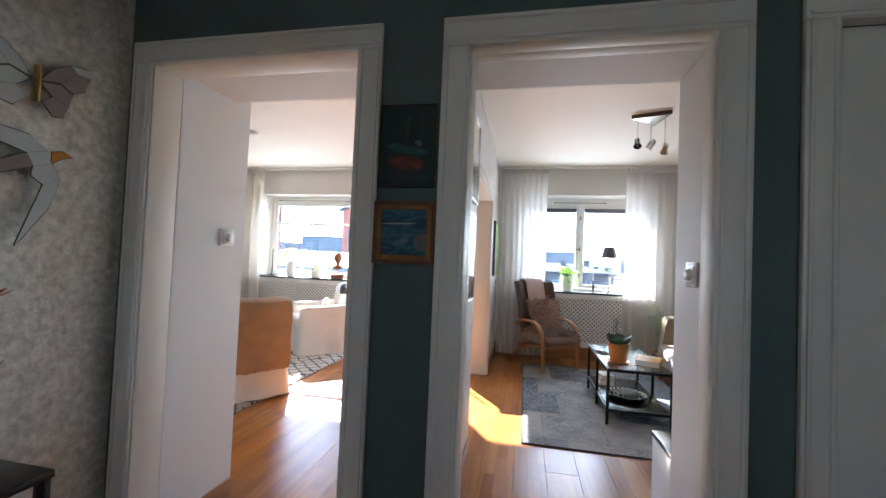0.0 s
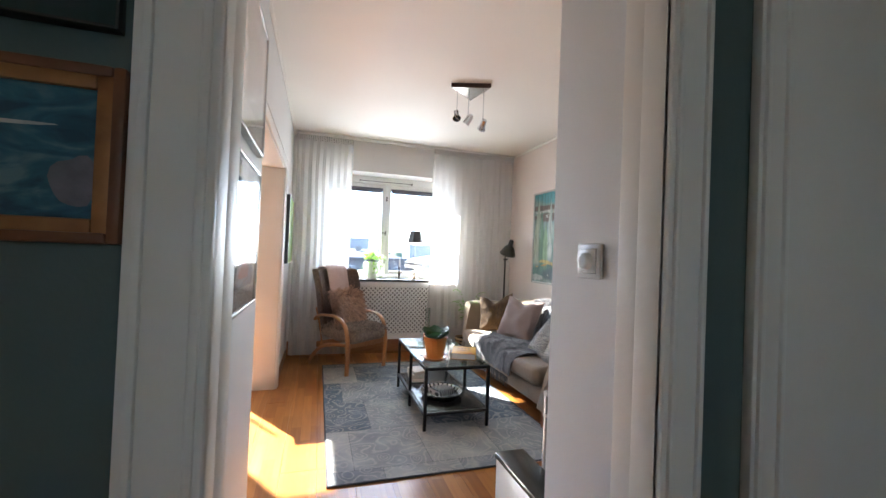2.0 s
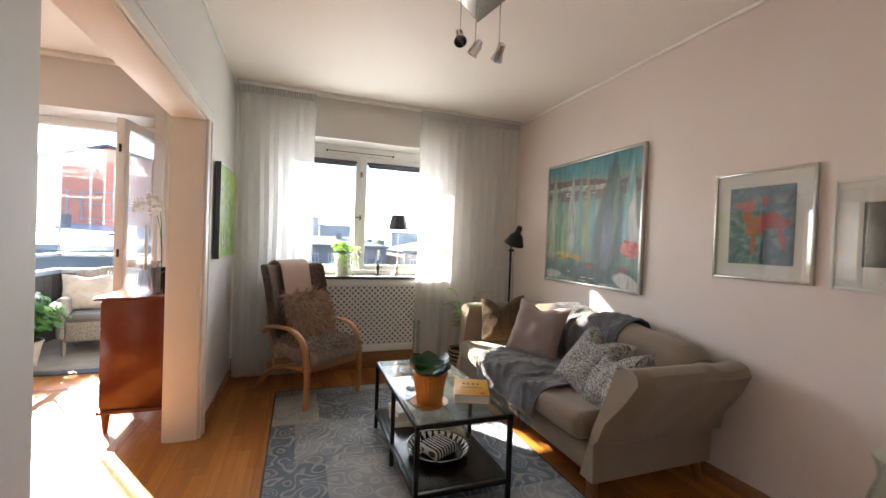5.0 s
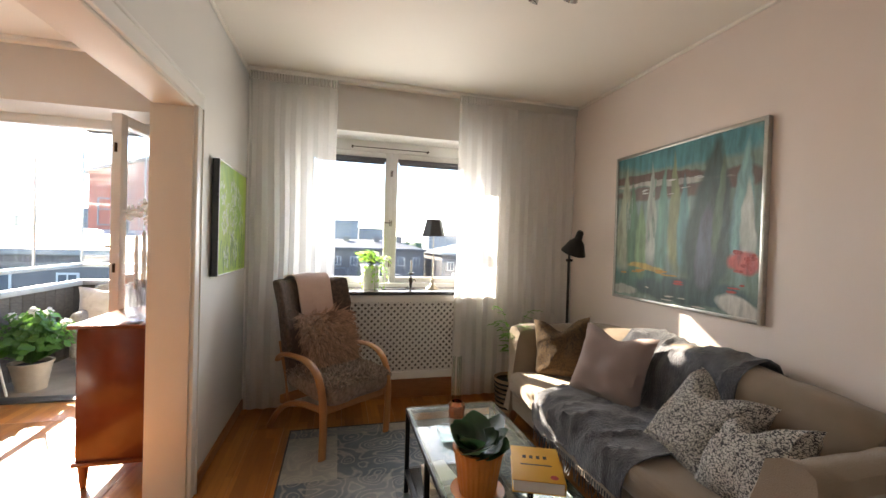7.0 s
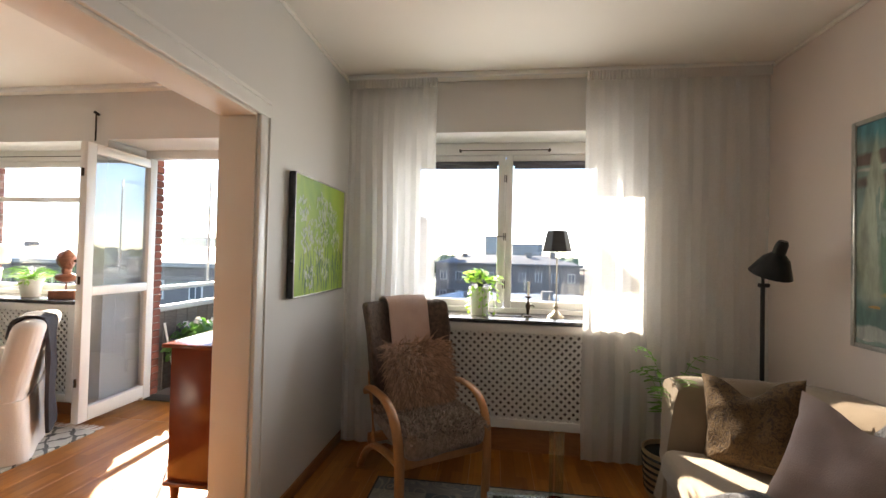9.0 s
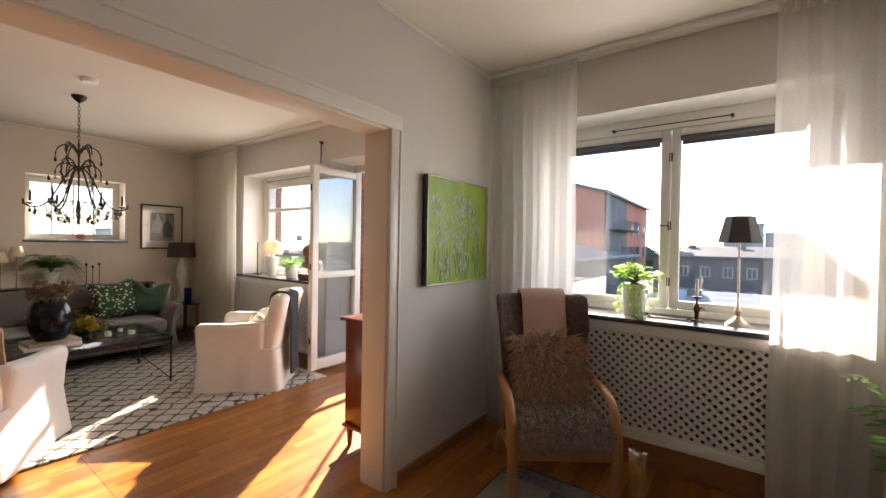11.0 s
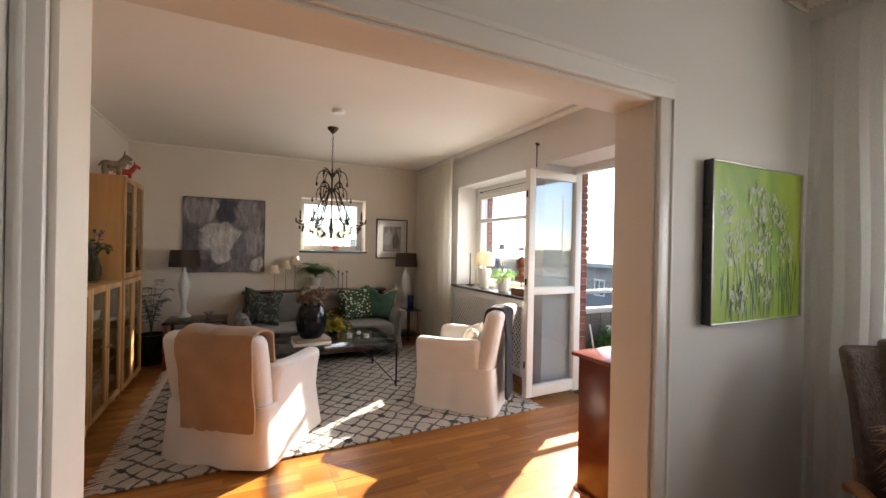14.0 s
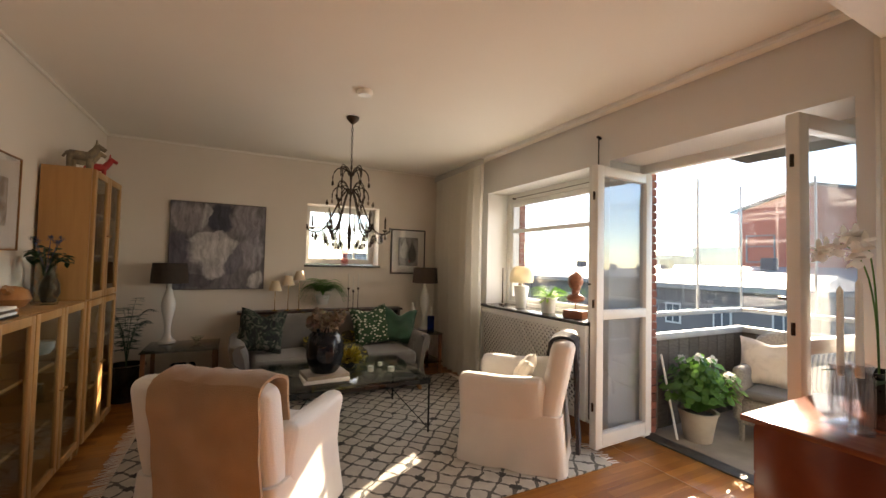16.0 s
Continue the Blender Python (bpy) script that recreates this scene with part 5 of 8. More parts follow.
drape(bm, [(0.23, 0.74), (0.25, 0.86), (0.33, 0.893), (0.43, 0.865), (0.435, 0.6), (0.44, 0.3), (0.45, 0.12)], -0.02, 0.24, 8, 0.02, 8.0, 0.02, 0.03)
part("cloth", bm, "cardigan", th)
loose_cushion("cushion", (-2.23, 5.14, 0.475), -47, -30, 0.34, 0.24, 0.11, "cushion_lines", "small white cushion on the armchair's seat", 0.04, 8)

# ---- bentwood wing chair ----
wing = bag("wing_chair", (0.67, 5.28, 0), 36, "bentwood easy chair covered in grey-brown sheepskin", "chair")
wing.scale = (0.9, 1.0, 1.0)
for s in (-1, 1):
    bm = B()
    tube(bm, bez((s * 0.285, -0.3, 0.0), (s * 0.285, -0.31, 0.3), (s * 0.3, -0.36, 0.58), (s * 0.3, -0.05, 0.575), 14) + bez((s * 0.3, -0.05, 0.575), (s * 0.3, 0.1, 0.572), (s * 0.29, 0.22, 0.56), (s * 0.27, 0.25, 0.5), 8)[1:], 0.03, 10, flat=0.5, side=(1, 0, 0))
    part("armrest", bm, "beech", wing)
    bm = B()
    tube(bm, bez((s * 0.28, -0.27, 0.3), (s * 0.28, 0.0, 0.28), (s * 0.28, 0.18, 0.27), (s * 0.27, 0.36, 0.0), 12), 0.026, 8, flat=0.7, side=(1, 0, 0))
    part("leg", bm, "beech", wing)
    bm = B()
    tube(bm, [(s * 0.265, 0.13, 0.24), (s * 0.26, 0.2, 0.5), (s * 0.25, 0.26, 0.62)], 0.018, 8)
    part("upright", bm, "beech", wing)
for y, z in ((-0.26, 0.29), (0.2, 0.24)):
    bm = B()
    box(bm, (-0.28, y - 0.014, z - 0.03), (0.28, y + 0.014, z + 0.03), 0.006)
    part("stretcher", bm, "beech", wing)
bm = B()
soft(bm, (-0.265, -0.36, 0.31), (0.265, 0.2, 0.475), 0.078, 4, 0.016, 3, 6.0)
part("seat", bm, "sheepskin", wing, "grey-brown sheepskin seat")
bm = B()
random.seed(31)
for i in range(5200):
    u, v = random.uniform(-1, 1), random.uniform(-1, 1)
    e = (1 - abs(u) ** 6) * (1 - abs(v) ** 6)
    p = Vector((u * 0.26, -0.08 + v * 0.275, 0.475 - 0.07 * (1 - e ** 0.35)))
    d = Vector((0.8 * u ** 5 + random.gauss(0, 0.45), 0.9 * v ** 5 + random.gauss(0, 0.45) - 0.2, 0.75)).normalized()
    s = d.cross(Vector((random.gauss(0, 1), random.gauss(0, 1), 0.2))).normalized() * random.uniform(0.003, 0.006)
    t = p + d * random.uniform(0.012, 0.03)
    a = [bm.verts.new(x) for x in (p - s, p + s, t + s * 0.5, t - s * 0.5)]
    bm.faces.new(a)
tagged(part("fleece", bm, "fleece", wing, "curly sheepskin pile"), kind="stuff")
bm = B()
soft(bm, (-0.25, 0.1, 0.36), (0.25, 0.23, 1.03), 0.035, 4, 0.014, 3, 6.0, 3)
for v in bm.verts:
    h = max(0.0, v.co.z - 0.36)
    v.co.y += 0.3 * h + (-0.12 * max(0.0, abs(v.co.x) - 0.15) / 0.1 * min(1, h * 2.2))
    v.co.x *= 1 + 0.42 * h
    v.co.z += 0.1 * max(0.0, abs(v.co.x) - 0.16) * min(1.0, h * 2)
part("backrest", bm, "hide", wing, "winged dark brown sheepskin back")
th = bag("throw", (0.67, 5.28, 0), 36, "dusty-rose throw hung over the wing chair's back", "blanket")
th.scale = (0.9, 1.0, 1.0)
bm = B()
drape(bm, [(0.13, 0.62), (0.2, 0.88), (0.255, 1.05), (0.33, 1.085), (0.45, 1.05), (0.44, 0.85), (0.39, 0.62)], -0.13, 0.17, 10, 0.008, 11.0, 0.012, 0.01)
part("cloth", bm, "throw_rose", th)
fur = bag("fur_cushion", (0.67, 5.28, 0), 36, "shaggy rosy-brown fur cushion on the wing chair", "cushion")
fur.scale = (0.9, 1.0, 1.0)
bm = B()
FM = pose(0.0, 0.06, 0.62, -22, 0, 0)
cushion(bm, 0.42, 0.4, 0.13, FM, dent=0.03)
part("cover", bm, "fur", fur)
bm = B()
random.seed(21)
for i in range(3400):
    u, v = random.uniform(-1, 1), random.uniform(-1, 1)
    e = max(0.0, (1 - abs(u) ** 2.6) * (1 - abs(v) ** 2.6))
    p = Vector((u * 0.205, -(0.065 * e ** 0.45 + 0.004), v * 0.195))
    d = Vector((u * 0.9 + random.gauss(0, 0.5), -0.55, v * 0.5 - 0.75 + random.gauss(0, 0.45))).normalized()
    ln = random.uniform(0.055, 0.12)
    s = d.cross(Vector((0.3, 1, 0.2))).normalized() * random.uniform(0.002, 0.0045)
    q = p + d * ln * 0.5 + Vector((0, -0.008, 0))
    t = p + d * ln + Vector((0, 0.0, -0.014))
    a = [bm.verts.new(FM @ x) for x in (p - s, p + s, q + s * 0.8, q - s * 0.8, t)]
    bm.faces.new((a[0], a[1], a[2], a[3])), bm.faces.new((a[3], a[2], a[4]))
part("hair", bm, "fur", fur, "long tangled fur")

# ---- coffee table, small room ----
tab = bag("coffee_table", (1.315, 4.0, 0), 0, "black steel coffee table with a glass top and lower shelf", "table")
for sx in (-1, 1):
    for y in (-0.48, 0.0, 0.48):
        bm = B()
        h = 0.44 if y else 0.435
        box(bm, (sx * 0.235 - 0.011, y - 0.011, 0.01), (sx * 0.235 + 0.011, y + 0.011, h), 0.002)
        part("leg", bm, "black_metal", tab)
for z in (0.44, 0.125):
    for sx in (-1, 1):
        bm = B()
        box(bm, (sx * 0.235 - 0.011, -0.491, z - 0.011), (sx * 0.235 + 0.011, 0.491, z + 0.011), 0.002)
        part("rail", bm, "black_metal", tab)
    for y in (-0.48, 0.48):
        bm = B()
        box(bm, (-0.224, y - 0.011, z - 0.011), (0.224, y + 0.011, z + 0.011), 0.002)
        part("rail", bm, "black_metal", tab)
bm = B()
box(bm, (-0.24, -0.49, 0.452), (0.24, 0.49, 0.459), 0.002)
part("tabletop", bm, "clear", tab, "clear glass tabletop")
bm = B()
box(bm, (-0.224, -0.469, 0.126), (0.224, 0.469, 0.138), 0.002)
part("shelf", bm, "black", tab, "black lower shelf")

# ---- glass table, large room ----
gt = bag("glass_table", (-3.18, 4.0, 0.018), 0, "low glass table on thin black wire legs", "table")
bm = B()
box(bm, (-0.44, -0.62, 0.425), (0.44, 0.62, 0.437), 0.003)
part("tabletop", bm, "clear", gt, "greenish glass tabletop")
bm = B()
for lo, hi in (((-0.43, -0.61), (0.43, -0.595)), ((-0.43, 0.595), (0.43, 0.61)), ((-0.43, -0.61), (-0.415, 0.61)), ((0.415, -0.61), (0.43, 0.61))):
    box(bm, (lo[0], lo[1], 0.385), (hi[0], hi[1], 0.424), 0.003)
part("frame", bm, "black", gt)
for sx in (-1, 1):
    for sy in (-1, 1):
        bm = B()
        tube(bm, [(sx * 0.42, sy * 0.6, 0.38), (sx * 0.42, sy * 0.6, 0.0)], 0.008)
        tube(bm, [(sx * 0.42, sy * 0.6, 0.03), (sx * 0.3, sy * 0.3, 0.37)], 0.004, 6)
        part("leg", bm, "black_metal", gt)

# ---- mahogany chest of drawers ----
dr = bag("chest_of_drawers", (-0.385, 5.13, 0), 0, "polished mahogany chest of drawers on tapered legs", "dresser")
bm = B()
box(bm, (-0.19, -0.29, 0.14), (0.185, 0.29, 0.835), 0.004)
part("body", bm, "mahogany", dr)
bm = B()
box(bm, (-0.225, -0.315, 0.836), (0.19, 0.315, 0.858), 0.006)
part("top", bm, "mahogany", dr, "glossy mahogany top")
for i in range(4):
    bm = B()
    box(bm, (-0.2, -0.275, 0.165 + i * 0.165), (-0.19, 0.275, 0.322 + i * 0.165), 0.003)
    o = part("drawer", bm, "mahogany", dr)
    for y in (-0.16, 0.16):
        bm = B()
        lathe(bm, [(0.004, 0), (0.005, 0.012), (0.012, 0.018), (0.008, 0.026), (0, 0.027)], (0, 0, 0), 10, pose(-0.2, y, 0.245 + i * 0.165, 0, -90, 0))
        part("knob", bm, "brass", o)
bm = B()
box(bm, (-0.205, -0.305, 0.125), (0.19, 0.305, 0.15), 0.008)
part("plinth", bm, "mahogany", dr)
for sx in (-0.165, 0.16):
    for sy in (-0.265, 0.265):
        bm = B()
        tube(bm, [(sx, sy, 0.13), (sx, sy, 0.0)], 0.026, 10, 0.5)
        part("leg", bm, "mahogany", dr)

# ---- bookcases with glass doors ----
M["book_dark"] = shader("dark_book_spines", (0.06, 0.05, 0.045), (0.15, 0.1, 0.07), 40, 0.8, stretch=(6, 1, 0.3))


def glass_cabinet(name, x0, x1, y0, y1, z0, z1, doors, split, label):
    th = bag(name, ((x0 + x1) / 2, (y0 + y1) / 2, 0), 0, label, "cabinet", "glass-fronted cabinets")
    hx, hy = (x1 - x0) / 2, (y1 - y0) / 2
    for nm, lo, hi in (("side", (-hx, -hy, z0), (-hx + 0.02, hy - 0.022, z1)), ("side", (hx - 0.02, -hy, z0), (hx, hy - 0.022, z1)), ("top", (-hx + 0.02, -hy, z1 - 0.022), (hx - 0.02, hy - 0.022, z1)), ("bottom", (-hx + 0.02, -hy, z0), (hx - 0.02, hy - 0.022, z0 + 0.022)), ("back", (-hx + 0.02, -hy, z0 + 0.022), (hx - 0.02, -hy + 0.008, z1 - 0.022))):
        bm = B()
        box(bm, lo, hi, 0.002)
        part(nm, bm, "oak", th)
    edges = [z0, *split, z1]
    for a, b in zip(edges, edges[1:]):
        k = max(2, round((b - a) / 0.33))
        for i in range(1, k + (b != z1)):
            z = a + (b - a) * i / k
            if z < b - 0.01 or b != z1:
                bm = B()
                box(bm, (-hx + 0.02, -hy + 0.008, z - 0.009), (hx - 0.02, hy - 0.03, z + 0.009))
                part("shelf", bm, "oak", th)
        w = 2 * hx / doors
        for i in range(doors):
            p, q, f = -hx + i * w + 0.003, -hx + (i + 1) * w - 0.003, 0.048
            lo_, hi_ = a + 0.004, b - 0.004
            bm = B()
            for c, d in (((p, lo_), (p + f, hi_)), ((q - f, lo_), (q, hi_)), ((p + f, hi_ - f), (q - f, hi_)), ((p + f, lo_), (q - f, lo_ + f))):
                box(bm, (c[0], hy - 0.02, c[1]), (d[0], hy, d[1]), 0.002)
            door = part("door", bm, "oak", th, "oak-framed glass door")
            bm = B()
            box(bm, (p + f - 0.003, hy - 0.012, lo_ + f - 0.003), (q - f + 0.003, hy - 0.009, hi_ - f + 0.003))
            part("pane", bm, "clear", door, smooth=False)
            bm = B()
            lathe(bm, [(0.004, 0), (0.009, 0.014), (0.006, 0.022), (0, 0.023)], (0, 0, 0), 8, pose((p + f / 2) if i % 2 else (q - f / 2), hy, (lo_ + hi_) / 2, -90, 0, 0))
            part("knob", bm, "oak", door)
    for sx in (-1, 1):
        for sy in (-1, 1):
            bm = B()
            box(bm, (sx * (hx - 0.04) - 0.02, sy * (hy - 0.05) - 0.02, 0), (sx * (hx - 0.04) + 0.02, sy * (hy - 0.05) + 0.02, z0))
            part("foot", bm, "oak", th)
    return th


glass_cabinet("glass_cabinet", -4.1, -3.4, 1.99, 2.28, 0.07, 1.98, 2, (1.06,), "tall oak cabinet with glass doors, in the room's corner")
glass_cabinet("glass_cabinet", -3.395, -2.62, 1.99, 2.27, 0.07, 1.06, 2, (), "low oak cabinet with glass doors and crockery inside")
glass_cabinet("glass_cabinet", -2.615, -1.84, 1.99, 2.27, 0.07, 1.06, 2, (), "low oak cabinet with glass doors and crockery inside")
random.seed(31)
DONE = []
for i in range(30):
    x = random.choice((-3.95, -3.72, -3.55, -3.2, -3.0, -2.8, -2.5, -2.3, -2.1)) + random.uniform(-0.04, 0.04)
    tall = x < -3.42
    z = random.choice((0.092, 0.409, 0.739) + ((1.069, 1.376, 1.683) if tall else ()))
    if not tall:
        z = random.choice((0.092, 0.409, 0.739))
    if any(abs(x - a) < 0.1 and abs(z - b) < 0.01 for a, b in DONE):
        continue
    DONE.append((x, z))
    r = random.uniform(0.035, 0.055)
    h = random.uniform(0.06, 0.2)
    th = bag("bowl" if h < 0.12 else "vase", (x, 2.11, z + 0.001), 0, "small glazed vessel on a cabinet shelf", "crockery", "crockery in the cabinets")
    bm = B()
    lathe(bm, [(r * 0.6, 0), (r, h * 0.45), (r * (1.05 if h < 0.12 else 0.5), h), (r * 0.45, h - 0.006), (r * 0.7, h * 0.4), (0, 0.008)], seg=14)
    part("vessel", bm, random.choice(("white_ceramic", "clear", "white_ceramic", "copper")), th)

# ---- pictures ----


def strokes(bm, items, mx, mz, step=1e-5):
    """Flat strokes of paint: (x, z, w, h, lean) each a leaf-shaped patch just proud of the canvas."""
    for i, (x, z, w, h, lean) in enumerate(items):
        n, y = 18, -step * i
        sail = h > 2.2 * w and w > 0.03
        ring = []
        for j in range(n):
            a = 2 * math.pi * j / n
            r = 1 + (0.5 if w > 0.03 else 0.25) * noise.noise(Vector((x * 9 + math.cos(a), z * 9 + math.sin(a), w * 30)))
            p = Vector((math.cos(a) * w / 2 * r, 0, math.sin(a) * h / 2 * r))
            if sail:
                p.x *= 1.25 - 1.9 * max(-0.4, p.z / h + 0.05)
            ring.append(bm.verts.new((max(-mx, min(mx, x + p.x + lean * p.z)), y, max(-mz, min(mz, z + p.z)))))
        bm.faces.new(ring)


def picture(name, at, turn, w, h, frame_mat, fw, art, label, mount=0.0, depth=0.025, glazed=False, paint=()):
    """A framed picture: four frame bars, a mount, the image with its paint, and glass. Local x runs along the wall, -y into the room."""
    th = bag(name, at, turn, label, "picture", "pictures on the walls")
    d = -depth
    for lo, hi in (((-w / 2, -h / 2), (-w / 2 + fw, h / 2)), ((w / 2 - fw, -h / 2), (w / 2, h / 2)), ((-w / 2 + fw, h / 2 - fw), (w / 2 - fw, h / 2)), ((-w / 2 + fw, -h / 2), (w / 2 - fw, -h / 2 + fw))):
        bm = B()
        box(bm, (lo[0], d, lo[1]), (hi[0], -0.001, hi[1]), min(0.004, fw * 0.3))
        part("frame_bar", bm, frame_mat, th)
    iw, ih = w - 2 * fw, h - 2 * fw
    y = d + 0.008
    if mount:
        bm = B()
        box(bm, (-iw / 2, y + 0.001, -ih / 2), (iw / 2, -0.001, ih / 2))
        part("mount", bm, "paper", th, "white mount")
        iw, ih, y = iw - 2 * mount, ih - 2 * mount, y - 0.001
    bm = B()
    box(bm, (-iw / 2, y, -ih / 2), (iw / 2, y + 0.0035 if mount else -0.001, ih / 2))
    part("image", bm, art, th)
    coat = 0.0
    for i, (mat_, items) in enumerate(paint):
        bm = B()
        strokes(bm, items, iw / 2 - 0.001 * (i % 3), ih / 2 - 0.001 * (i % 3))
        tagged(part("paint", bm, mat_, th), kind="stuff").matrix_basis = pose(0, y - coat - 0.0002, 0)
        coat += len(items) * 1e-5 + 0.0001
    if glazed:
        bm = B()
        box(bm, (-w / 2 + fw, d + 0.003, -h / 2 + fw), (w / 2 - fw, d + 0.005, h / 2 - fw))
        part("glass_sheet", bm, "glass", th, smooth=False)
    return th


def pt(name, c):
    return shader(name, c, [v * 0.6 for v in c], 30, 0.45, bump=0.4, bump_scale=40)


P = {k: pt("paint_" + k, c) for k, c in dict(teal=(0.035, 0.165, 0.2), pale=(0.22, 0.31, 0.25), slate=(0.05, 0.1, 0.14), red=(0.45, 0.05, 0.045), ochre=(0.45, 0.25, 0.05), white=(0.6, 0.6, 0.56), green=(0.07, 0.18, 0.07), mint=(0.56, 0.66, 0.4), dark=(0.03, 0.03, 0.03), violet=(0.19, 0.18, 0.215)).items()}
M["silver"] = shader("silver_frame", (0.5, 0.49, 0.46), (0.4, 0.39, 0.36), 30, 0.35, 0.8)
M["gilt"] = shader("gilt_frame", (0.36, 0.17, 0.06), (0.22, 0.09, 0.03), 20, 0.4, 0.3)
M["brown_wood"] = shader("brown_moulded_frame", (0.2, 0.075, 0.03), (0.12, 0.045, 0.02), 12, 0.35)
M["dark_wood"] = shader("dark_stained_frame", (0.06, 0.025, 0.015), (0.035, 0.015, 0.01), 12, 0.35)
M["black_frame"] = shader("black_frame", (0.02, 0.016, 0.014), (0.03, 0.025, 0.02), 20, 0.4)
M["white_frame"] = shader("white_frame", (0.7, 0.68, 0.64), (0.64, 0.62, 0.58), 20, 0.4)

random.seed(8)


def canvas(name, ground, patches, blur=0.09, rough=0.45):
    """Wet-in-wet painting: soft patches (x, z, half width, half height, lean in degrees, colour, narrowing) laid over one another."""
    m = shader(name, ground, [v * 0.75 for v in ground], 6, rough, bump=0.25, bump_scale=30, stretch=(1, 1, 0.4))
    n, k = m.node_tree.nodes, m.node_tree.links
    b = n["Principled BSDF"]
    col = b.inputs["Base Color"].links[0].from_socket
    tc, wob, va = n.new("ShaderNodeTexCoord"), n.new("ShaderNodeTexNoise"), n.new("ShaderNodeVectorMath")
    wob.inputs["Scale"].default_value, wob.inputs["Detail"].default_value = 7, 6
    va.operation = "MULTIPLY_ADD"
    va.inputs[1].default_value = (blur, blur, blur * 1.6)
    k.new(tc.outputs["Object"], wob.inputs["Vector"]), k.new(wob.outputs["Color"], va.inputs[0]), k.new(tc.outputs["Object"], va.inputs[2])
    for x, z, w, h, lean, colour, narrow in patches:
        mp, ln, mr, mx = n.new("ShaderNodeMapping"), n.new("ShaderNodeVectorMath"), n.new("ShaderNodeMapRange"), n.new("ShaderNodeMix")
        mp.vector_type = "TEXTURE"
        mp.inputs["Location"].default_value = (x + blur * 0.5, 0, z + blur * 0.8)
        mp.inputs["Rotation"].default_value = (0, radians(lean), 0)
        mp.inputs["Scale"].default_value = (w, 1000.0, h)
        k.new(va.outputs[0], mp.inputs[0])
        out = mp.outputs[0]
        if narrow:
            sp, cb, rm, dv = n.new("ShaderNodeSeparateXYZ"), n.new("ShaderNodeCombineXYZ"), n.new("ShaderNodeMapRange"), n.new("ShaderNodeMath")
            rm.inputs[1].default_value, rm.inputs[2].default_value, rm.inputs[3].default_value, rm.inputs[4].default_value = -1.0, 1.0, 1.3, 1.3 - narrow * 1.2
            dv.operation = "DIVIDE"
            k.new(out, sp.inputs[0]), k.new(sp.outputs[2], rm.inputs[0]), k.new(sp.outputs[0], dv.inputs[0]), k.new(rm.outputs[0], dv.inputs[1])
            k.new(dv.outputs[0], cb.inputs[0]), k.new(sp.outputs[2], cb.inputs[2])
            out = cb.outputs[0]
        ln.operation = "LENGTH"
        k.new(out, ln.inputs[0])
        mr.inputs[1].default_value, mr.inputs[2].default_value, mr.inputs[3].default_value, mr.inputs[4].default_value = 0.78, 1.04, 0.95, 0.0
        k.new(ln.outputs["Value"], mr.inputs[0])
        mx.data_type = "RGBA"
        mx.inputs[7].default_value = (*colour, 1)
        k.new(mr.outputs[0], mx.inputs[0]), k.new(col, mx.inputs[6])
        col = mx.outputs[2]
    streak, hs, rg, sm = n.new("ShaderNodeTexNoise"), n.new("ShaderNodeHueSaturation"), n.new("ShaderNodeMapRange"), n.new("ShaderNodeMapping")
    sm.inputs["Scale"].default_value = (26, 26, 5)
    streak.inputs["Scale"].default_value, streak.inputs["Detail"].default_value = 1.0, 6
    rg.inputs[1].default_value, rg.inputs[2].default_value, rg.inputs[3].default_value, rg.inputs[4].default_value = 0.3, 0.7, 0.62, 1.4
    k.new(va.outputs[0], sm.inputs[0]), k.new(sm.outputs[0], streak.inputs["Vector"]), k.new(streak.outputs[0], rg.inputs[0])
    k.new(rg.outputs[0], hs.inputs["Value"]), k.new(col, hs.inputs["Color"]), k.new(hs.outputs[0], b.inputs["Base Color"])
    return m


def brushed(n, x0, x1, z0, z1, w, h, lean):
    return [(random.uniform(x0, x1), random.uniform(z0, z1), w * random.uniform(0.5, 1.4), h * random.uniform(0.5, 1.4), lean * random.uniform(-1, 1)) for _ in range(n)]


def sail(n, cx, z0, z1, w, lean=0.03):
    """Thin upright dabs that fill a tall triangle."""
    out = []
    for _ in range(n):
        k = 1 - math.sqrt(random.random())
        z = z0 + (z1 - z0) * k
        out.append((cx + random.uniform(-0.5, 0.5) * w * (1 - k) + lean * k, z, random.uniform(0.008, 0.026), random.uniform(0.07, 0.2) * (1.1 - 0.6 * k), random.uniform(-0.08, 0.08)))
    return out


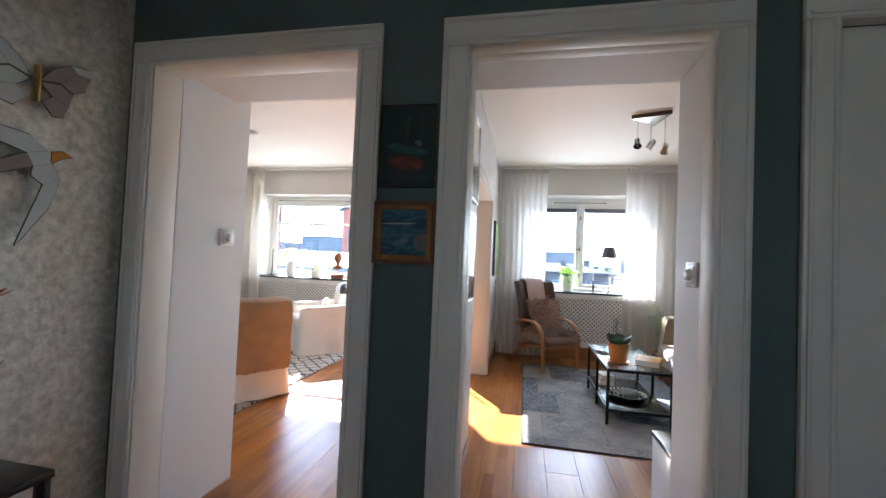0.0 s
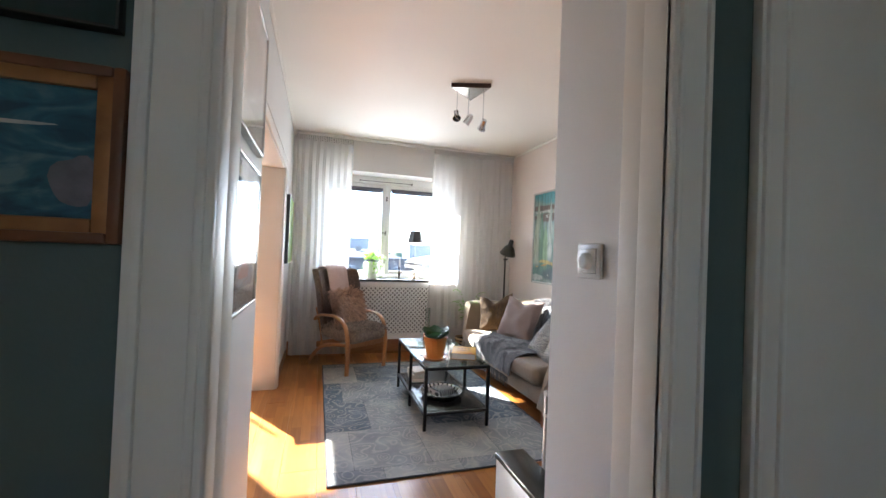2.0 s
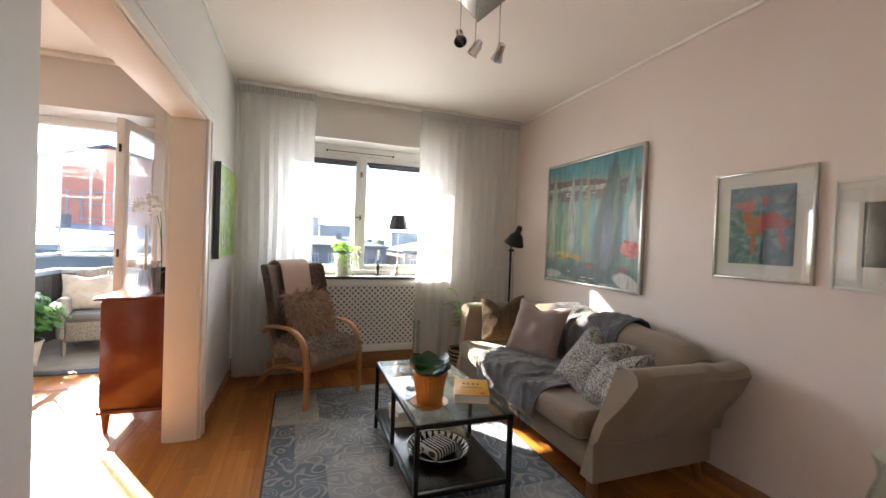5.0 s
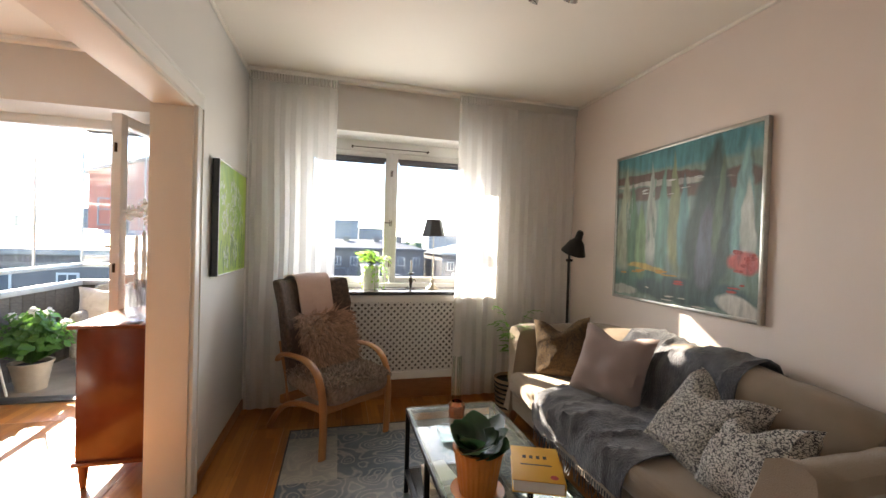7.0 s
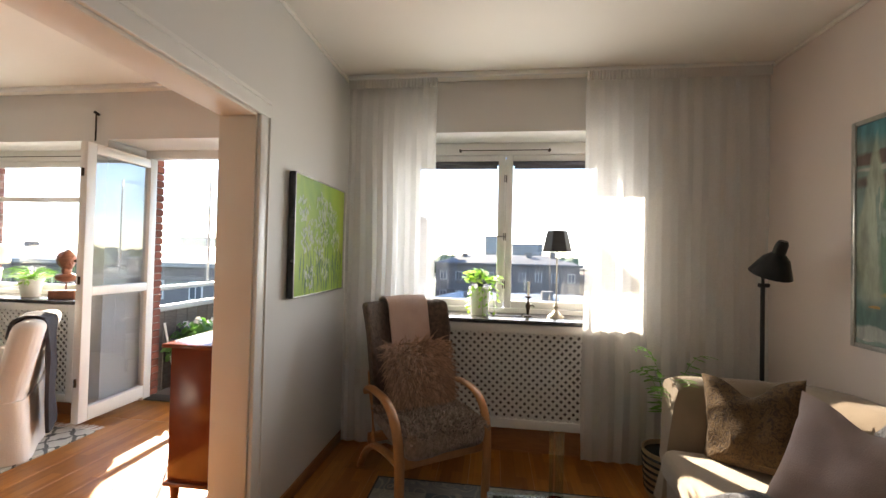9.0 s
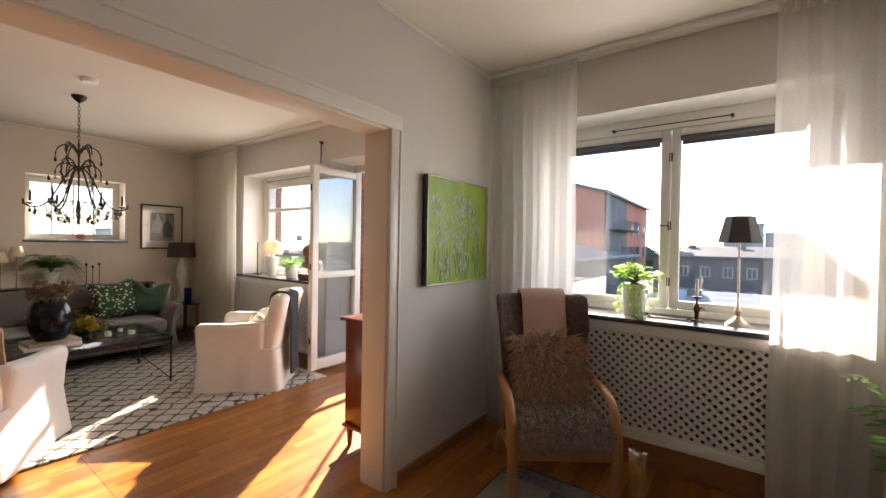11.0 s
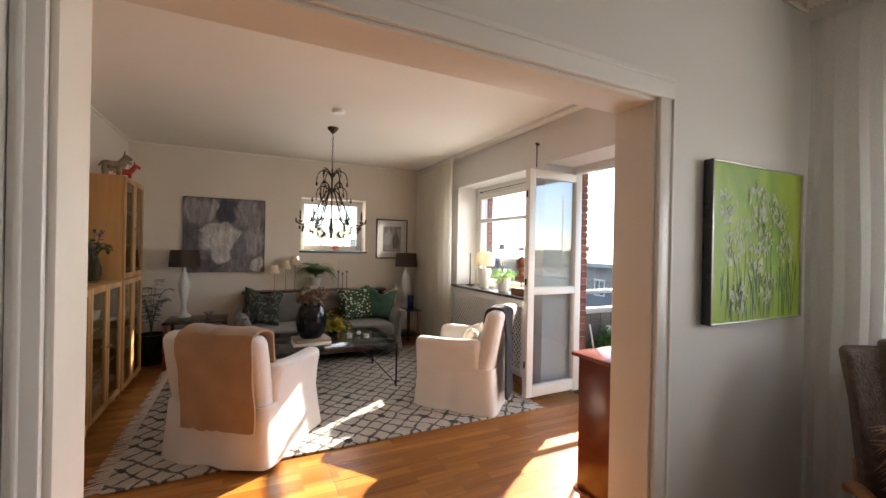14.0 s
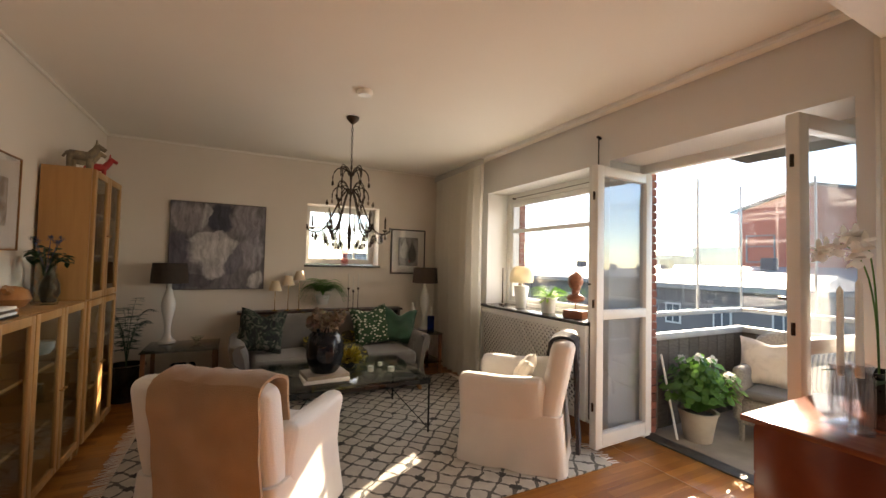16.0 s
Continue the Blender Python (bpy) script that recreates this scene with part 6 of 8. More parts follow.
regatta = canvas("regatta_in_oils", (0.17, 0.25, 0.22), (
    (0.0, 0.47, 0.7, 0.11, 3, (0.05, 0.2, 0.23), 0), (-0.2, 0.33, 0.5, 0.04, 4, (0.09, 0.05, 0.04), 0), (-0.1, 0.22, 0.55, 0.05, 2, (0.1, 0.065, 0.05), 0), (0.42, 0.24, 0.16, 0.07, 0, (0.09, 0.06, 0.05), 0),
    (-0.1, 0.28, 0.5, 0.018, 3, (0.36, 0.34, 0.3), 0), (-0.3, -0.38, 0.34, 0.1, 0, (0.05, 0.13, 0.12), 0), (0.1, -0.42, 0.5, 0.09, 0, (0.04, 0.08, 0.09), 0),
    (-0.02, 0.0, 0.3, 0.2, 0, (0.22, 0.34, 0.32), 0), (-0.46, 0.05, 0.1, 0.4, 2, (0.3, 0.34, 0.25), 0.9), (-0.37, -0.02, 0.09, 0.36, -3, (0.07, 0.17, 0.1), 0.9), (-0.29, -0.1, 0.07, 0.28, 0, (0.16, 0.27, 0.14), 0.8),
    (-0.2, 0.08, 0.06, 0.36, 0, (0.34, 0.38, 0.34), 0.9), (-0.1, 0.02, 0.07, 0.4, 2, (0.12, 0.25, 0.2), 0.9), (0.0, 0.08, 0.07, 0.4, -2, (0.2, 0.24, 0.13), 0.9), (0.07, 0.0, 0.06, 0.32, 0, (0.1, 0.24, 0.24), 0.8),
    (0.25, 0.02, 0.2, 0.52, 5, (0.03, 0.06, 0.055), 0.85), (0.23, -0.14, 0.07, 0.26, 4, (0.1, 0.12, 0.16), 0.5), (0.31, 0.1, 0.03, 0.3, 6, (0.09, 0.14, 0.1), 0.6), (0.45, 0.1, 0.08, 0.36, 3, (0.16, 0.3, 0.3), 0.8), (0.48, -0.02, 0.05, 0.26, 0, (0.42, 0.45, 0.42), 0.7),
    (0.46, -0.22, 0.1, 0.07, 10, (0.5, 0.09, 0.08), 0), (0.44, -0.46, 0.14, 0.06, 12, (0.5, 0.48, 0.44), 0), (-0.25, -0.28, 0.18, 0.025, 4, (0.4, 0.3, 0.08), 0), (-0.45, -0.46, 0.14, 0.04, 0, (0.32, 0.34, 0.32), 0)), blur=0.045)
picture("painting", (2.8, 4.52, 1.49), -90, 1.14, 1.06, "silver", 0.022, regatta, "large regatta painting in greens and blues, silver frame", depth=0.032, paint=(
    (P["pale"], sail(7, -0.43, -0.1, 0.4, 0.1) + sail(6, -0.2, -0.1, 0.42, 0.06)),
    (P["ochre"], brushed(7, -0.5, 0.0, -0.34, -0.27, 0.1, 0.014, 0.4)),
    (P["white"], brushed(7, -0.5, 0.3, -0.5, -0.42, 0.07, 0.01, 0.5) + brushed(8, -0.4, 0.2, 0.2, 0.3, 0.06, 0.008, 0.4)),
    (P["red"], brushed(7, 0.38, 0.52, -0.28, -0.16, 0.05, 0.022, 0.4) + brushed(5, 0.0, 0.5, -0.42, -0.32, 0.06, 0.01, 0.4))))
horse_bg = pattern("blue_brushwork", [(0.35, (0.02, 0.06, 0.11)), (0.5, (0.05, 0.14, 0.2)), (0.62, (0.2, 0.24, 0.26))], 12, 5, 2.5, 0.5)
picture("picture", (2.8, 3.21, 1.42), -90, 0.48, 0.57, "silver", 0.014, horse_bg, "small print of a red horse on blue, white mount", 0.07, 0.022, True, (
    (P["red"], [(-0.06, 0.07, 0.06, 0.11, 0.25), (-0.1, 0.11, 0.07, 0.035, 0), (-0.02, 0.0, 0.09, 0.11, 0.2), (0.05, 0.02, 0.14, 0.08, 0.0), (-0.03, -0.09, 0.022, 0.14, 0), (0.1, -0.06, 0.03, 0.14, -0.2), (0.02, 0.12, 0.03, 0.06, 0)]),
    (P["teal"], [(0.04, 0.09, 0.03, 0.07, 0)])))
picture("picture", (2.8, 2.66, 1.37), -90, 0.5, 0.48, "white_frame", 0.014, pattern("grey_etching", [(0.35, (0.03, 0.035, 0.035)), (0.6, (0.16, 0.17, 0.16)), (0.7, (0.3, 0.3, 0.27))], 8, 6, 1.0, 0.5), "dark etching with a wide white mount, white frame", 0.09, 0.022, True)
fl_heads, fl_dark, fl_stem = [], [], []
for cx, cz in ((-0.24, 0.15), (-0.12, 0.04), (-0.2, -0.02), (0.0, 0.1), (0.08, 0.17), (0.16, 0.13), (0.04, 0.02), (-0.05, -0.08), (0.2, -0.02), (0.06, -0.18), (-0.16, -0.22), (-0.02, 0.19)):
    for _ in range(34):
        a, r = random.uniform(0, 6.3), 0.07 * math.sqrt(random.random())
        fl_heads.append((cx + r * math.cos(a), cz + r * math.sin(a), random.uniform(0.008, 0.016), random.uniform(0.016, 0.036), random.uniform(-1, 1)))
    for _ in range(5):
        fl_dark.append((cx + random.uniform(-0.03, 0.03), cz + random.uniform(-0.03, 0.03), 0.006, 0.03, random.uniform(-1, 1)))
    fl_stem.append((cx + 0.01, (cz - 0.33) / 2 - 0.02, 0.006, max(0.05, cz + 0.3), 0.05))
for _ in range(70):
    fl_stem.append((random.uniform(-0.31, 0.31), random.uniform(-0.3, -0.12), 0.006, random.uniform(0.06, 0.18), random.uniform(-0.25, 0.25)))
green_bg = pattern("lime_meadow_ground", [(0.35, (0.16, 0.33, 0.02)), (0.55, (0.3, 0.46, 0.03)), (0.7, (0.38, 0.48, 0.06))], 2.5, 5, 0.8, 0.45, (2.0, 1.0, 0.8))
gp = picture("painting", (0.006, 5.265, 1.435), 90, 0.7, 0.67, "silver", 0.008, green_bg, "lime-green painting of white meadow flowers, thin silver frame", depth=0.04, paint=((P["green"], fl_stem), (P["mint"], fl_heads), (P["green"], fl_dark)))
for x in (-0.353, 0.349):
    bm = B()
    box(bm, (x, -0.038, -0.333), (x + 0.004, -0.002, 0.333))
    part("side_edge", bm, "black", gp, "black canvas edge")
water = pattern("sea_horizon", [(0.35, (0.03, 0.1, 0.15)), (0.5, (0.1, 0.2, 0.27)), (0.65, (0.3, 0.36, 0.4))], 3, 5, 1.0, 0.4, (1, 1, 3))
picture("picture", (0.05, 2.375, 1.288), 90, 0.51, 0.535, "silver", 0.014, water, "blue seascape print under glass, silver frame", 0.07, 0.03, True, ((P["red"], [(-0.02, -0.13, 0.2, 0.05, 0.3)]), (P["slate"], [(0.0, -0.05, 0.3, 0.03, 0), (0.1, -0.02, 0.1, 0.04, 0)])))
picture("picture", (0.05, 2.405, 1.89), 90, 0.55, 0.52, "silver", 0.014, pattern("pale_drawing", [(0.4, (0.6, 0.58, 0.54)), (0.62, (0.5, 0.48, 0.45))], 4, 5, 1.0, 0.6), "pale drawing under glass, silver frame", 0.1, 0.03, True)
boat = canvas("boat_in_dark_oils", (0.012, 0.036, 0.036), (
    (0.0, -0.1, 0.1, 0.03, 0, (0.02, 0.035, 0.04), 0), (0.0, -0.055, 0.07, 0.026, 3, (0.1, 0.03, 0.022), 0), (0.03, -0.06, 0.03, 0.012, 20, (0.2, 0.06, 0.03), 0), (-0.035, -0.05, 0.02, 0.012, -20, (0.18, 0.05, 0.03), 0),
    (0.0, -0.012, 0.085, 0.014, 8, (0.03, 0.1, 0.09), 0), (0.015, 0.045, 0.03, 0.05, 0, (0.012, 0.02, 0.03), 0.7), (0.0, 0.06, 0.007, 0.055, 4, (0.05, 0.06, 0.03), 0), (0.04, 0.01, 0.016, 0.01, 30, (0.07, 0.15, 0.13), 0), (-0.05, 0.0, 0.016, 0.008, -20, (0.06, 0.13, 0.12), 0)), blur=0.022, rough=0.35)
picture("painting", (-0.024, 1.4, 1.65), 0, 0.2, 0.288, "black_frame", 0.004, boat, "small dark painting of a boat, unframed canvas", depth=0.02)
gulf = picture("painting", (-0.021, 1.4, 1.35), 0, 0.22, 0.216, "brown_wood", 0.014, pattern("blue_bay", [(0.35, (0.015, 0.06, 0.1)), (0.5, (0.03, 0.12, 0.18)), (0.65, (0.12, 0.22, 0.25))], 9, 5, 1.5, 0.35, (1, 1, 3)), "small blue seascape in a gilt and dark wood frame", depth=0.026, paint=((P["violet"], [(0.06, -0.03, 0.045, 0.06, 0)]), (P["white"], [(-0.02, 0.03, 0.12, 0.005, 0)])))
for lo, hi in (((-0.098, -0.096), (-0.08, 0.096)), ((0.08, -0.096), (0.098, 0.096)), ((-0.08, 0.078), (0.08, 0.096)), ((-0.08, -0.096), (0.08, -0.078))):
    bm = B()
    box(bm, (lo[0], -0.024, lo[1]), (hi[0], -0.014, hi[1]), 0.003)
    part("gilt_slip", bm, "gilt", gulf, "gilt inner moulding")
abstract = canvas("grey_abstract_in_oils", (0.19, 0.175, 0.19), (
    (-0.3, 0.3, 0.22, 0.16, 10, (0.27, 0.25, 0.27), 0), (0.02, 0.31, 0.15, 0.17, 0, (0.045, 0.05, 0.075), 0), (0.28, 0.3, 0.18, 0.2, 0, (0.25, 0.235, 0.26), 0), (-0.13, 0.34, 0.05, 0.14, 8, (0.4, 0.38, 0.4), 0),
    (-0.37, -0.08, 0.12, 0.25, 0, (0.115, 0.105, 0.135), 0), (-0.02, -0.06, 0.28, 0.2, 0, (0.5, 0.48, 0.475), 0), (-0.12, 0.09, 0.2, 0.07, -12, (0.42, 0.4, 0.41), 0), (0.17, -0.15, 0.09, 0.24, 30, (0.15, 0.14, 0.17), 0),
    (0.34, -0.05, 0.13, 0.2, 0, (0.29, 0.27, 0.3), 0), (-0.22, -0.38, 0.22, 0.08, 0, (0.1, 0.09, 0.1), 0), (0.1, -0.4, 0.14, 0.1, 0, (0.2, 0.185, 0.2), 0), (0.37, -0.38, 0.09, 0.1, 20, (0.48, 0.46, 0.45), 0), (-0.05, -0.26, 0.11, 0.12, 0, (0.47, 0.45, 0.45), 0)), blur=0.12, rough=0.6)
picture("painting", (-4.9, 2.995, 1.505), 90, 0.93, 0.95, "dark_wood", 0.004, abstract, "grey and white abstract painting, unframed canvas", depth=0.03)
picture("picture", (-4.9, 5.245, 1.52), 90, 0.5, 0.6, "black_frame", 0.018, pattern("grey_street_photo", [(0.4, (0.1, 0.1, 0.1)), (0.55, (0.35, 0.34, 0.33)), (0.65, (0.18, 0.17, 0.17))], 5, 5, 0.5, 0.4, (2, 1, 1)), "black-and-white photograph with white mount, black frame", 0.09, 0.025, True, ((P["white"], [(-0.05, 0.06, 0.08, 0.24, 0)]), (P["dark"], [(0.06, 0.0, 0.09, 0.26, 0)]), (P["red"], [(0.02, -0.13, 0.03, 0.04, 0)])))
picture("picture", (-2.92, 1.97, 1.67), 180, 0.46, 0.56, "gilt", 0.01, pattern("small_drawing", [(0.4, (0.5, 0.48, 0.45)), (0.6, (0.2, 0.19, 0.18))], 9, 5, 0.5, 0.6), "small drawing with a white mount, thin gilt frame", 0.13, 0.022, True)

# ---- switches ----


def dimmer(at, turn):
    th = bag("light_switch", at, turn, "white rotary dimmer switch on the wall", "switch", "light switches")
    bm = B()
    box(bm, (-0.046, -0.011, -0.045), (0.046, 0.0, 0.045), 0.006, 3)
    part("plate", bm, "white_plastic", th)
    bm = B()
    box(bm, (-0.03, -0.0112, -0.031), (0.03, -0.009, 0.031))
    part("joint", bm, "black", th, "dark seam round the insert")
    bm = B()
    box(bm, (-0.0292, -0.0135, -0.0302), (0.0292, -0.0095, 0.0302), 0.002)
    part("rocker", bm, "white_plastic", th)
    bm = B()
    lathe(bm, [(0.0215, 0.0), (0.021, 0.004), (0.0195, 0.014), (0.0165, 0.017), (0.012, 0.0175), (0, 0.017)], (0, 0, 0), 28, pose(0, -0.0135, 0, 90, 0, 0))
    part("knob", bm, "white_plastic", th)


M["white_plastic"] = shader("white_switch_plastic", (0.8, 0.79, 0.77), (0.77, 0.76, 0.74), 20, 0.22)
dimmer((0.985, 1.657, 1.245), -90)
dimmer((-1.1, 1.84, 1.33), 90)

# ---- plants ----


def pot(parent, r0, r1, h, material, label="", ripple=0.0, lobes=0, rim=True, seg=28):
    bm = B()
    prof = [(r0, 0), (r0 + (r1 - r0) * 0.5, h * 0.5), (r1, h * 0.93)] + ([(r1 * 1.06, h * 0.94), (r1 * 1.06, h)] if rim else [(r1, h)]) + [(r1 * 0.92, h), (r1 * 0.88, h * 0.85), (0, h * 0.84)]
    lathe(bm, prof, seg=seg, ripple=ripple, lobes=lobes)
    p = part("pot", bm, material, parent, label)
    bm = B()
    lathe(bm, [(0, h * 0.86), (r1 * 0.88, h * 0.862), (r1 * 0.88, h * 0.868), (0, h * 0.88)], seg=16)
    part("soil", bm, "soil", parent)
    return p


def bushy(parent, base, n, reach, rise, lw, ll, material, seed, droop=0.02, name="foliage", stem="leaf_dark"):
    """Stems that fan out, each with leaves along it."""
    random.seed(seed)
    bm, st = B(), B()
    for i in range(n):
        a = random.uniform(0, 2 * math.pi)
        d = reach * math.sqrt(random.random())
        tip = Vector((base[0] + d * math.cos(a), base[1] + d * math.sin(a), base[2] + rise * random.uniform(0.5, 1.0) * (1 - 0.45 * d / max(reach, 1e-3))))
        b = Vector(base) + Vector((math.cos(a), math.sin(a), 0)) * 0.015
        pts = bez(b, b + Vector((0, 0, rise * 0.4)), tip + Vector((0, 0, rise * 0.1)), tip, 5)
        tube(st, pts, 0.002, 4)
        for _ in range(3):
            q = pts[random.randint(3, 5)]
            b2 = random.uniform(0, 2 * math.pi)
            e = q + Vector((math.cos(b2) * ll, math.sin(b2) * ll, random.uniform(-0.3, 0.6) * ll))
            leaf(bm, q, e, lw * random.uniform(0.7, 1.2), droop, random.uniform(-0.5, 0.5), 3)
    part("stem_growth", st, stem, parent)
    part(name, bm, material, parent)


def fronds(parent, base, n, length, lift, droop, lw, material, seed, pinnate=True, pn=9):
    """Arching fronds with paired leaflets."""
    random.seed(seed)
    bm = B()
    for i in range(n):
        a = 2 * math.pi * i / n + random.uniform(-0.25, 0.25)
        L = length * random.uniform(0.7, 1.1)
        up = lift * random.uniform(0.6, 1.2)
        d = Vector((math.cos(a), math.sin(a), 0))
        b = Vector(base)
        pts = bez(b, b + d * L * 0.2 + Vector((0, 0, up)), b + d * L * 0.7 + Vector((0, 0, up)), b + d * L + Vector((0, 0, up - droop * random.uniform(0.6, 1.3))), pn)
        tube(bm, pts, 0.0022, 4, 0.5)
        s = d.cross(Vector((0, 0, 1)))
        if pinnate:
            for j in range(2, pn + 1):
                for sg in (-1, 1):
                    w = lw * (1.15 - 0.75 * j / pn)
                    leaf(bm, pts[j], pts[j] + s * sg * w * 2.4 + d * w * 0.9 + Vector((0, 0, random.uniform(-0.3, 0.2) * w)), w * 0.78, 0.004, 0, 3)
        else:
            leaf(bm, pts[1], pts[-1], lw, 0.0, random.uniform(-0.3, 0.3), 6)
    part("fronds", bm, material, parent)


M["terracotta"] = shader("orange_glazed_clay", (0.52, 0.2, 0.04), (0.42, 0.15, 0.03), 12, 0.45, bump=0.1)
th = bag("potted_plant", (1.19, 3.7, 0.46), 0, "dark-leaved plant in an orange ribbed clay pot", "plant")
pot(th, 0.06, 0.083, 0.17, "terracotta", "orange ribbed clay pot", 0.02, 26, seg=104)
bm = B()
lathe(bm, [(0.07, 0.0), (0.09, 0.016), (0.094, 0.022), (0.085, 0.02), (0, 0.006)], seg=28)
part("saucer", bm, "terracotta", th)
random.seed(3)
bm = B()
for i in range(13):
    a = i * 2.4 + random.uniform(-0.2, 0.2)
    r = 0.07 + 0.09 * (i % 4) / 3
    p0 = (math.cos(a) * 0.02, math.sin(a) * 0.02, 0.165)
    p1 = (math.cos(a) * r, math.sin(a) * r, 0.235 - 0.1 * (r - 0.06) + 0.02 * (i % 2))
    leaf(bm, p0, p1, 0.115, 0.016, random.uniform(-0.5, 0.5), 8)
part("foliage", bm, "leaf_dark", th)

th = bag("potted_plant", (0.98, 5.93, 0.916), 0, "bright green trailing plant in a white pot, on the window sill", "plant")
pot(th, 0.062, 0.078, 0.2, "white_ceramic", "white ceramic pot")
bushy(th, (0, 0, 0.19), 46, 0.16, 0.16, 0.035, 0.045, "leaf_light", 5, 0.012)
bm = B()
random.seed(15)
for i in range(9):
    a = -1.57 + random.uniform(-1.3, 1.3)
    p0 = Vector((math.cos(a) * 0.08, math.sin(a) * 0.08, 0.2))
    p1 = p0 + Vector((math.cos(a) * 0.06, math.sin(a) * 0.04, -random.uniform(0.08, 0.24)))
    pts = bez(p0, p0 + Vector((0, -0.03, 0.05)), p1 + Vector((0, 0, 0.1)), p1, 6)
    tube(bm, pts, 0.0016, 4)
    for q in pts[2:]:
        leaf(bm, q, q + Vector((random.uniform(-0.03, 0.03), -0.01, -0.02)), 0.024, 0.003, 0, 3)
tagged(part("trailing_growth", bm, "leaf_light", th), kind="stuff")

M["basket"] = pattern("striped_basket", [(0.42, (0.32, 0.22, 0.13)), (0.5, (0.03, 0.025, 0.02))], 9.0, 0, 0.3, 0.9, (0.0, 0.0, 1.0), "wave", bump=0.4)
th = bag("potted_plant", (2.1, 5.43, 0), 0, "tall glossy-leaved plant in a striped woven basket", "plant")
pot(th, 0.12, 0.14, 0.25, "basket", "black-striped woven basket", rim=False)
for i in range(6):
    bm = B()
    z, r = 0.02 + i * 0.038, 0.1215 + i * 0.0032
    lathe(bm, [(r, z), (r + 0.005, z + 0.004), (r + 0.006, z + 0.014), (r + 0.002, z + 0.018)], seg=28)
    part("woven_band", bm, "black", th, "black woven band")
fronds(th, (0, 0, 0.22), 9, 0.24, 0.6, 0.04, 0.042, "leaf_gloss", 12, True, 8)

th = bag("potted_plant", (-4.62, 2.27, 0), 0, "dark leafy plant in a black pot beside the cabinet", "plant")
pot(th, 0.12, 0.15, 0.34, "black", "black pot")
fronds(th, (0, 0, 0.3), 13, 0.22, 0.62, 0.05, 0.04, "leaf_dark", 13, True, 12)

th = bag("fern", (-4.76, 4.11, 0.851), 0, "green fern in a white pot behind the sofa", "plant")
pot(th, 0.06, 0.085, 0.11, "white_ceramic", "white ceramic pot")
fronds(th, (0, 0, 0.1), 38, 0.29, 0.22, 0.18, 0.036, "leaf", 14, True, 10)

th = bag("potted_plant", (-2.83, 5.9, 0.916), 0, "spider plant in a white pot, on the window sill", "plant")
pot(th, 0.06, 0.08, 0.15, "white_ceramic", "white ceramic pot")
fronds(th, (0, 0, 0.13), 46, 0.19, 0.13, 0.09, 0.016, "leaf_light", 16, False)

M["petal"] = sheer("white_petals", (0.84, 0.82, 0.78), 0.0)
th = bag("geranium", (-1.83, 6.62, -0.03), 0, "white-flowered geranium in a stone-coloured pot, on the balcony", "plant")
pot(th, 0.1, 0.14, 0.24, shader("stone_coloured_clay", (0.4, 0.34, 0.27), (0.33, 0.28, 0.22), 9, 0.8, bump=0.2), "stone-coloured pot")
random.seed(17)
bm, st = B(), B()
for i in range(430):
    a, e = random.uniform(0, 6.28), random.uniform(-0.25, 1.4)
    r = 0.29 * random.uniform(0.45, 1.0) * (1 + 0.18 * math.sin(3 * a + 2 * e))
    c = Vector((math.cos(a) * math.cos(e) * r, math.sin(a) * math.cos(e) * r, 0.4 + math.sin(e) * r * 0.9))
    nrm = Vector((math.cos(a) * 0.7, math.sin(a) * 0.7, 0.8)).normalized()
    t1 = nrm.cross(Vector((0.1, 0.2, 1))).normalized()
    t2 = nrm.cross(t1)
    w = random.uniform(0.02, 0.036)
    ctr = bm.verts.new(c - nrm * 0.008)
    ring = [bm.verts.new(c + (t1 * math.cos(k * 0.785) + t2 * math.sin(k * 0.785)) * w * (0.85 + 0.15 * (k % 2))) for k in range(8)]
    for k in range(8):
        bm.faces.new((ctr, ring[k], ring[(k + 1) % 8]))
    tube(st, [(0, 0, 0.22), c * 0.55 + Vector((0, 0, 0.1)), c], 0.002, 4)
part("stem_growth", st, "leaf", th)
part("foliage", bm, "leaf", th)
for k, (x, y, z) in enumerate(((0.05, -0.06, 0.68), (-0.15, 0.02, 0.62), (0.21, 0.06, 0.56), (0.02, 0.16, 0.64))):
    bm = B()
    tube(bm, [(x * 0.6, y * 0.6, z - 0.2), (x, y, z)], 0.002, 4)
    for i in range(26):
        d = Vector((random.gauss(0, 1), random.gauss(0, 1), random.gauss(0.3, 1))).normalized() * 0.034
        leaf(bm, Vector((x, y, z)) + d * 0.3, Vector((x, y, z)) + d * 1.3, 0.026, 0, random.uniform(0, 3), 3)
    part("flower_head", bm, "petal", th, "white flower head")

# ---- lamps ----
M["pewter"] = shader("dull_pewter", (0.4, 0.35, 0.28), (0.3, 0.26, 0.2), 20, 0.35, 0.85)
M["shade_black"] = shader("black_lamp_shade", (0.015, 0.014, 0.016), (0.022, 0.02, 0.022), 30, 0.75)
M["shade_brown"] = shader("dark_brown_lamp_shade", (0.04, 0.026, 0.018), (0.05, 0.034, 0.024), 30, 0.8)
M["shade_cream"] = sheer("cream_lamp_shade", (0.8, 0.73, 0.58), 0.05)
th = bag("table_lamp", (1.53, 5.93, 0.916), 0, "slim pewter lamp with a black shade, on the window sill", "lamp")
bm = B()
lathe(bm, [(0.062, 0), (0.06, 0.008), (0.03, 0.03), (0.012, 0.05), (0.012, 0.07), (0.02, 0.08), (0.008, 0.1), (0.005, 0.14), (0.005, 0.5)], seg=20)
part("base", bm, "pewter", th)
bm = B()
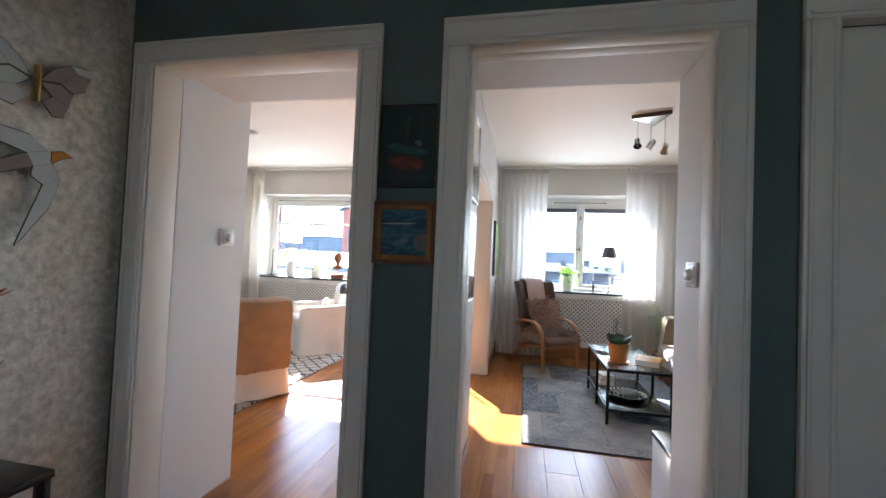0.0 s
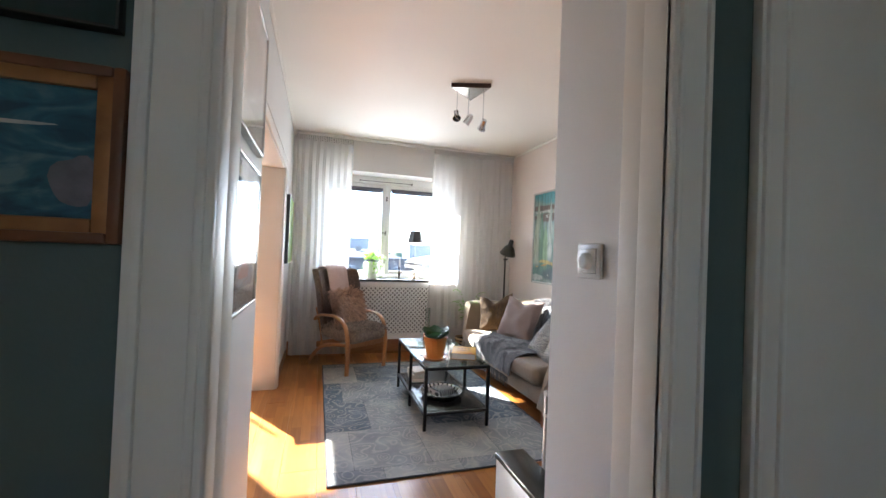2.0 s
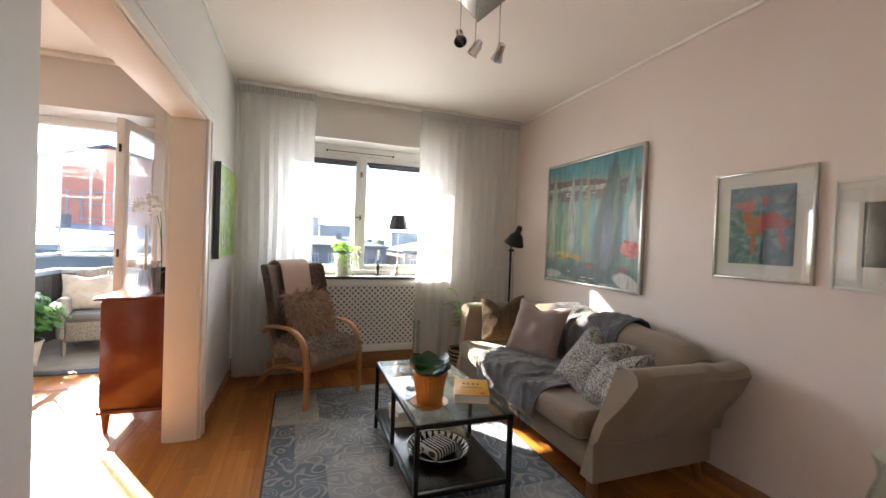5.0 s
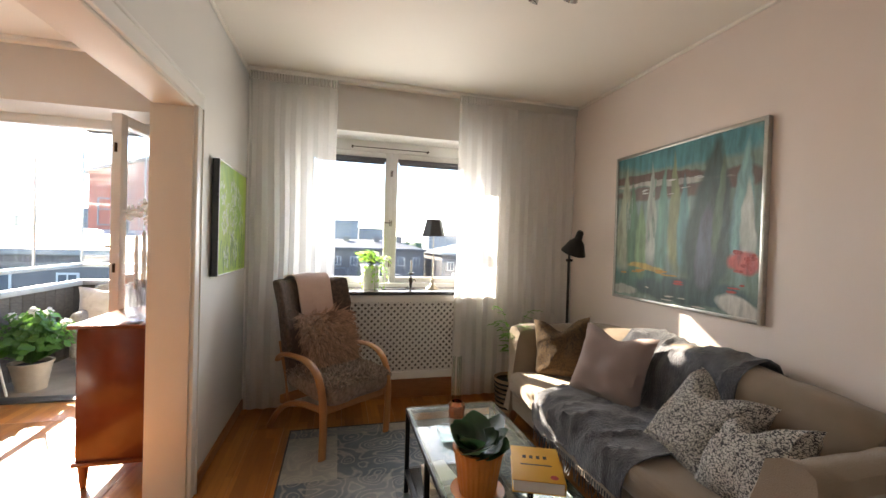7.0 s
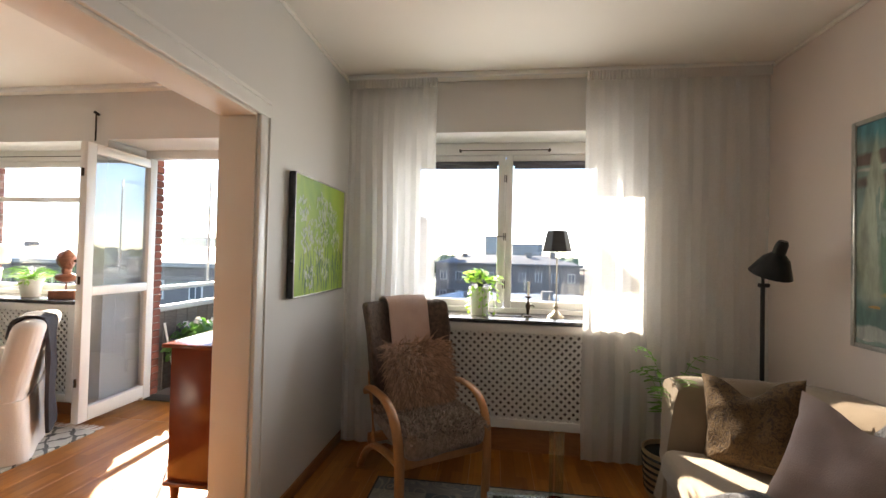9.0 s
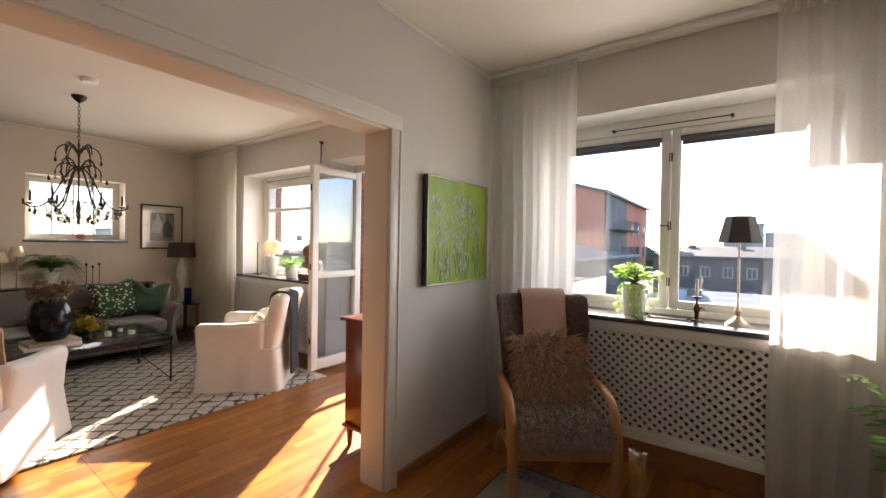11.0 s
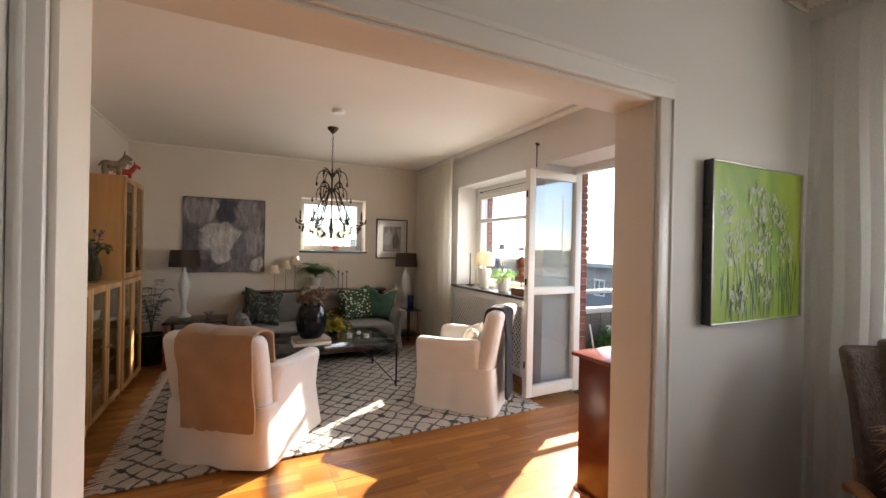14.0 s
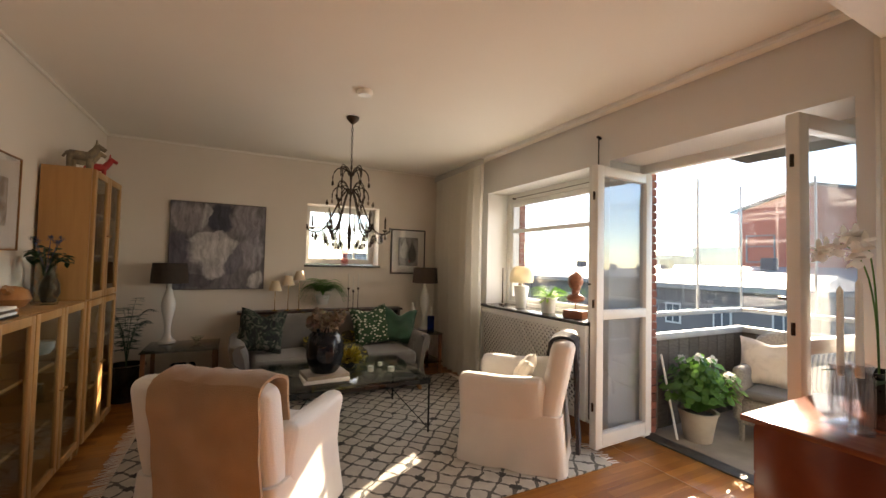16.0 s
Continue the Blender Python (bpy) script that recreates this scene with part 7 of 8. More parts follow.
for a, b in (((0.105, 0.475), (0.07, 0.625)),):
    lathe(bm, [(a[0], a[1]), (b[0], b[1]), (b[0] - 0.003, b[1]), (a[0] - 0.003, a[1])], seg=6)
part("shade", bm, "shade_black", th, "black tapered shade")


def baluster_lamp(at, label):
    th = bag("table_lamp", at, 0, label, "lamp", "white baluster lamps")
    bm = B()
    lathe(bm, [(0.075, 0), (0.075, 0.02), (0.045, 0.04), (0.03, 0.08), (0.026, 0.16), (0.04, 0.24), (0.062, 0.34), (0.06, 0.42), (0.03, 0.52), (0.02, 0.56), (0.024, 0.6), (0.01, 0.61), (0.01, 0.7)], seg=24)
    part("base", bm, "white_ceramic", th, "turned white base")
    bm = B()
    lathe(bm, [(0.165, 0.6), (0.15, 0.8), (0.147, 0.8), (0.162, 0.6)], seg=32)
    part("shade", bm, "shade_brown", th, "dark brown drum shade")


baluster_lamp((-4.68, 2.58, 0.512), "white turned table lamp with a dark shade, on a side table")
baluster_lamp((-4.58, 5.37, 0.512), "white turned table lamp with a dark shade, near the curtain")

th = bag("floor_lamp", (2.55, 5.36, 0), 0, "black metal reading lamp with a tilted shade", "lamp")
bm = B()
lathe(bm, [(0.13, 0), (0.13, 0.012), (0.02, 0.022), (0.011, 0.04), (0.011, 1.22)], seg=24)
part("stand", bm, "black_metal", th)
bm = B()
tube(bm, [(0, 0, 1.2), (0.0, 0.0, 1.3), (0.0, -0.07, 1.4)], 0.008)
tube(bm, [(-0.02, 0.0, 1.22), (0.03, 0.0, 1.22)], 0.012)
part("arm", bm, "black_metal", th)
bm = B()
lathe(bm, [(0.02, 0.13), (0.028, 0.11), (0.03, 0.06), (0.06, 0.03), (0.1, -0.06), (0.097, -0.06), (0.055, 0.02), (0.0, 0.05)], (0, 0, 0), 24, pose(0.0, -0.09, 1.34, 24, 0, 12))
part("shade", bm, "black_metal", th, "black bell-shaped shade")

th = bag("ceiling_lamp", (1.44, 3.82, CEIL), 0, "triangular ceiling lamp with three hanging chrome spots", "lamp")
bm = B()
R = 0.18
tri_pts = [(R * math.cos(radians(a)), R * math.sin(radians(a))) for a in (70, 190, 310)]
for z0, z1, k in ((-0.035, -0.001, 1.0),):
    lo = [bm.verts.new((x * k, y * k, z0)) for x, y in tri_pts]
    hi = [bm.verts.new((x * k, y * k, z1)) for x, y in tri_pts]
    bm.faces.new(lo[::-1]), bm.faces.new(hi)
    for i in range(3):
        bm.faces.new((lo[i], lo[(i + 1) % 3], hi[(i + 1) % 3], hi[i]))
part("plate", bm, "dark_wood", th, "dark triangular ceiling plate")
bm = B()
lo = [bm.verts.new((x * 0.97, y * 0.97, -0.0365)) for x, y in tri_pts]
mid = bm.verts.new((0, 0, -0.045))
for i in range(3):
    bm.faces.new((lo[i], lo[(i + 1) % 3], mid))
bm.faces.new(lo)
part("underside", bm, "chrome", th, "brushed steel underside")
for (x, y), dz, tx, ty in zip([(0.02, 0.1), (-0.12, -0.02), (0.08, -0.08)], (-0.23, -0.25, -0.32), (35, -25, 40), (10, 25, -32)):
    bm = B()
    tube(bm, [(x, y, -0.03), (x, y, dz + 0.05)], 0.004, 6)
    rod = part("rod", bm, "chrome", th)
    bm = B()
    mm = pose(x, y, dz, tx, ty, 30)
    lathe(bm, [(0.012, 0.055), (0.02, 0.05), (0.022, 0.0), (0.034, -0.035), (0.03, -0.035), (0.016, 0.01), (0, 0.012)], (0, 0, 0), 14, mm)
    box(bm, (-0.036, -0.003, -0.03), (0.036, 0.003, 0.035), 0.002, 1, mm)
    part("spotlight", bm, "chrome", th, "chrome spot head")

# ---- chandelier ----
ch = bag("chandelier", (-3.18, 4.02, CEIL), 0, "dark bronze chandelier with curled arms and glass drops", "lamp")
bm = B()
lathe(bm, [(0.055, 0), (0.05, -0.02), (0.02, -0.05), (0.008, -0.06), (0.0, -0.06)], seg=16)
part("canopy", bm, "bronze", ch)
bm = B()
for i in range(13):
    z = -0.065 - i * 0.032
    a = math.pi / 2 * (i % 2)
    tube(bm, [(0.009 * math.cos(a) * math.cos(t), 0.009 * math.sin(a) * math.cos(t), z - 0.014 + 0.019 * math.sin(t)) for t in [k * 2 * math.pi / 8 for k in range(9)]], 0.0028, 5)
part("chain", bm, "bronze", ch)
bm = B()
lathe(bm, [(0.006, -0.46), (0.014, -0.5), (0.008, -0.54), (0.006, -0.9), (0.016, -0.96), (0.02, -1.0), (0.006, -1.06), (0, -1.08)], seg=10)
part("stem", bm, "bronze", ch)


def drop(parent, p, s=1.0):
    bm = B()
    lathe(bm, [(0.0, 0.0), (0.003 * s, -0.006 * s), (0.011 * s, -0.03 * s), (0.008 * s, -0.042 * s), (0.0, -0.05 * s)], p, 6)
    return part("glass_drop", bm, "crystal", parent)


def pendant(parent, p, s):
    bm = B()
    lathe(bm, [(0.0, 0.0), (0.003 * s, -0.008 * s), (0.013 * s, -0.035 * s), (0.009 * s, -0.048 * s), (0.0, -0.056 * s)], p, 6)
    return part("bronze_drop", bm, "bronze", parent)


M["crystal"] = glass("cut_crystal", (0.85, 0.82, 0.78), 0.02, 0.7)
for k in range(6):
    a = k * math.pi / 3 + 0.3
    c, s = math.cos(a), math.sin(a)

    def rad(r, z):
        return (r * c, r * s, z)

    for tier, pts in (("crown_arm", bez(rad(0.01, -0.5), rad(0.06, -0.4), rad(0.15, -0.44), rad(0.15, -0.54), 9)),
                      ("upper_arm", bez(rad(0.01, -0.66), rad(0.06, -0.56), rad(0.16, -0.6), rad(0.15, -0.7), 9)),
                      ("main_arm", bez(rad(0.015, -0.62), rad(0.1, -0.68), rad(0.13, -0.86), rad(0.2, -0.95), 12) + bez(rad(0.2, -0.95), rad(0.26, -1.03), rad(0.36, -0.98), rad(0.34, -0.93), 8)[1:])):
        bm = B()
        tube(bm, pts, 0.0075 if tier == "main_arm" else 0.0055, 6)
        arm = part(tier, bm, "bronze", ch)
        drop(arm, pts[-1])
        if tier == "main_arm":
            for q in (pts[10], pts[14]):
                drop(arm, q, 1.1)
    bm = B()
    lathe(bm, [(0.004, 0), (0.022, 0.012), (0.024, 0.02), (0.008, 0.022)], rad(0.3, -0.975), 10)
    part("drip_pan", bm, "bronze", ch)
    bm = B()
    lathe(bm, [(0.008, 0.02), (0.008, 0.1), (0.002, 0.115), (0, 0.125)], rad(0.3, -0.965), 8)
    part("candle_tube", bm, "bronze", ch)
    a2 = a + math.pi / 6
    for r_, z_, s_ in ((0.16, -1.0, 1.3), (0.24, -0.98, 1.0), (0.09, -1.03, 1.2), (0.3, -1.02, 1.1), (0.2, -1.05, 1.2)):
        drop(ch, (r_ * math.cos(a2), r_ * math.sin(a2), z_), s_)
    for r_, z_, s_ in ((0.15, -0.55, 0.9), (0.19, -0.71, 1.0), (0.27, -0.99, 1.0), (0.13, -1.06, 0.9)):
        pendant(ch, (r_ * math.cos(a), r_ * math.sin(a), z_), s_)
    for r_, z_, s_ in ((0.13, -0.66, 0.8), (0.33, -1.0, 0.9), (0.1, -1.08, 0.9), (0.22, -1.04, 0.8)):
        pendant(ch, (r_ * math.cos(a2), r_ * math.sin(a2), z_), s_)
    for r_, z_, b_ in ((0.22, -1.0, 0.0), (0.22, -1.0, 0.5), (0.28, -1.0, 0.25), (0.12, -1.06, 0.0), (0.12, -1.06, 0.5), (0.15, -0.9, 0.25), (0.17, -0.78, 0.0)):
        drop(ch, (r_ * math.cos(a + b_), r_ * math.sin(a + b_), z_), 1.5)
    for r1, z1, r2, z2 in ((0.02, -0.62, 0.13, -0.66), (0.02, -0.5, 0.1, -0.5)):
        bm = B()
        tube(bm, bez((r1 * math.cos(a2), r1 * math.sin(a2), z1), (r1 * 3 * math.cos(a2), r1 * 3 * math.sin(a2), z1 + 0.1), (r2 * math.cos(a2), r2 * math.sin(a2), z2 + 0.12), (r2 * math.cos(a2), r2 * math.sin(a2), z2), 8), 0.0045, 5)
        part("scroll_arm", bm, "bronze", ch)
    bm = B()
    tube(bm, bez(rad(0.3, -0.97), (0.3 * math.cos(a2), 0.3 * math.sin(a2), -1.03), (0.3 * math.cos(a2), 0.3 * math.sin(a2), -1.03), (0.3 * math.cos(a + math.pi / 3), 0.3 * math.sin(a + math.pi / 3), -0.97), 8), 0.003, 5)
    part("bead_chain", bm, "crystal", ch)
th = bag("smoke_detector", (-2.6, 3.96, CEIL), 0, "round white smoke detector on the ceiling", "detector")
bm = B()
lathe(bm, [(0.055, 0), (0.055, -0.02), (0.045, -0.036), (0, -0.038)], seg=24)
part("cover", bm, "trim", th)

# ---- small things: window sills ----
M["wax"] = shader("white_wax", (0.75, 0.72, 0.66), (0.7, 0.67, 0.6), 10, 0.5)
M["wood_red"] = shader("carved_red_wood", (0.24, 0.085, 0.045), (0.15, 0.05, 0.028), 10, 0.4, stretch=(2, 2, 8), bump=0.2)
M["blue_glass"] = glass("cobalt_glass", (0.06, 0.16, 0.6), 0.02)
th = bag("candlestick", (1.33, 5.92, 0.916), 0, "small dark bird-shaped candlestick with a white candle", "candlestick")
bm = B()
lathe(bm, [(0.03, 0), (0.028, 0.008), (0.01, 0.014), (0.012, 0.05), (0.02, 0.075), (0.012, 0.1), (0.006, 0.11), (0.006, 0.13), (0.024, 0.14), (0.026, 0.148), (0.012, 0.15)], seg=14)
tube(bm, [(0.0, 0, 0.07), (0.03, 0, 0.085), (0.045, 0, 0.07)], 0.008, 6, 0.4)
part("stand", bm, "bronze", th)
bm = B()
lathe(bm, [(0.009, 0.148), (0.009, 0.25), (0.003, 0.253), (0, 0.258)], seg=10)
part("candle", bm, "wax", th)
th = bag("tray", (1.18, 5.9, 0.916), 0, "narrow dark metal tray on the window sill", "tray")
bm = B()
box(bm, (-0.1, -0.03, 0.0), (0.1, 0.03, 0.006), 0.002)
for s in (-1, 1):
    tube(bm, bez((s * 0.1, -0.02, 0.004), (s * 0.13, -0.02, 0.03), (s * 0.13, 0.02, 0.03), (s * 0.1, 0.02, 0.004), 6), 0.003, 5)
part("plate", bm, "black_metal", th)
th = bag("table_lamp", (-3.28, 5.92, 0.916), 0, "white vase lamp with a round cream paper shade, on the sill", "lamp")
bm = B()
lathe(bm, [(0.05, 0), (0.055, 0.02), (0.08, 0.22), (0.075, 0.235), (0.02, 0.24), (0.012, 0.27)], seg=24)
part("base", bm, "white_ceramic", th)
bm = B()
lathe(bm, [(0.118, 0.27), (0.128, 0.3), (0.125, 0.36), (0.095, 0.42), (0.06, 0.445), (0.055, 0.445), (0.09, 0.415), (0.12, 0.36)], seg=24)
part("shade", bm, "shade_cream", th, "cream paper shade")
th = bag("sculpture", (-2.44, 5.86, 0.916), 20, "carved red-brown wooden head on a dark block", "sculpture")
bm = B()
box(bm, (-0.09, -0.06, 0.0), (0.09, 0.06, 0.07), 0.004)
tube(bm, [(0, 0, 0.07), (0, 0, 0.16)], 0.006, 6)
ico = bmesh.ops.create_icosphere(bm, subdivisions=3, radius=1.0)["verts"]
for v in ico:
    p = v.co.copy()
    v.co = Vector((p.x * 0.065 + 0.012 * max(0, p.z), p.y * 0.055, p.z * 0.085 + 0.32)) + Vector(noise.noise_vector(p * 2.2)) * 0.02
ico = bmesh.ops.create_icosphere(bm, subdivisions=2, radius=1.0)["verts"]
for v in ico:
    p = v.co.copy()
    v.co = Vector((p.x * 0.035, p.y * 0.035, p.z * 0.06 + 0.23))
ico = bmesh.ops.create_icosphere(bm, subdivisions=2, radius=1.0)["verts"]
for v in ico:
    p = v.co.copy()
    v.co = Vector((p.x * 0.085, p.y * 0.05, p.z * 0.04 + 0.175))
part("carving", bm, "wood_red", th)
th = bag("figurine", (-3.6, 5.9, 0.916), 0, "slender black standing figure on the sill", "figurine")
bm = B()
box(bm, (-0.04, -0.025, 0), (0.04, 0.025, 0.014), 0.003)
tube(bm, [(0, 0, 0.01), (0.004, 0, 0.15), (0, 0, 0.28), (0.003, 0, 0.42)], 0.009, 8, 0.7)
part("body", bm, "bronze", th)
th = bag("pink_vase", (-5.04, 4.42, 1.322), 0, "pink glass vase on the small window's sill", "vase")
bm = B()
lathe(bm, [(0.035, 0), (0.05, 0.05), (0.03, 0.12), (0.06, 0.2), (0.055, 0.2), (0.025, 0.12), (0.04, 0.05), (0, 0.01)], seg=16, ripple=0.06, lobes=5)
part("vessel", bm, glass("pink_glass", (0.95, 0.74, 0.73), 0.05), th)

# ---- on the coffee table ----
M["book_yellow"] = shader("yellow_book_cover", (0.62, 0.33, 0.03), (0.56, 0.29, 0.025), 10, 0.5)
th = bag("book", (1.45, 3.77, 0.4595), -22, "thick yellow book with red lettering bars, on the coffee table", "book")
bm = B()
box(bm, (-0.088, -0.118, 0.003), (0.086, 0.118, 0.042))
part("page_block", bm, "paper", th)
for z in (0.0, 0.042):
    bm = B()
    box(bm, (-0.092, -0.122, z), (0.09, 0.122, z + 0.003), 0.001)
    part("cover", bm, "book_yellow", th)
bm = B()
box(bm, (0.086, -0.122, 0.003), (0.092, 0.122, 0.042), 0.001)
part("spine", bm, "book_yellow", th)
for i in range(4):
    bm = B()
    box(bm, (-0.05 + i * 0.026, 0.03, 0.0451), (-0.036 + i * 0.026, 0.052, 0.0456))
    part("letter_bar", bm, P["dark"], th)
bm = B()
box(bm, (-0.06, -0.018, 0.0451), (0.055, -0.01, 0.0456))
part("letter_bar", bm, P["dark"], th)
bm = B()
lathe(bm, [(0.014, 0), (0.014, 0.0006), (0, 0.0006)], (0.055, -0.09, 0.0451), 14)
part("badge", bm, P["red"], th, "small red badge")
th = bag("candle_holder", (1.3, 4.33, 0.4595), 0, "copper holder with tall thin glass tubes", "candle holder")
bm = B()
lathe(bm, [(0.04, 0), (0.042, 0.06), (0.03, 0.075), (0.03, 0.07), (0.036, 0.055), (0, 0.01)], seg=20)
part("cup", bm, "copper", th)
for dx, dy in ((0.0, -0.008), (0.017, 0.009), (-0.017, 0.009)):
    bm = B()
    lathe(bm, [(0.007, 0.03), (0.0075, 0.3), (0.0062, 0.3), (0.0058, 0.03)], (dx, dy, 0), 12)
    part("glass_tube", bm, "clear", th)
th = bag("tealight_bowl", (1.19, 4.1, 0.4595), 0, "low clear glass bowl on the coffee table", "bowl")
bm = B()
lathe(bm, [(0.03, 0), (0.05, 0.04), (0.052, 0.05), (0.047, 0.05), (0.027, 0.008), (0, 0.006)], seg=20)
part("vessel", bm, "clear", th)
M["stripe_bw"] = pattern("black_white_weave", [(0.42, (0.45, 0.42, 0.4)), (0.52, (0.02, 0.02, 0.022))], 16, 0, 1.5, 0.9, (1, 1, 0.3), "wave")
th = bag("tray_bowl", (1.29, 3.82, 0.139), 0, "round black tray with a zigzag rim, on the lower shelf", "bowl")
bm = B()
lathe(bm, [(0.13, 0), (0.17, 0.035), (0.175, 0.05), (0.165, 0.05), (0.125, 0.008), (0, 0.008)], seg=28)
part("vessel", bm, "black", th, "black lacquered tray")
bm = B()
for i in range(26):
    a0, a1 = 2 * math.pi * i / 26, 2 * math.pi * (i + 0.8) / 26
    am = (a0 + a1) / 2
    bm.faces.new([bm.verts.new((r * math.cos(a), r * math.sin(a), z)) for r, a, z in ((0.162, a0, 0.0475), (0.132, am, 0.0165), (0.162, a1, 0.0475))])
part("zigzag_band", bm, "paper", th, "white zigzag round the rim", smooth=False)
th = bag("napkin_stack", (1.29, 3.82, 0.153), 25, "stack of striped black-and-white cloth napkins", "cloth")
bm = B()
soft(bm, (-0.085, -0.075, 0), (0.085, 0.075, 0.055), 0.02, 3, 0.01)
part("cloth", bm, "stripe_bw", th)
for i, (w, d, hh, mt) in enumerate(((0.14, 0.19, 0.03, "paper"), (0.13, 0.18, 0.035, "white_frame"), (0.12, 0.17, 0.025, "paper"))):
    th = bag("book", (1.2, 4.26, 0.139 + (0, 0.031, 0.067)[i]), 8 * i - 6, "pale book stacked on the table's lower shelf", "book", "stacked books")
    bm = B()
    box(bm, (-w / 2, -d / 2, 0), (w / 2, d / 2, hh), 0.003)
    part("volume", bm, mt, th)

# ---- cabinet and stand by the passage ----
st = bag("shoe_cabinet", (1.12, 2.1, 0), 0, "white cabinet with a black top beside the passage", "cabinet")
bm = B()
box(bm, (-0.06, -0.22, 0.0), (0.06, 0.22, 0.415), 0.004)
part("body", bm, "trim", st)
bm = B()
box(bm, (-0.065, -0.225, 0.416), (0.065, 0.225, 0.44), 0.004)
part("top", bm, "black", st, "black top")
rk = bag("side_table", (1.49, 2.07, 0), 0, "black-topped side table with a pale metal frame", "table")
for x in (-0.24, 0.24):
    for y in (-0.19, 0.19):
        bm = B()
        box(bm, (x - 0.008, y - 0.008, 0), (x + 0.008, y + 0.008, 0.7), 0.002)
        part("leg", bm, "silver", rk)
for z in (0.682, 0.595):
    for lo, hi in (((-0.25, -0.2), (0.25, -0.18)), ((-0.25, 0.18), (0.25, 0.2)), ((-0.25, -0.18), (-0.23, 0.18)), ((0.23, -0.18), (0.25, 0.18))):
        bm = B()
        box(bm, (lo[0], lo[1], z), (hi[0], hi[1], z + 0.016), 0.002)
        part("rail", bm, "silver", rk)
for z in (0.69, 0.6):
    bm = B()
    box(bm, (-0.229, -0.179, z), (0.229, 0.179, z + 0.01), 0.002)
    part("shelf", bm, "black", rk)
hd = bag("brass_handle_tray", (1.39, 2.14, 0.7005), -8, "black tray with a bent brass handle", "tray")
bm = B()
box(bm, (-0.115, -0.09, 0), (0.115, 0.09, 0.008), 0.003)
part("plate", bm, "black", hd)
bm = B()
tube(bm, [(-0.1, 0.0, 0.005), (-0.1, 0.0, 0.055), (-0.09, 0.0, 0.065), (0.09, 0.0, 0.065), (0.1, 0.0, 0.055), (0.1, 0.0, 0.005)], 0.0055, 8)
part("handle", bm, "brass", hd, "bent brass handle")
th = bag("hurricane_glass", (1.63, 2.2, 0.7005), 0, "clear hurricane glass on the black-topped side table", "vase")
bm = B()
lathe(bm, [(0.06, 0), (0.068, 0.008), (0.072, 0.05), (0.06, 0.11), (0.048, 0.155), (0.05, 0.175), (0.058, 0.195), (0.055, 0.195), (0.046, 0.172), (0.045, 0.155), (0.057, 0.11), (0.069, 0.05), (0, 0.012)], seg=28)
part("vessel", bm, "clear", th)

# ---- large room: side tables, console and what stands on them ----


M["smoked"] = glass("smoked_glass", (0.5, 0.47, 0.42), 0.0, 0.7)


def glass_side_table(at, w, d, label):
    th = bag("side_table", at, 0, label, "table", "glass side tables")
    for sx in (-1, 1):
        for sy in (-1, 1):
            bm = B()
            box(bm, (sx * (w / 2 - 0.03) - 0.018, sy * (d / 2 - 0.03) - 0.018, 0), (sx * (w / 2 - 0.03) + 0.018, sy * (d / 2 - 0.03) + 0.018, 0.495), 0.004)
            part("leg", bm, "brown_wood", th)
    for z, m_ in ((0.497, "smoked"), (0.16, "smoked")):
        bm = B()
        box(bm, (-w / 2, -d / 2, z), (w / 2, d / 2, z + 0.012), 0.003)
        part("tabletop" if z > 0.3 else "shelf", bm, m_, th, "tinted glass sheet")


glass_side_table((-4.5, 2.74, 0), 0.56, 0.62, "glass side table with wooden legs beside the cabinet")
glass_side_table((-4.46, 5.29, 0), 0.44, 0.38, "glass side table with wooden legs near the curtain")
cons = bag("console_table", (-4.77, 4.15, 0), 0, "narrow dark console behind the grey sofa", "table")
bm = B()
box(bm, (-0.11, -0.95, 0.765), (0.11, 0.95, 0.788), 0.004)
part("top", bm, "dark_wood", cons)
for y in (-0.9, 0.9):
    bm = B()
    box(bm, (-0.1, y - 0.02, 0), (0.1, y + 0.02, 0.764), 0.004)
    part("leg", bm, "dark_wood", cons)
M["bulb"] = shader("ivory_shade_cloth", (0.75, 0.62, 0.45), (0.7, 0.58, 0.42), 20, 0.8)
for y, hh in ((3.58, 0.26), (3.72, 0.32), (3.84, 0.38)):
    th = bag("candle_lamp", (-4.77, y, 0.788), 0, "slim candle lamp with a small ivory shade", "lamp", "candle lamps")
    bm = B()
    lathe(bm, [(0.035, 0), (0.03, 0.008), (0.005, 0.014), (0.004, hh)], seg=14)
    part("stand", bm, "brass", th)
    bm = B()
    lathe(bm, [(0.07, hh - 0.03), (0.038, hh + 0.08), (0.035, hh + 0.08), (0.067, hh - 0.03)], seg=18)
    part("shade", bm, "bulb", th, "small ivory shade")
for y, hh in ((4.42, 0.26), (4.48, 0.23), (4.54, 0.26)):
    th = bag("candlestick", (-4.77, y, 0.788), 0, "thin dark candlestick with a white candle", "candlestick", "candlesticks on the console")
    bm = B()
    lathe(bm, [(0.03, 0), (0.026, 0.006), (0.004, 0.01), (0.004, hh - 0.03), (0.015, hh - 0.02), (0.012, hh)], seg=12)
    part("stand", bm, "bronze", th)
    bm = B()
    lathe(bm, [(0.009, hh), (0.008, hh + 0.17), (0.002, hh + 0.175), (0, hh + 0.18)], seg=10)
    part("candle", bm, "wax", th)
th = bag("figurine", (-4.55, 5.2, 0.51), 0, "white plaster figurine on a dark foot", "figurine")
bm = B()
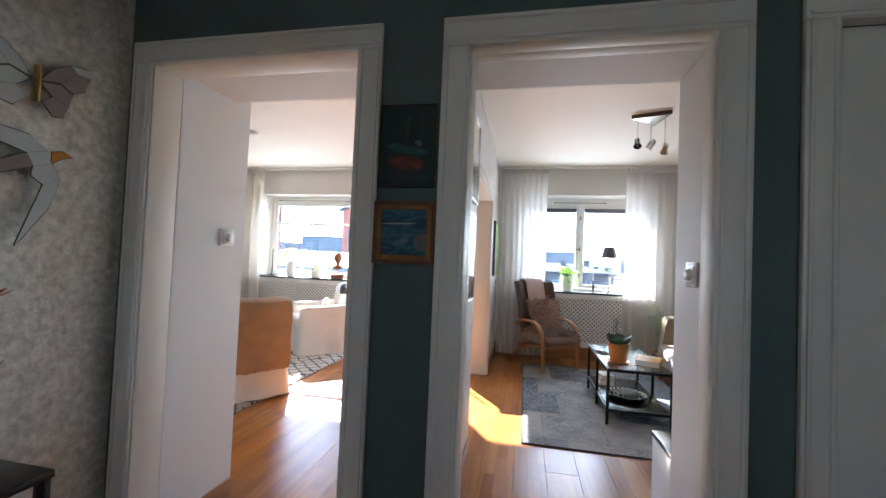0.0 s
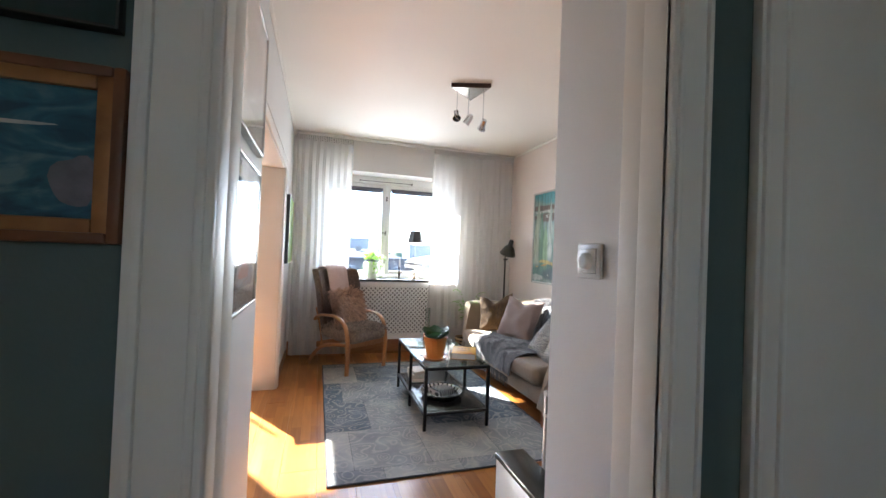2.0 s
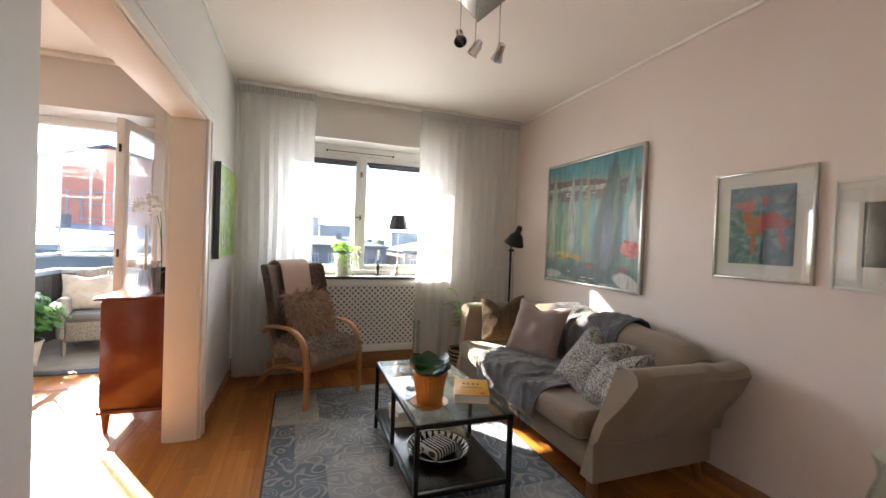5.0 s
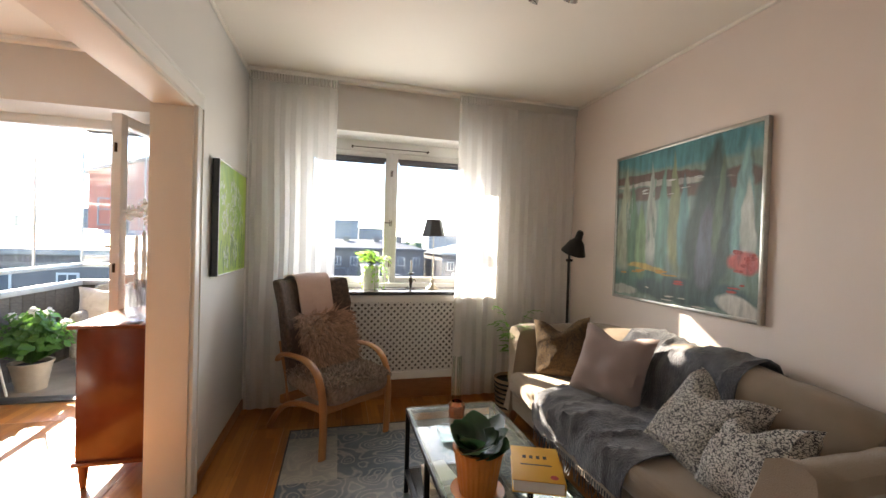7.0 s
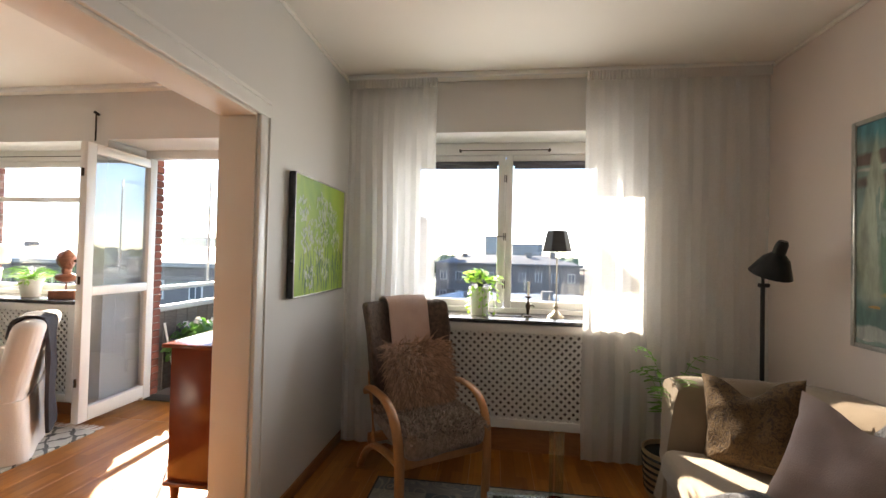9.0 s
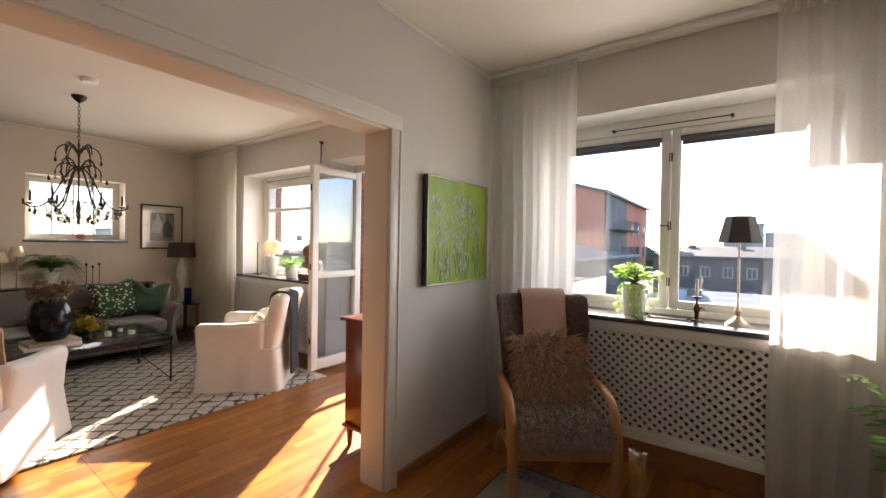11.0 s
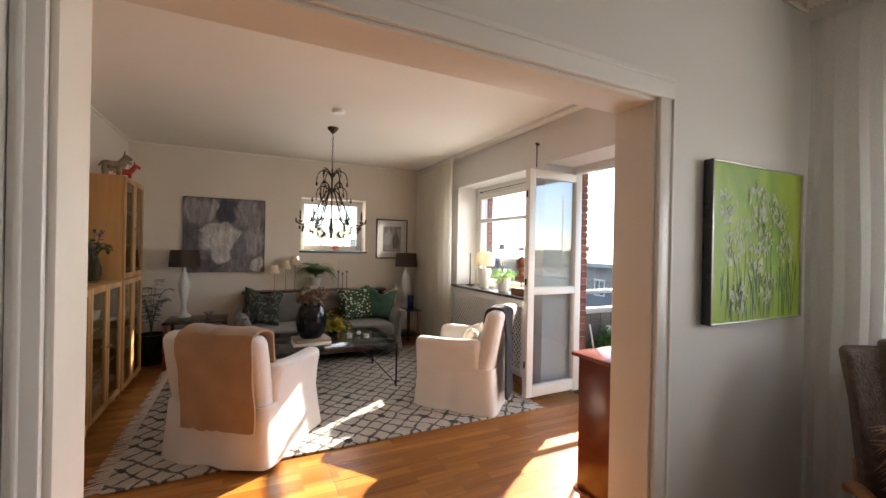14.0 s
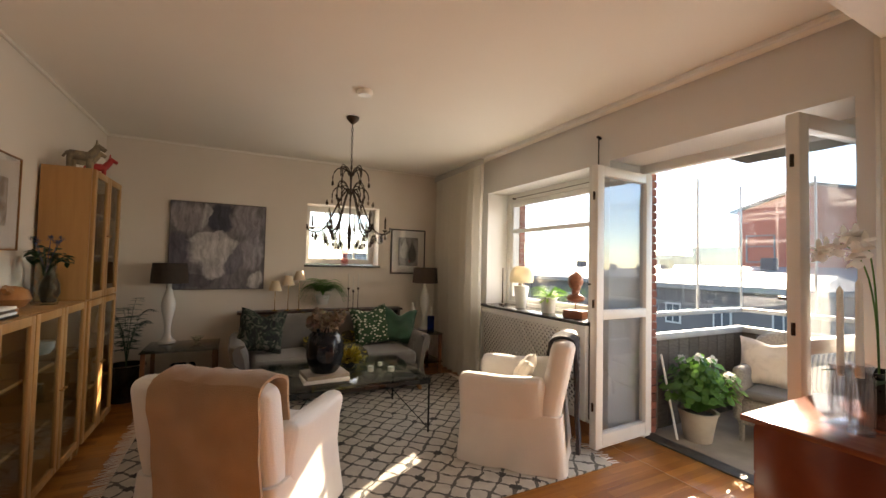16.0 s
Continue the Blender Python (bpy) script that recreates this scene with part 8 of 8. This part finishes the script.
lathe(bm, [(0.045, 0), (0.045, 0.012), (0.02, 0.014), (0.022, 0.1), (0.03, 0.15), (0.02, 0.19), (0.034, 0.24), (0.028, 0.28), (0.01, 0.3), (0.018, 0.325), (0.014, 0.35), (0, 0.36)], seg=14)
part("body", bm, "white_ceramic", th)
th = bag("blue_candle_glass", (-4.4, 5.38, 0.51), 0, "cobalt-blue square candle glass with a white candle", "candle holder")
bm = B()
box(bm, (-0.035, -0.035, 0), (0.035, 0.035, 0.2), 0.006)
part("vessel", bm, "blue_glass", th)
bm = B()
lathe(bm, [(0.01, 0.2), (0.01, 0.3), (0.002, 0.305), (0, 0.31)], seg=10)
part("candle", bm, "wax", th)
th = bag("elephant_figure", (-4.5, 2.72, 0.173), 0, "small black elephant figure on the table's lower shelf", "figurine")
bm = B()
soft(bm, (-0.05, -0.09, 0.07), (0.05, 0.07, 0.17), 0.04, 4, 0.004)
soft(bm, (-0.035, 0.06, 0.09), (0.035, 0.13, 0.17), 0.03, 3, 0.003)
tube(bm, [(0, 0.12, 0.13), (0, 0.15, 0.07), (0, 0.15, 0.02)], 0.014, 6, 0.6)
for x in (-0.03, 0.03):
    for y in (-0.06, 0.045):
        tube(bm, [(x, y, 0.1), (x, y, 0.0)], 0.02, 8)
part("body", bm, "black", th)
th = bag("glass_bowl", (-4.55, 2.85, 0.51), 0, "cut-glass bowls on the side table", "bowl")
bm = B()
lathe(bm, [(0.03, 0), (0.02, 0.02), (0.06, 0.07), (0.055, 0.07), (0.015, 0.025), (0, 0.022)], seg=16)
part("vessel", bm, "clear", th)

# ---- on the glass table ----
M["book_sand"] = shader("sand_book_cover", (0.4, 0.33, 0.25), (0.34, 0.28, 0.2), 12, 0.6)
for i, (w, d, mt) in enumerate(((0.26, 0.34, "paper"), (0.25, 0.32, "book_sand"))):
    th = bag("book", (-3.02, 3.82, 0.4555 + i * 0.0285), 6 * i, "large flat book stacked on the glass table", "book", "stacked books")
    bm = B()
    box(bm, (-w / 2, -d / 2, 0), (w / 2, d / 2, 0.028), 0.003)
    part("volume", bm, mt, th)
th = bag("black_vase", (-3.02, 3.82, 0.513), 0, "round glossy black vase with dried hydrangeas", "vase")
bm = B()
lathe(bm, [(0.09, 0), (0.115, 0.03), (0.142, 0.13), (0.142, 0.2), (0.125, 0.28), (0.1, 0.315), (0.094, 0.315), (0.115, 0.27), (0, 0.02)], seg=30)
part("vessel", bm, shader("glossy_black_glaze", (0.006, 0.007, 0.011), (0.009, 0.01, 0.016), 10, 0.14, spec=0.35), th)
M["hydrangea"] = shader("dried_hydrangea", (0.24, 0.22, 0.13), (0.22, 0.11, 0.1), 9, 0.9)
random.seed(23)
for k in range(9):
    a = k * 0.72
    c = Vector((math.cos(a) * 0.1 * (0.6 + 0.4 * (k % 2)), math.sin(a) * 0.1, 0.36 + 0.035 * (k % 3)))
    bm = B()
    tube(bm, [(0, 0, 0.16), c * 0.7, c], 0.003, 4)
    for i in range(40):
        d = Vector((random.gauss(0, 1), random.gauss(0, 1), random.gauss(0.2, 1))).normalized() * 0.055
        leaf(bm, c + d * 0.5, c + d * 1.15, 0.032, 0.0, random.uniform(0, 3), 2)
    part("flower_head", bm, "hydrangea", th, "dried hydrangea head")
th = bag("yellow_flowers", (-3.3, 4.08, 0.455), 0, "bowl of yellow flowers on the glass table", "flowers")
bm = B()
lathe(bm, [(0.04, 0), (0.07, 0.06), (0.065, 0.06), (0, 0.01)], seg=18)
part("bowl", bm, "black", th)
bm = B()
for i in range(150):
    d = Vector((random.gauss(0, 1), random.gauss(0, 1), abs(random.gauss(0, 0.9)))).normalized()
    leaf(bm, Vector((0, 0, 0.06)) + d * 0.05, Vector((0, 0, 0.06)) + d * random.uniform(0.1, 0.15), 0.035, 0.01, random.uniform(0, 3), 3)
part("petals", bm, shader("yellow_petals", (0.55, 0.42, 0.03), (0.16, 0.16, 0.03), 30, 0.7), th)
for x, y, r, hh in ((-3.05, 4.2, 0.05, 0.14), (-3.0, 4.36, 0.055, 0.12), (-3.2, 4.33, 0.04, 0.1)):
    th = bag("candle_glass", (x, y, 0.455), 0, "clear glass candle holder on the glass table", "candle holder", "candle glasses")
    bm = B()
    lathe(bm, [(r * 0.8, 0), (r, hh * 0.5), (r * 0.9, hh), (r * 0.84, hh), (r * 0.92, hh * 0.5), (0, 0.012)], seg=18)
    part("vessel", bm, "clear", th)
    bm = B()
    lathe(bm, [(r * 0.5, 0.013), (r * 0.5, hh * 0.4), (0, hh * 0.42)], seg=12)
    part("candle", bm, "wax", th)

# ---- on the cabinets ----


def toy_horse(at, turn, k, material, label):
    th = bag("wooden_horse", at, turn, label, "figurine", "wooden horses")
    bm = B()
    soft(bm, (-0.09 * k, -0.03 * k, 0.09 * k), (0.08 * k, 0.03 * k, 0.17 * k), 0.03 * k, 4, 0.003)
    tube(bm, [(0.06 * k, 0, 0.14 * k), (0.1 * k, 0, 0.2 * k), (0.11 * k, 0, 0.24 * k)], 0.035 * k, 10, 0.7)
    tube(bm, [(0.1 * k, 0, 0.235 * k), (0.165 * k, 0, 0.2 * k)], 0.024 * k, 8, 0.7)
    for y in (-0.012, 0.012):
        tube(bm, [(0.1 * k, y * k, 0.25 * k), (0.1 * k, y * k, 0.285 * k)], 0.007 * k, 6, 0.4)
    for x in (-0.07, 0.055):
        for y in (-0.02, 0.02):
            tube(bm, [(x * k, y * k, 0.11 * k), (x * k, y * k, 0.0)], 0.018 * k, 8, 0.9)
    tube(bm, [(-0.085 * k, 0, 0.15 * k), (-0.11 * k, 0, 0.1 * k)], 0.01 * k, 6)
    part("body", bm, material, th)


toy_horse((-3.55, 2.15, 1.981), 110, 0.85, shader("weathered_painted_wood", (0.3, 0.24, 0.15), (0.1, 0.08, 0.06), 22, 0.8, bump=0.3), "worn wooden horse with flaking paint on the cabinet")
toy_horse((-3.72, 2.12, 1.981), 115, 0.8, shader("pale_worn_wood", (0.42, 0.33, 0.2), (0.2, 0.15, 0.1), 20, 0.8, bump=0.3), "pale worn wooden horse on the cabinet")
toy_horse((-3.9, 2.16, 1.981), 110, 0.75, shader("red_lacquered_wood", (0.5, 0.03, 0.025), (0.42, 0.02, 0.02), 20, 0.35), "bright red wooden horse on the cabinet")
th = bag("flower_vase", (-3.14, 2.13, 1.061), 0, "stacked clear glass vase with eucalyptus and thistles", "vase")
bm = B()
lathe(bm, [(0.06, 0), (0.07, 0.03), (0.035, 0.06), (0.06, 0.1), (0.035, 0.14), (0.06, 0.18), (0.04, 0.22), (0.055, 0.26), (0.05, 0.26), (0.034, 0.22), (0.054, 0.18), (0.03, 0.14), (0.054, 0.1), (0.03, 0.06), (0, 0.02)], seg=22)
part("vessel", bm, "clear", th)
bushy(th, (0, 0, 0.18), 24, 0.15, 0.24, 0.035, 0.05, "leaf_dark", 33)
bm = B()
random.seed(34)
for k in range(5):
    c = Vector((random.uniform(-0.1, 0.1), random.uniform(-0.05, 0.06), random.uniform(0.36, 0.42)))
    tube(bm, [(0, 0, 0.2), c], 0.002, 4)
    for i in range(22):
        d = Vector((random.gauss(0, 1), random.gauss(0, 1), random.gauss(0.3, 1))).normalized()
        leaf(bm, c, c + d * 0.03, 0.008, 0, 0, 2)
part("thistles", bm, shader("blue_thistle", (0.1, 0.12, 0.2), (0.06, 0.07, 0.13), 30, 0.8), th, "blue thistle heads")
th = bag("wooden_bird", (-2.74, 2.13, 1.061), 0, "round turned wooden bird on the cabinet", "figurine")
bm = B()
lathe(bm, [(0.03, 0.0), (0.025, 0.02), (0.05, 0.03), (0.075, 0.07), (0.06, 0.115), (0.03, 0.135), (0, 0.14)], seg=20)
tube(bm, [(0.05, 0, 0.11), (0.08, 0, 0.13), (0.1, 0, 0.12)], 0.025, 8, 0.5)
part("body", bm, "beech", th)
for k, (w, d, mt) in enumerate(((0.22, 0.2, "black"), (0.21, 0.2, "paper"), (0.2, 0.19, "book_dark"), (0.21, 0.19, "paper"))):
    th = bag("magazine", (-2.42 + 0.006 * (k % 2), 2.13, 1.0605 + k * 0.0135), 3 * (k % 3) - 3, "thin magazine in a stack on the low cabinet", "magazine", "stacked magazines")
    bm = B()
    box(bm, (-w / 2, -d / 2, 0), (w / 2, d / 2, 0.013), 0.002)
    part("issue", bm, mt, th)
th = bag("dark_jug", (-3.3, 2.1, 1.061), 0, "dark clay jug beside the vase", "jug")
bm = B()
lathe(bm, [(0.035, 0), (0.055, 0.06), (0.05, 0.12), (0.025, 0.18), (0.03, 0.24), (0.026, 0.24), (0.02, 0.18), (0, 0.02)], seg=16)
part("vessel", bm, "bronze", th)
for x in (-2.12, -2.04, -1.95):
    th = bag("bottle_vase", (x, 2.12, 1.061), 0, "slim glass bottle vase on the cabinet", "vase", "bottle vases")
    bm = B()
    lathe(bm, [(0.025, 0), (0.03, 0.05), (0.01, 0.13), (0.012, 0.2), (0.009, 0.2), (0.007, 0.13), (0, 0.01)], seg=14)
    part("vessel", bm, "clear", th)

# ---- on the chest of drawers ----
th = bag("orchid", (-0.4, 5.33, 0.8585), 0, "white orchid in a black pot on the chest", "plant")
pot(th, 0.05, 0.068, 0.15, "black", "black pot", rim=False)
bm = B()
for a in (0.3, 1.9, 3.4, 4.9):
    leaf(bm, (0, 0, 0.12), (math.cos(a) * 0.16, math.sin(a) * 0.13, 0.17), 0.06, 0.05, 0.1, 5)
part("leaves", bm, "leaf_dark", th)
random.seed(44)
for k, (dx, dy, top) in enumerate(((-0.17, -0.04, 0.6), (-0.12, 0.12, 0.66))):
    pts = bez((0, 0, 0.12), (0.0, 0.0, 0.5), (dx * 0.2, dy * 0.2, top + 0.1), (dx, dy, top), 12)
    bm = B()
    tube(bm, pts, 0.0035, 6, 0.6)
    stem_ = part("flower_stem", bm, "leaf", th)
    for q in pts[7:]:
        bm = B()
        f = Vector((random.uniform(-0.02, 0.02), random.uniform(-0.03, 0.0), -0.015))
        n_ = Vector((-0.5, -0.8, 0.1)).normalized()
        e1 = n_.cross(Vector((0, 0, 1))).normalized()
        e2 = e1.cross(n_)
        for i in range(5):
            a = i * 1.2566 + 0.3
            d = e1 * math.cos(a) + e2 * math.sin(a)
            leaf(bm, q + f, q + f + d * 0.045 + n_ * 0.008, 0.042, 0, 0, 4)
        part("blossom", bm, "petal", stem_, "white blossom")
TAPER = sheer("translucent_white_wax", (0.88, 0.85, 0.8), 0.0)
for x, y, hh in ((-0.43, 5.1, 0.19), (-0.345, 4.985, 0.22)):
    th = bag("candle_glass", (x, y, 0.8585), 0, "tall cut-glass candle holder with a white taper", "candle holder", "cut-glass holders")
    bm = B()
    lathe(bm, [(0.034, 0), (0.036, 0.012), (0.03, 0.025), (0.032, hh * 0.5), (0.029, hh * 0.9), (0.038, hh), (0.033, hh), (0.02, hh * 0.85), (0, hh * 0.8)], seg=10)
    part("vessel", bm, "bright_glass", th)
    for k in range(6):
        bm = B()
        a = 2 * math.pi * k / 6
        tube(bm, [(0.0325 * math.cos(a + 0.25 * u), 0.0325 * math.sin(a + 0.25 * u), 0.03 + u * (hh - 0.06)) for u in (0, 0.25, 0.5, 0.75, 1.0)], 0.0035, 5, flat=0.5)
        part("cut_flute", bm, "bright_glass", th, "bright cut flute")
    bm = B()
    lathe(bm, [(0.011, hh * 0.8), (0.0095, hh + 0.26), (0.003, hh + 0.27), (0, hh + 0.28)], seg=10)
    part("taper", bm, TAPER, th, "tall white taper")

# ---- on the balcony ----
wk = bag("wicker_chair", (-1.42, 7.28, -0.03), 12, "grey wicker armchair with a cushioned seat, on the balcony", "chair")
bm = B()
soft(bm, (-0.31, -0.32, 0.14), (0.31, 0.28, 0.36), 0.03, 3, 0.006)
part("seat_base", bm, "wicker", wk)
for s in (-1, 1):
    bm = B()
    soft(bm, (s * 0.33 - 0.045, -0.32, 0.16), (s * 0.33 + 0.045, 0.28, 0.6), 0.04, 3, 0.006)
    part("armrest", bm, "wicker", wk)
bm = B()
soft(bm, (-0.36, 0.24, 0.16), (0.36, 0.33, 0.88), 0.04, 3, 0.008, 2)
for v in bm.verts:
    v.co.z -= 0.1 * (abs(v.co.x) / 0.36) ** 3 * (v.co.z > 0.6)
    v.co.y += 0.12 * max(0, v.co.z - 0.3)
part("backrest", bm, "wicker", wk)
for x in (-0.31, 0.31):
    for y in (-0.28, 0.26):
        bm = B()
        tube(bm, [(x, y, 0.2), (x, y, 0)], 0.025, 8, 0.7)
        part("leg", bm, "wicker", wk)
bm = B()
soft(bm, (-0.29, -0.34, 0.36), (0.29, 0.24, 0.43), 0.03, 3, 0.008)
part("seat_cushion", bm, "sofa_grey", wk, "grey seat pad")
loose_cushion("cushion", (-1.58, 7.22, 0.4), 12, -14, 0.46, 0.4, 0.13, "cushion_lines", "white cushion with a faded printed crest, on the wicker chair", 0.03, 9)
loose_cushion("cushion", (-1.26, 7.36, 0.4), 8, -12, 0.42, 0.42, 0.12, pattern("blue_ticking", [(0.45, (0.6, 0.57, 0.52)), (0.55, (0.1, 0.11, 0.16))], 11, 0, 0.0, 0.9, (1, 0, 0), "wave"), "striped ticking cushion on the wicker chair", 0.02, 10)
th = bag("broom_handle", (-1.93, 6.4, -0.03), 0, "white stick leaning at the door's brick edge", "stick")
bm = B()
tube(bm, [(0.03, 0.06, 0.0), (-0.06, -0.02, 0.68)], 0.009, 8)
part("rod", bm, "trim", th)

# ---- hall ----
M["came"] = shader("lead_came", (0.05, 0.035, 0.025), (0.09, 0.06, 0.03), 30, 0.4, 0.7)
M["opal"] = shader("opal_glass", (0.62, 0.66, 0.64), (0.5, 0.55, 0.56), 12, 0.15)
M["smoke_glass"] = shader("iridescent_grey_glass", (0.2, 0.18, 0.18), (0.3, 0.25, 0.23), 8, 0.15)
M["amber"] = shader("amber_glass", (0.6, 0.24, 0.03), (0.5, 0.18, 0.02), 10, 0.2)


def leaded(th, outline, cells_material, name="glass_piece", lift=0.0):
    """One piece of glass with its lead rim; outline in (x, z), the piece 4 mm thick."""
    bm = B()
    f = [bm.verts.new((x, -0.012 - lift, z)) for x, z in outline]
    g = [bm.verts.new((x, -0.007 - lift, z)) for x, z in outline]
    bm.faces.new(f), bm.faces.new(g[::-1])
    for i in range(len(f)):
        bm.faces.new((f[i], f[(i + 1) % len(f)], g[(i + 1) % len(f)], g[i]))
    p = part(name, bm, cells_material, th, smooth=False)
    bm = B()
    pts = [(x, -0.0095 - lift, z) for x, z in outline]
    tube(bm, pts + [pts[0]], 0.0028, 6)
    part("lead_rim", bm, "came", p)


bf = bag("glass_butterfly", (-1.2, 1.06, 1.79), 90, "stained-glass butterfly with grey wings and a brass body", "ornament")
for s, mt in ((1, "smoke_glass"), (-1, "opal")):
    for o, mm in ((((0.012, 0.005), (0.05, 0.06), (0.1, 0.095), (0.12, 0.075), (0.07, 0.02)), mt), (((0.1, 0.095), (0.16, 0.105), (0.165, 0.075), (0.12, 0.075)), "opal"), (((0.07, 0.02), (0.12, 0.075), (0.165, 0.075), (0.145, 0.02), (0.11, 0.0)), mt),
                  (((0.012, 0.0), (0.07, 0.015), (0.11, -0.005), (0.1, -0.05), (0.05, -0.035)), mt), (((0.05, -0.035), (0.1, -0.05), (0.085, -0.095), (0.055, -0.1), (0.02, -0.06)), mt)):
        leaded(bf, [(s * x, z) for x, z in o], mm)
bm = B()
tube(bm, [(0, -0.014, -0.07), (0, -0.02, 0.0), (0, -0.014, 0.05)], 0.011, 8, 0.7)
part("body", bm, "brass", bf)
sw = bag("glass_swallow", (-1.2, 1.02, 1.47), 90, "stained-glass white bird with an amber head", "ornament")
for o, mm in ((((0.05, 0.04), (0.1, 0.06), (0.085, 0.1), (0.03, 0.08)), "opal"), (((0.03, 0.08), (0.085, 0.1), (0.03, 0.14), (-0.08, 0.15), (-0.16, 0.13), (-0.05, 0.1)), "opal"), (((0.1, 0.06), (0.13, 0.085), (0.165, 0.095), (0.135, 0.11), (0.1, 0.1)), "amber"),
              (((0.05, 0.04), (0.1, 0.06), (0.13, 0.01), (0.08, -0.015), (0.045, 0.01)), "opal"), (((0.08, -0.015), (0.13, 0.01), (0.1, -0.09), (0.03, -0.2), (0.015, -0.22)), "opal"), (((0.05, 0.04), (0.03, 0.08), (-0.06, 0.03), (-0.04, 0.0)), "smoke_glass"), (((-0.06, 0.03), (-0.04, 0.0), (-0.17, -0.05), (-0.2, -0.02)), "opal")):
    leaded(sw, o, mm)
th = bag("hall_table", (-1.04, 0.86, 0), 0, "small dark hall table under the ornaments", "table")
bm = B()
box(bm, (-0.16, -0.2, 0.575), (0.1, 0.16, 0.6), 0.005)
part("tabletop", bm, "black", th)
for x in (-0.14, 0.08):
    for y in (-0.18, 0.14):
        bm = B()
        box(bm, (x - 0.014, y - 0.014, 0), (x + 0.014, y + 0.014, 0.575), 0.003)
        part("leg", bm, "black", th)
th = bag("orange_lily", (-1.08, 0.86, 0.601), 0, "orange lilies in a dark vase on the hall table", "flowers")
bm = B()
lathe(bm, [(0.04, 0), (0.055, 0.08), (0.03, 0.2), (0.035, 0.22), (0.025, 0.2), (0, 0.02)], seg=16)
part("vase", bm, "black", th)
bm = B()
for a, z in ((0.9, 0.36), (2.2, 0.4), (4.0, 0.34)):
    leaf(bm, (0, 0, 0.2), (math.cos(a) * 0.07, math.sin(a) * 0.1, z), 0.07, 0.03, 0.2, 5)
part("leaves", bm, "leaf", th)
bm = B()
for i in range(7):
    a = i * 0.9
    c = Vector((0, 0.02, 0.48))
    leaf(bm, c, c + Vector((math.cos(a) * 0.07, math.sin(a) * 0.09, 0.045)), 0.035, 0.0, 0, 4)
part("petals", bm, shader("orange_petals", (0.7, 0.13, 0.02), (0.6, 0.1, 0.015), 20, 0.5), th)
bm = B()
tube(bm, [(0, 0, 0.18), (0, 0.02, 0.48)], 0.004, 6)
part("stalk", bm, "leaf", th)

# ---- bricks of the outer wall round the balcony door and the window ----
brick_wall = bag("wall_outer_bricks", kind="structure", label="weathered red brick facing")


def brick_run(x0, x1, z0, z1):
    bm = B()
    box(bm, (0.004, 0, 0.004), (0.2, 0.03, 0.061), 0.003, 1)
    src = part("brick", bm, "brick", brick_wall)
    src.matrix_basis = pose(x0, Y_OUT + 0.075, z0)
    bm = B()
    box(bm, (0.004, 0, 0.004), (0.095, 0.03, 0.061), 0.003, 1)
    half = part("brick", bm, "brick", brick_wall)
    half.matrix_basis = pose(x0, Y_OUT + 0.075, z0 + 0.066)
    row, z = 0, z0
    while z < z1:
        x = x0
        if row % 2:
            share("brick", half, brick_wall, pose(x, Y_OUT + 0.075, z))
            x += 0.1
        while x + 0.2 <= x1 + 0.001:
            share("brick", src, brick_wall, pose(x, Y_OUT + 0.075, z))
            x += 0.205
        if x + 0.095 <= x1 + 0.001:
            share("brick", half, brick_wall, pose(x, Y_OUT + 0.075, z))
        z += 0.066
        row += 1


brick_run(WB[1], WD[0], 0.0, 2.3)
brick_run(WB[0] - 0.31, WB[0], 0.8, 2.3)
# reveal bricks that line the openings' outer edges
bm = B()
box(bm, (0, 0.003, 0.004), (0.03, 0.085, 0.061), 0.003, 1)
src = part("brick", bm, "brick", brick_wall)
src.matrix_basis = pose(WD[0] - 0.012, Y_OUT + 0.005, 0.0)
for i in range(1, 34):
    share("brick", src, brick_wall, pose(WD[0] - 0.012 + 0.004 * (i % 2), Y_OUT + 0.005, i * 0.066))
for i in range(14, 34):
    share("brick", src, brick_wall, pose(WB[0] - 0.018 + 0.004 * (i % 2), Y_OUT + 0.005, i * 0.066))

# ---- parquet boards ----
fl = bag("floor", kind="structure", label="lacquered strip-parquet oak floor")


def boards(x0, x1, y0, y1):
    """Boards 0.195 m wide along y, butted with staggered ends; alike lengths share a mesh."""
    meshes = {}
    n = math.ceil((x1 - x0) / 0.195)
    for i in range(n):
        a = x0 + i * 0.195
        w = min(0.195, x1 - a)
        y = y0 - random.choice((0.0, 0.55, 1.1, 1.65))
        while y < y1 - 0.02:
            s, e = max(y, y0), min(y + 2.2, y1)
            key = (round(w, 3), round(e - s, 3))
            if e - s > 0.02:
                if key not in meshes:
                    bm = B()
                    box(bm, (0.0004, 0.0006, -0.022), (key[0] - 0.0004, key[1] - 0.0006, 0.0), 0.0012, 1)
                    meshes[key] = part("board", bm, "parquet", fl)
                    meshes[key].matrix_basis = pose(a, s, 0)
                else:
                    share("board", meshes[key], fl, pose(a, s, 0))
            y += 2.2


random.seed(11)
boards(-4.9, 2.8, 1.54, Y_WIN)
boards(-1.22, 2.4, -0.6, 1.54)
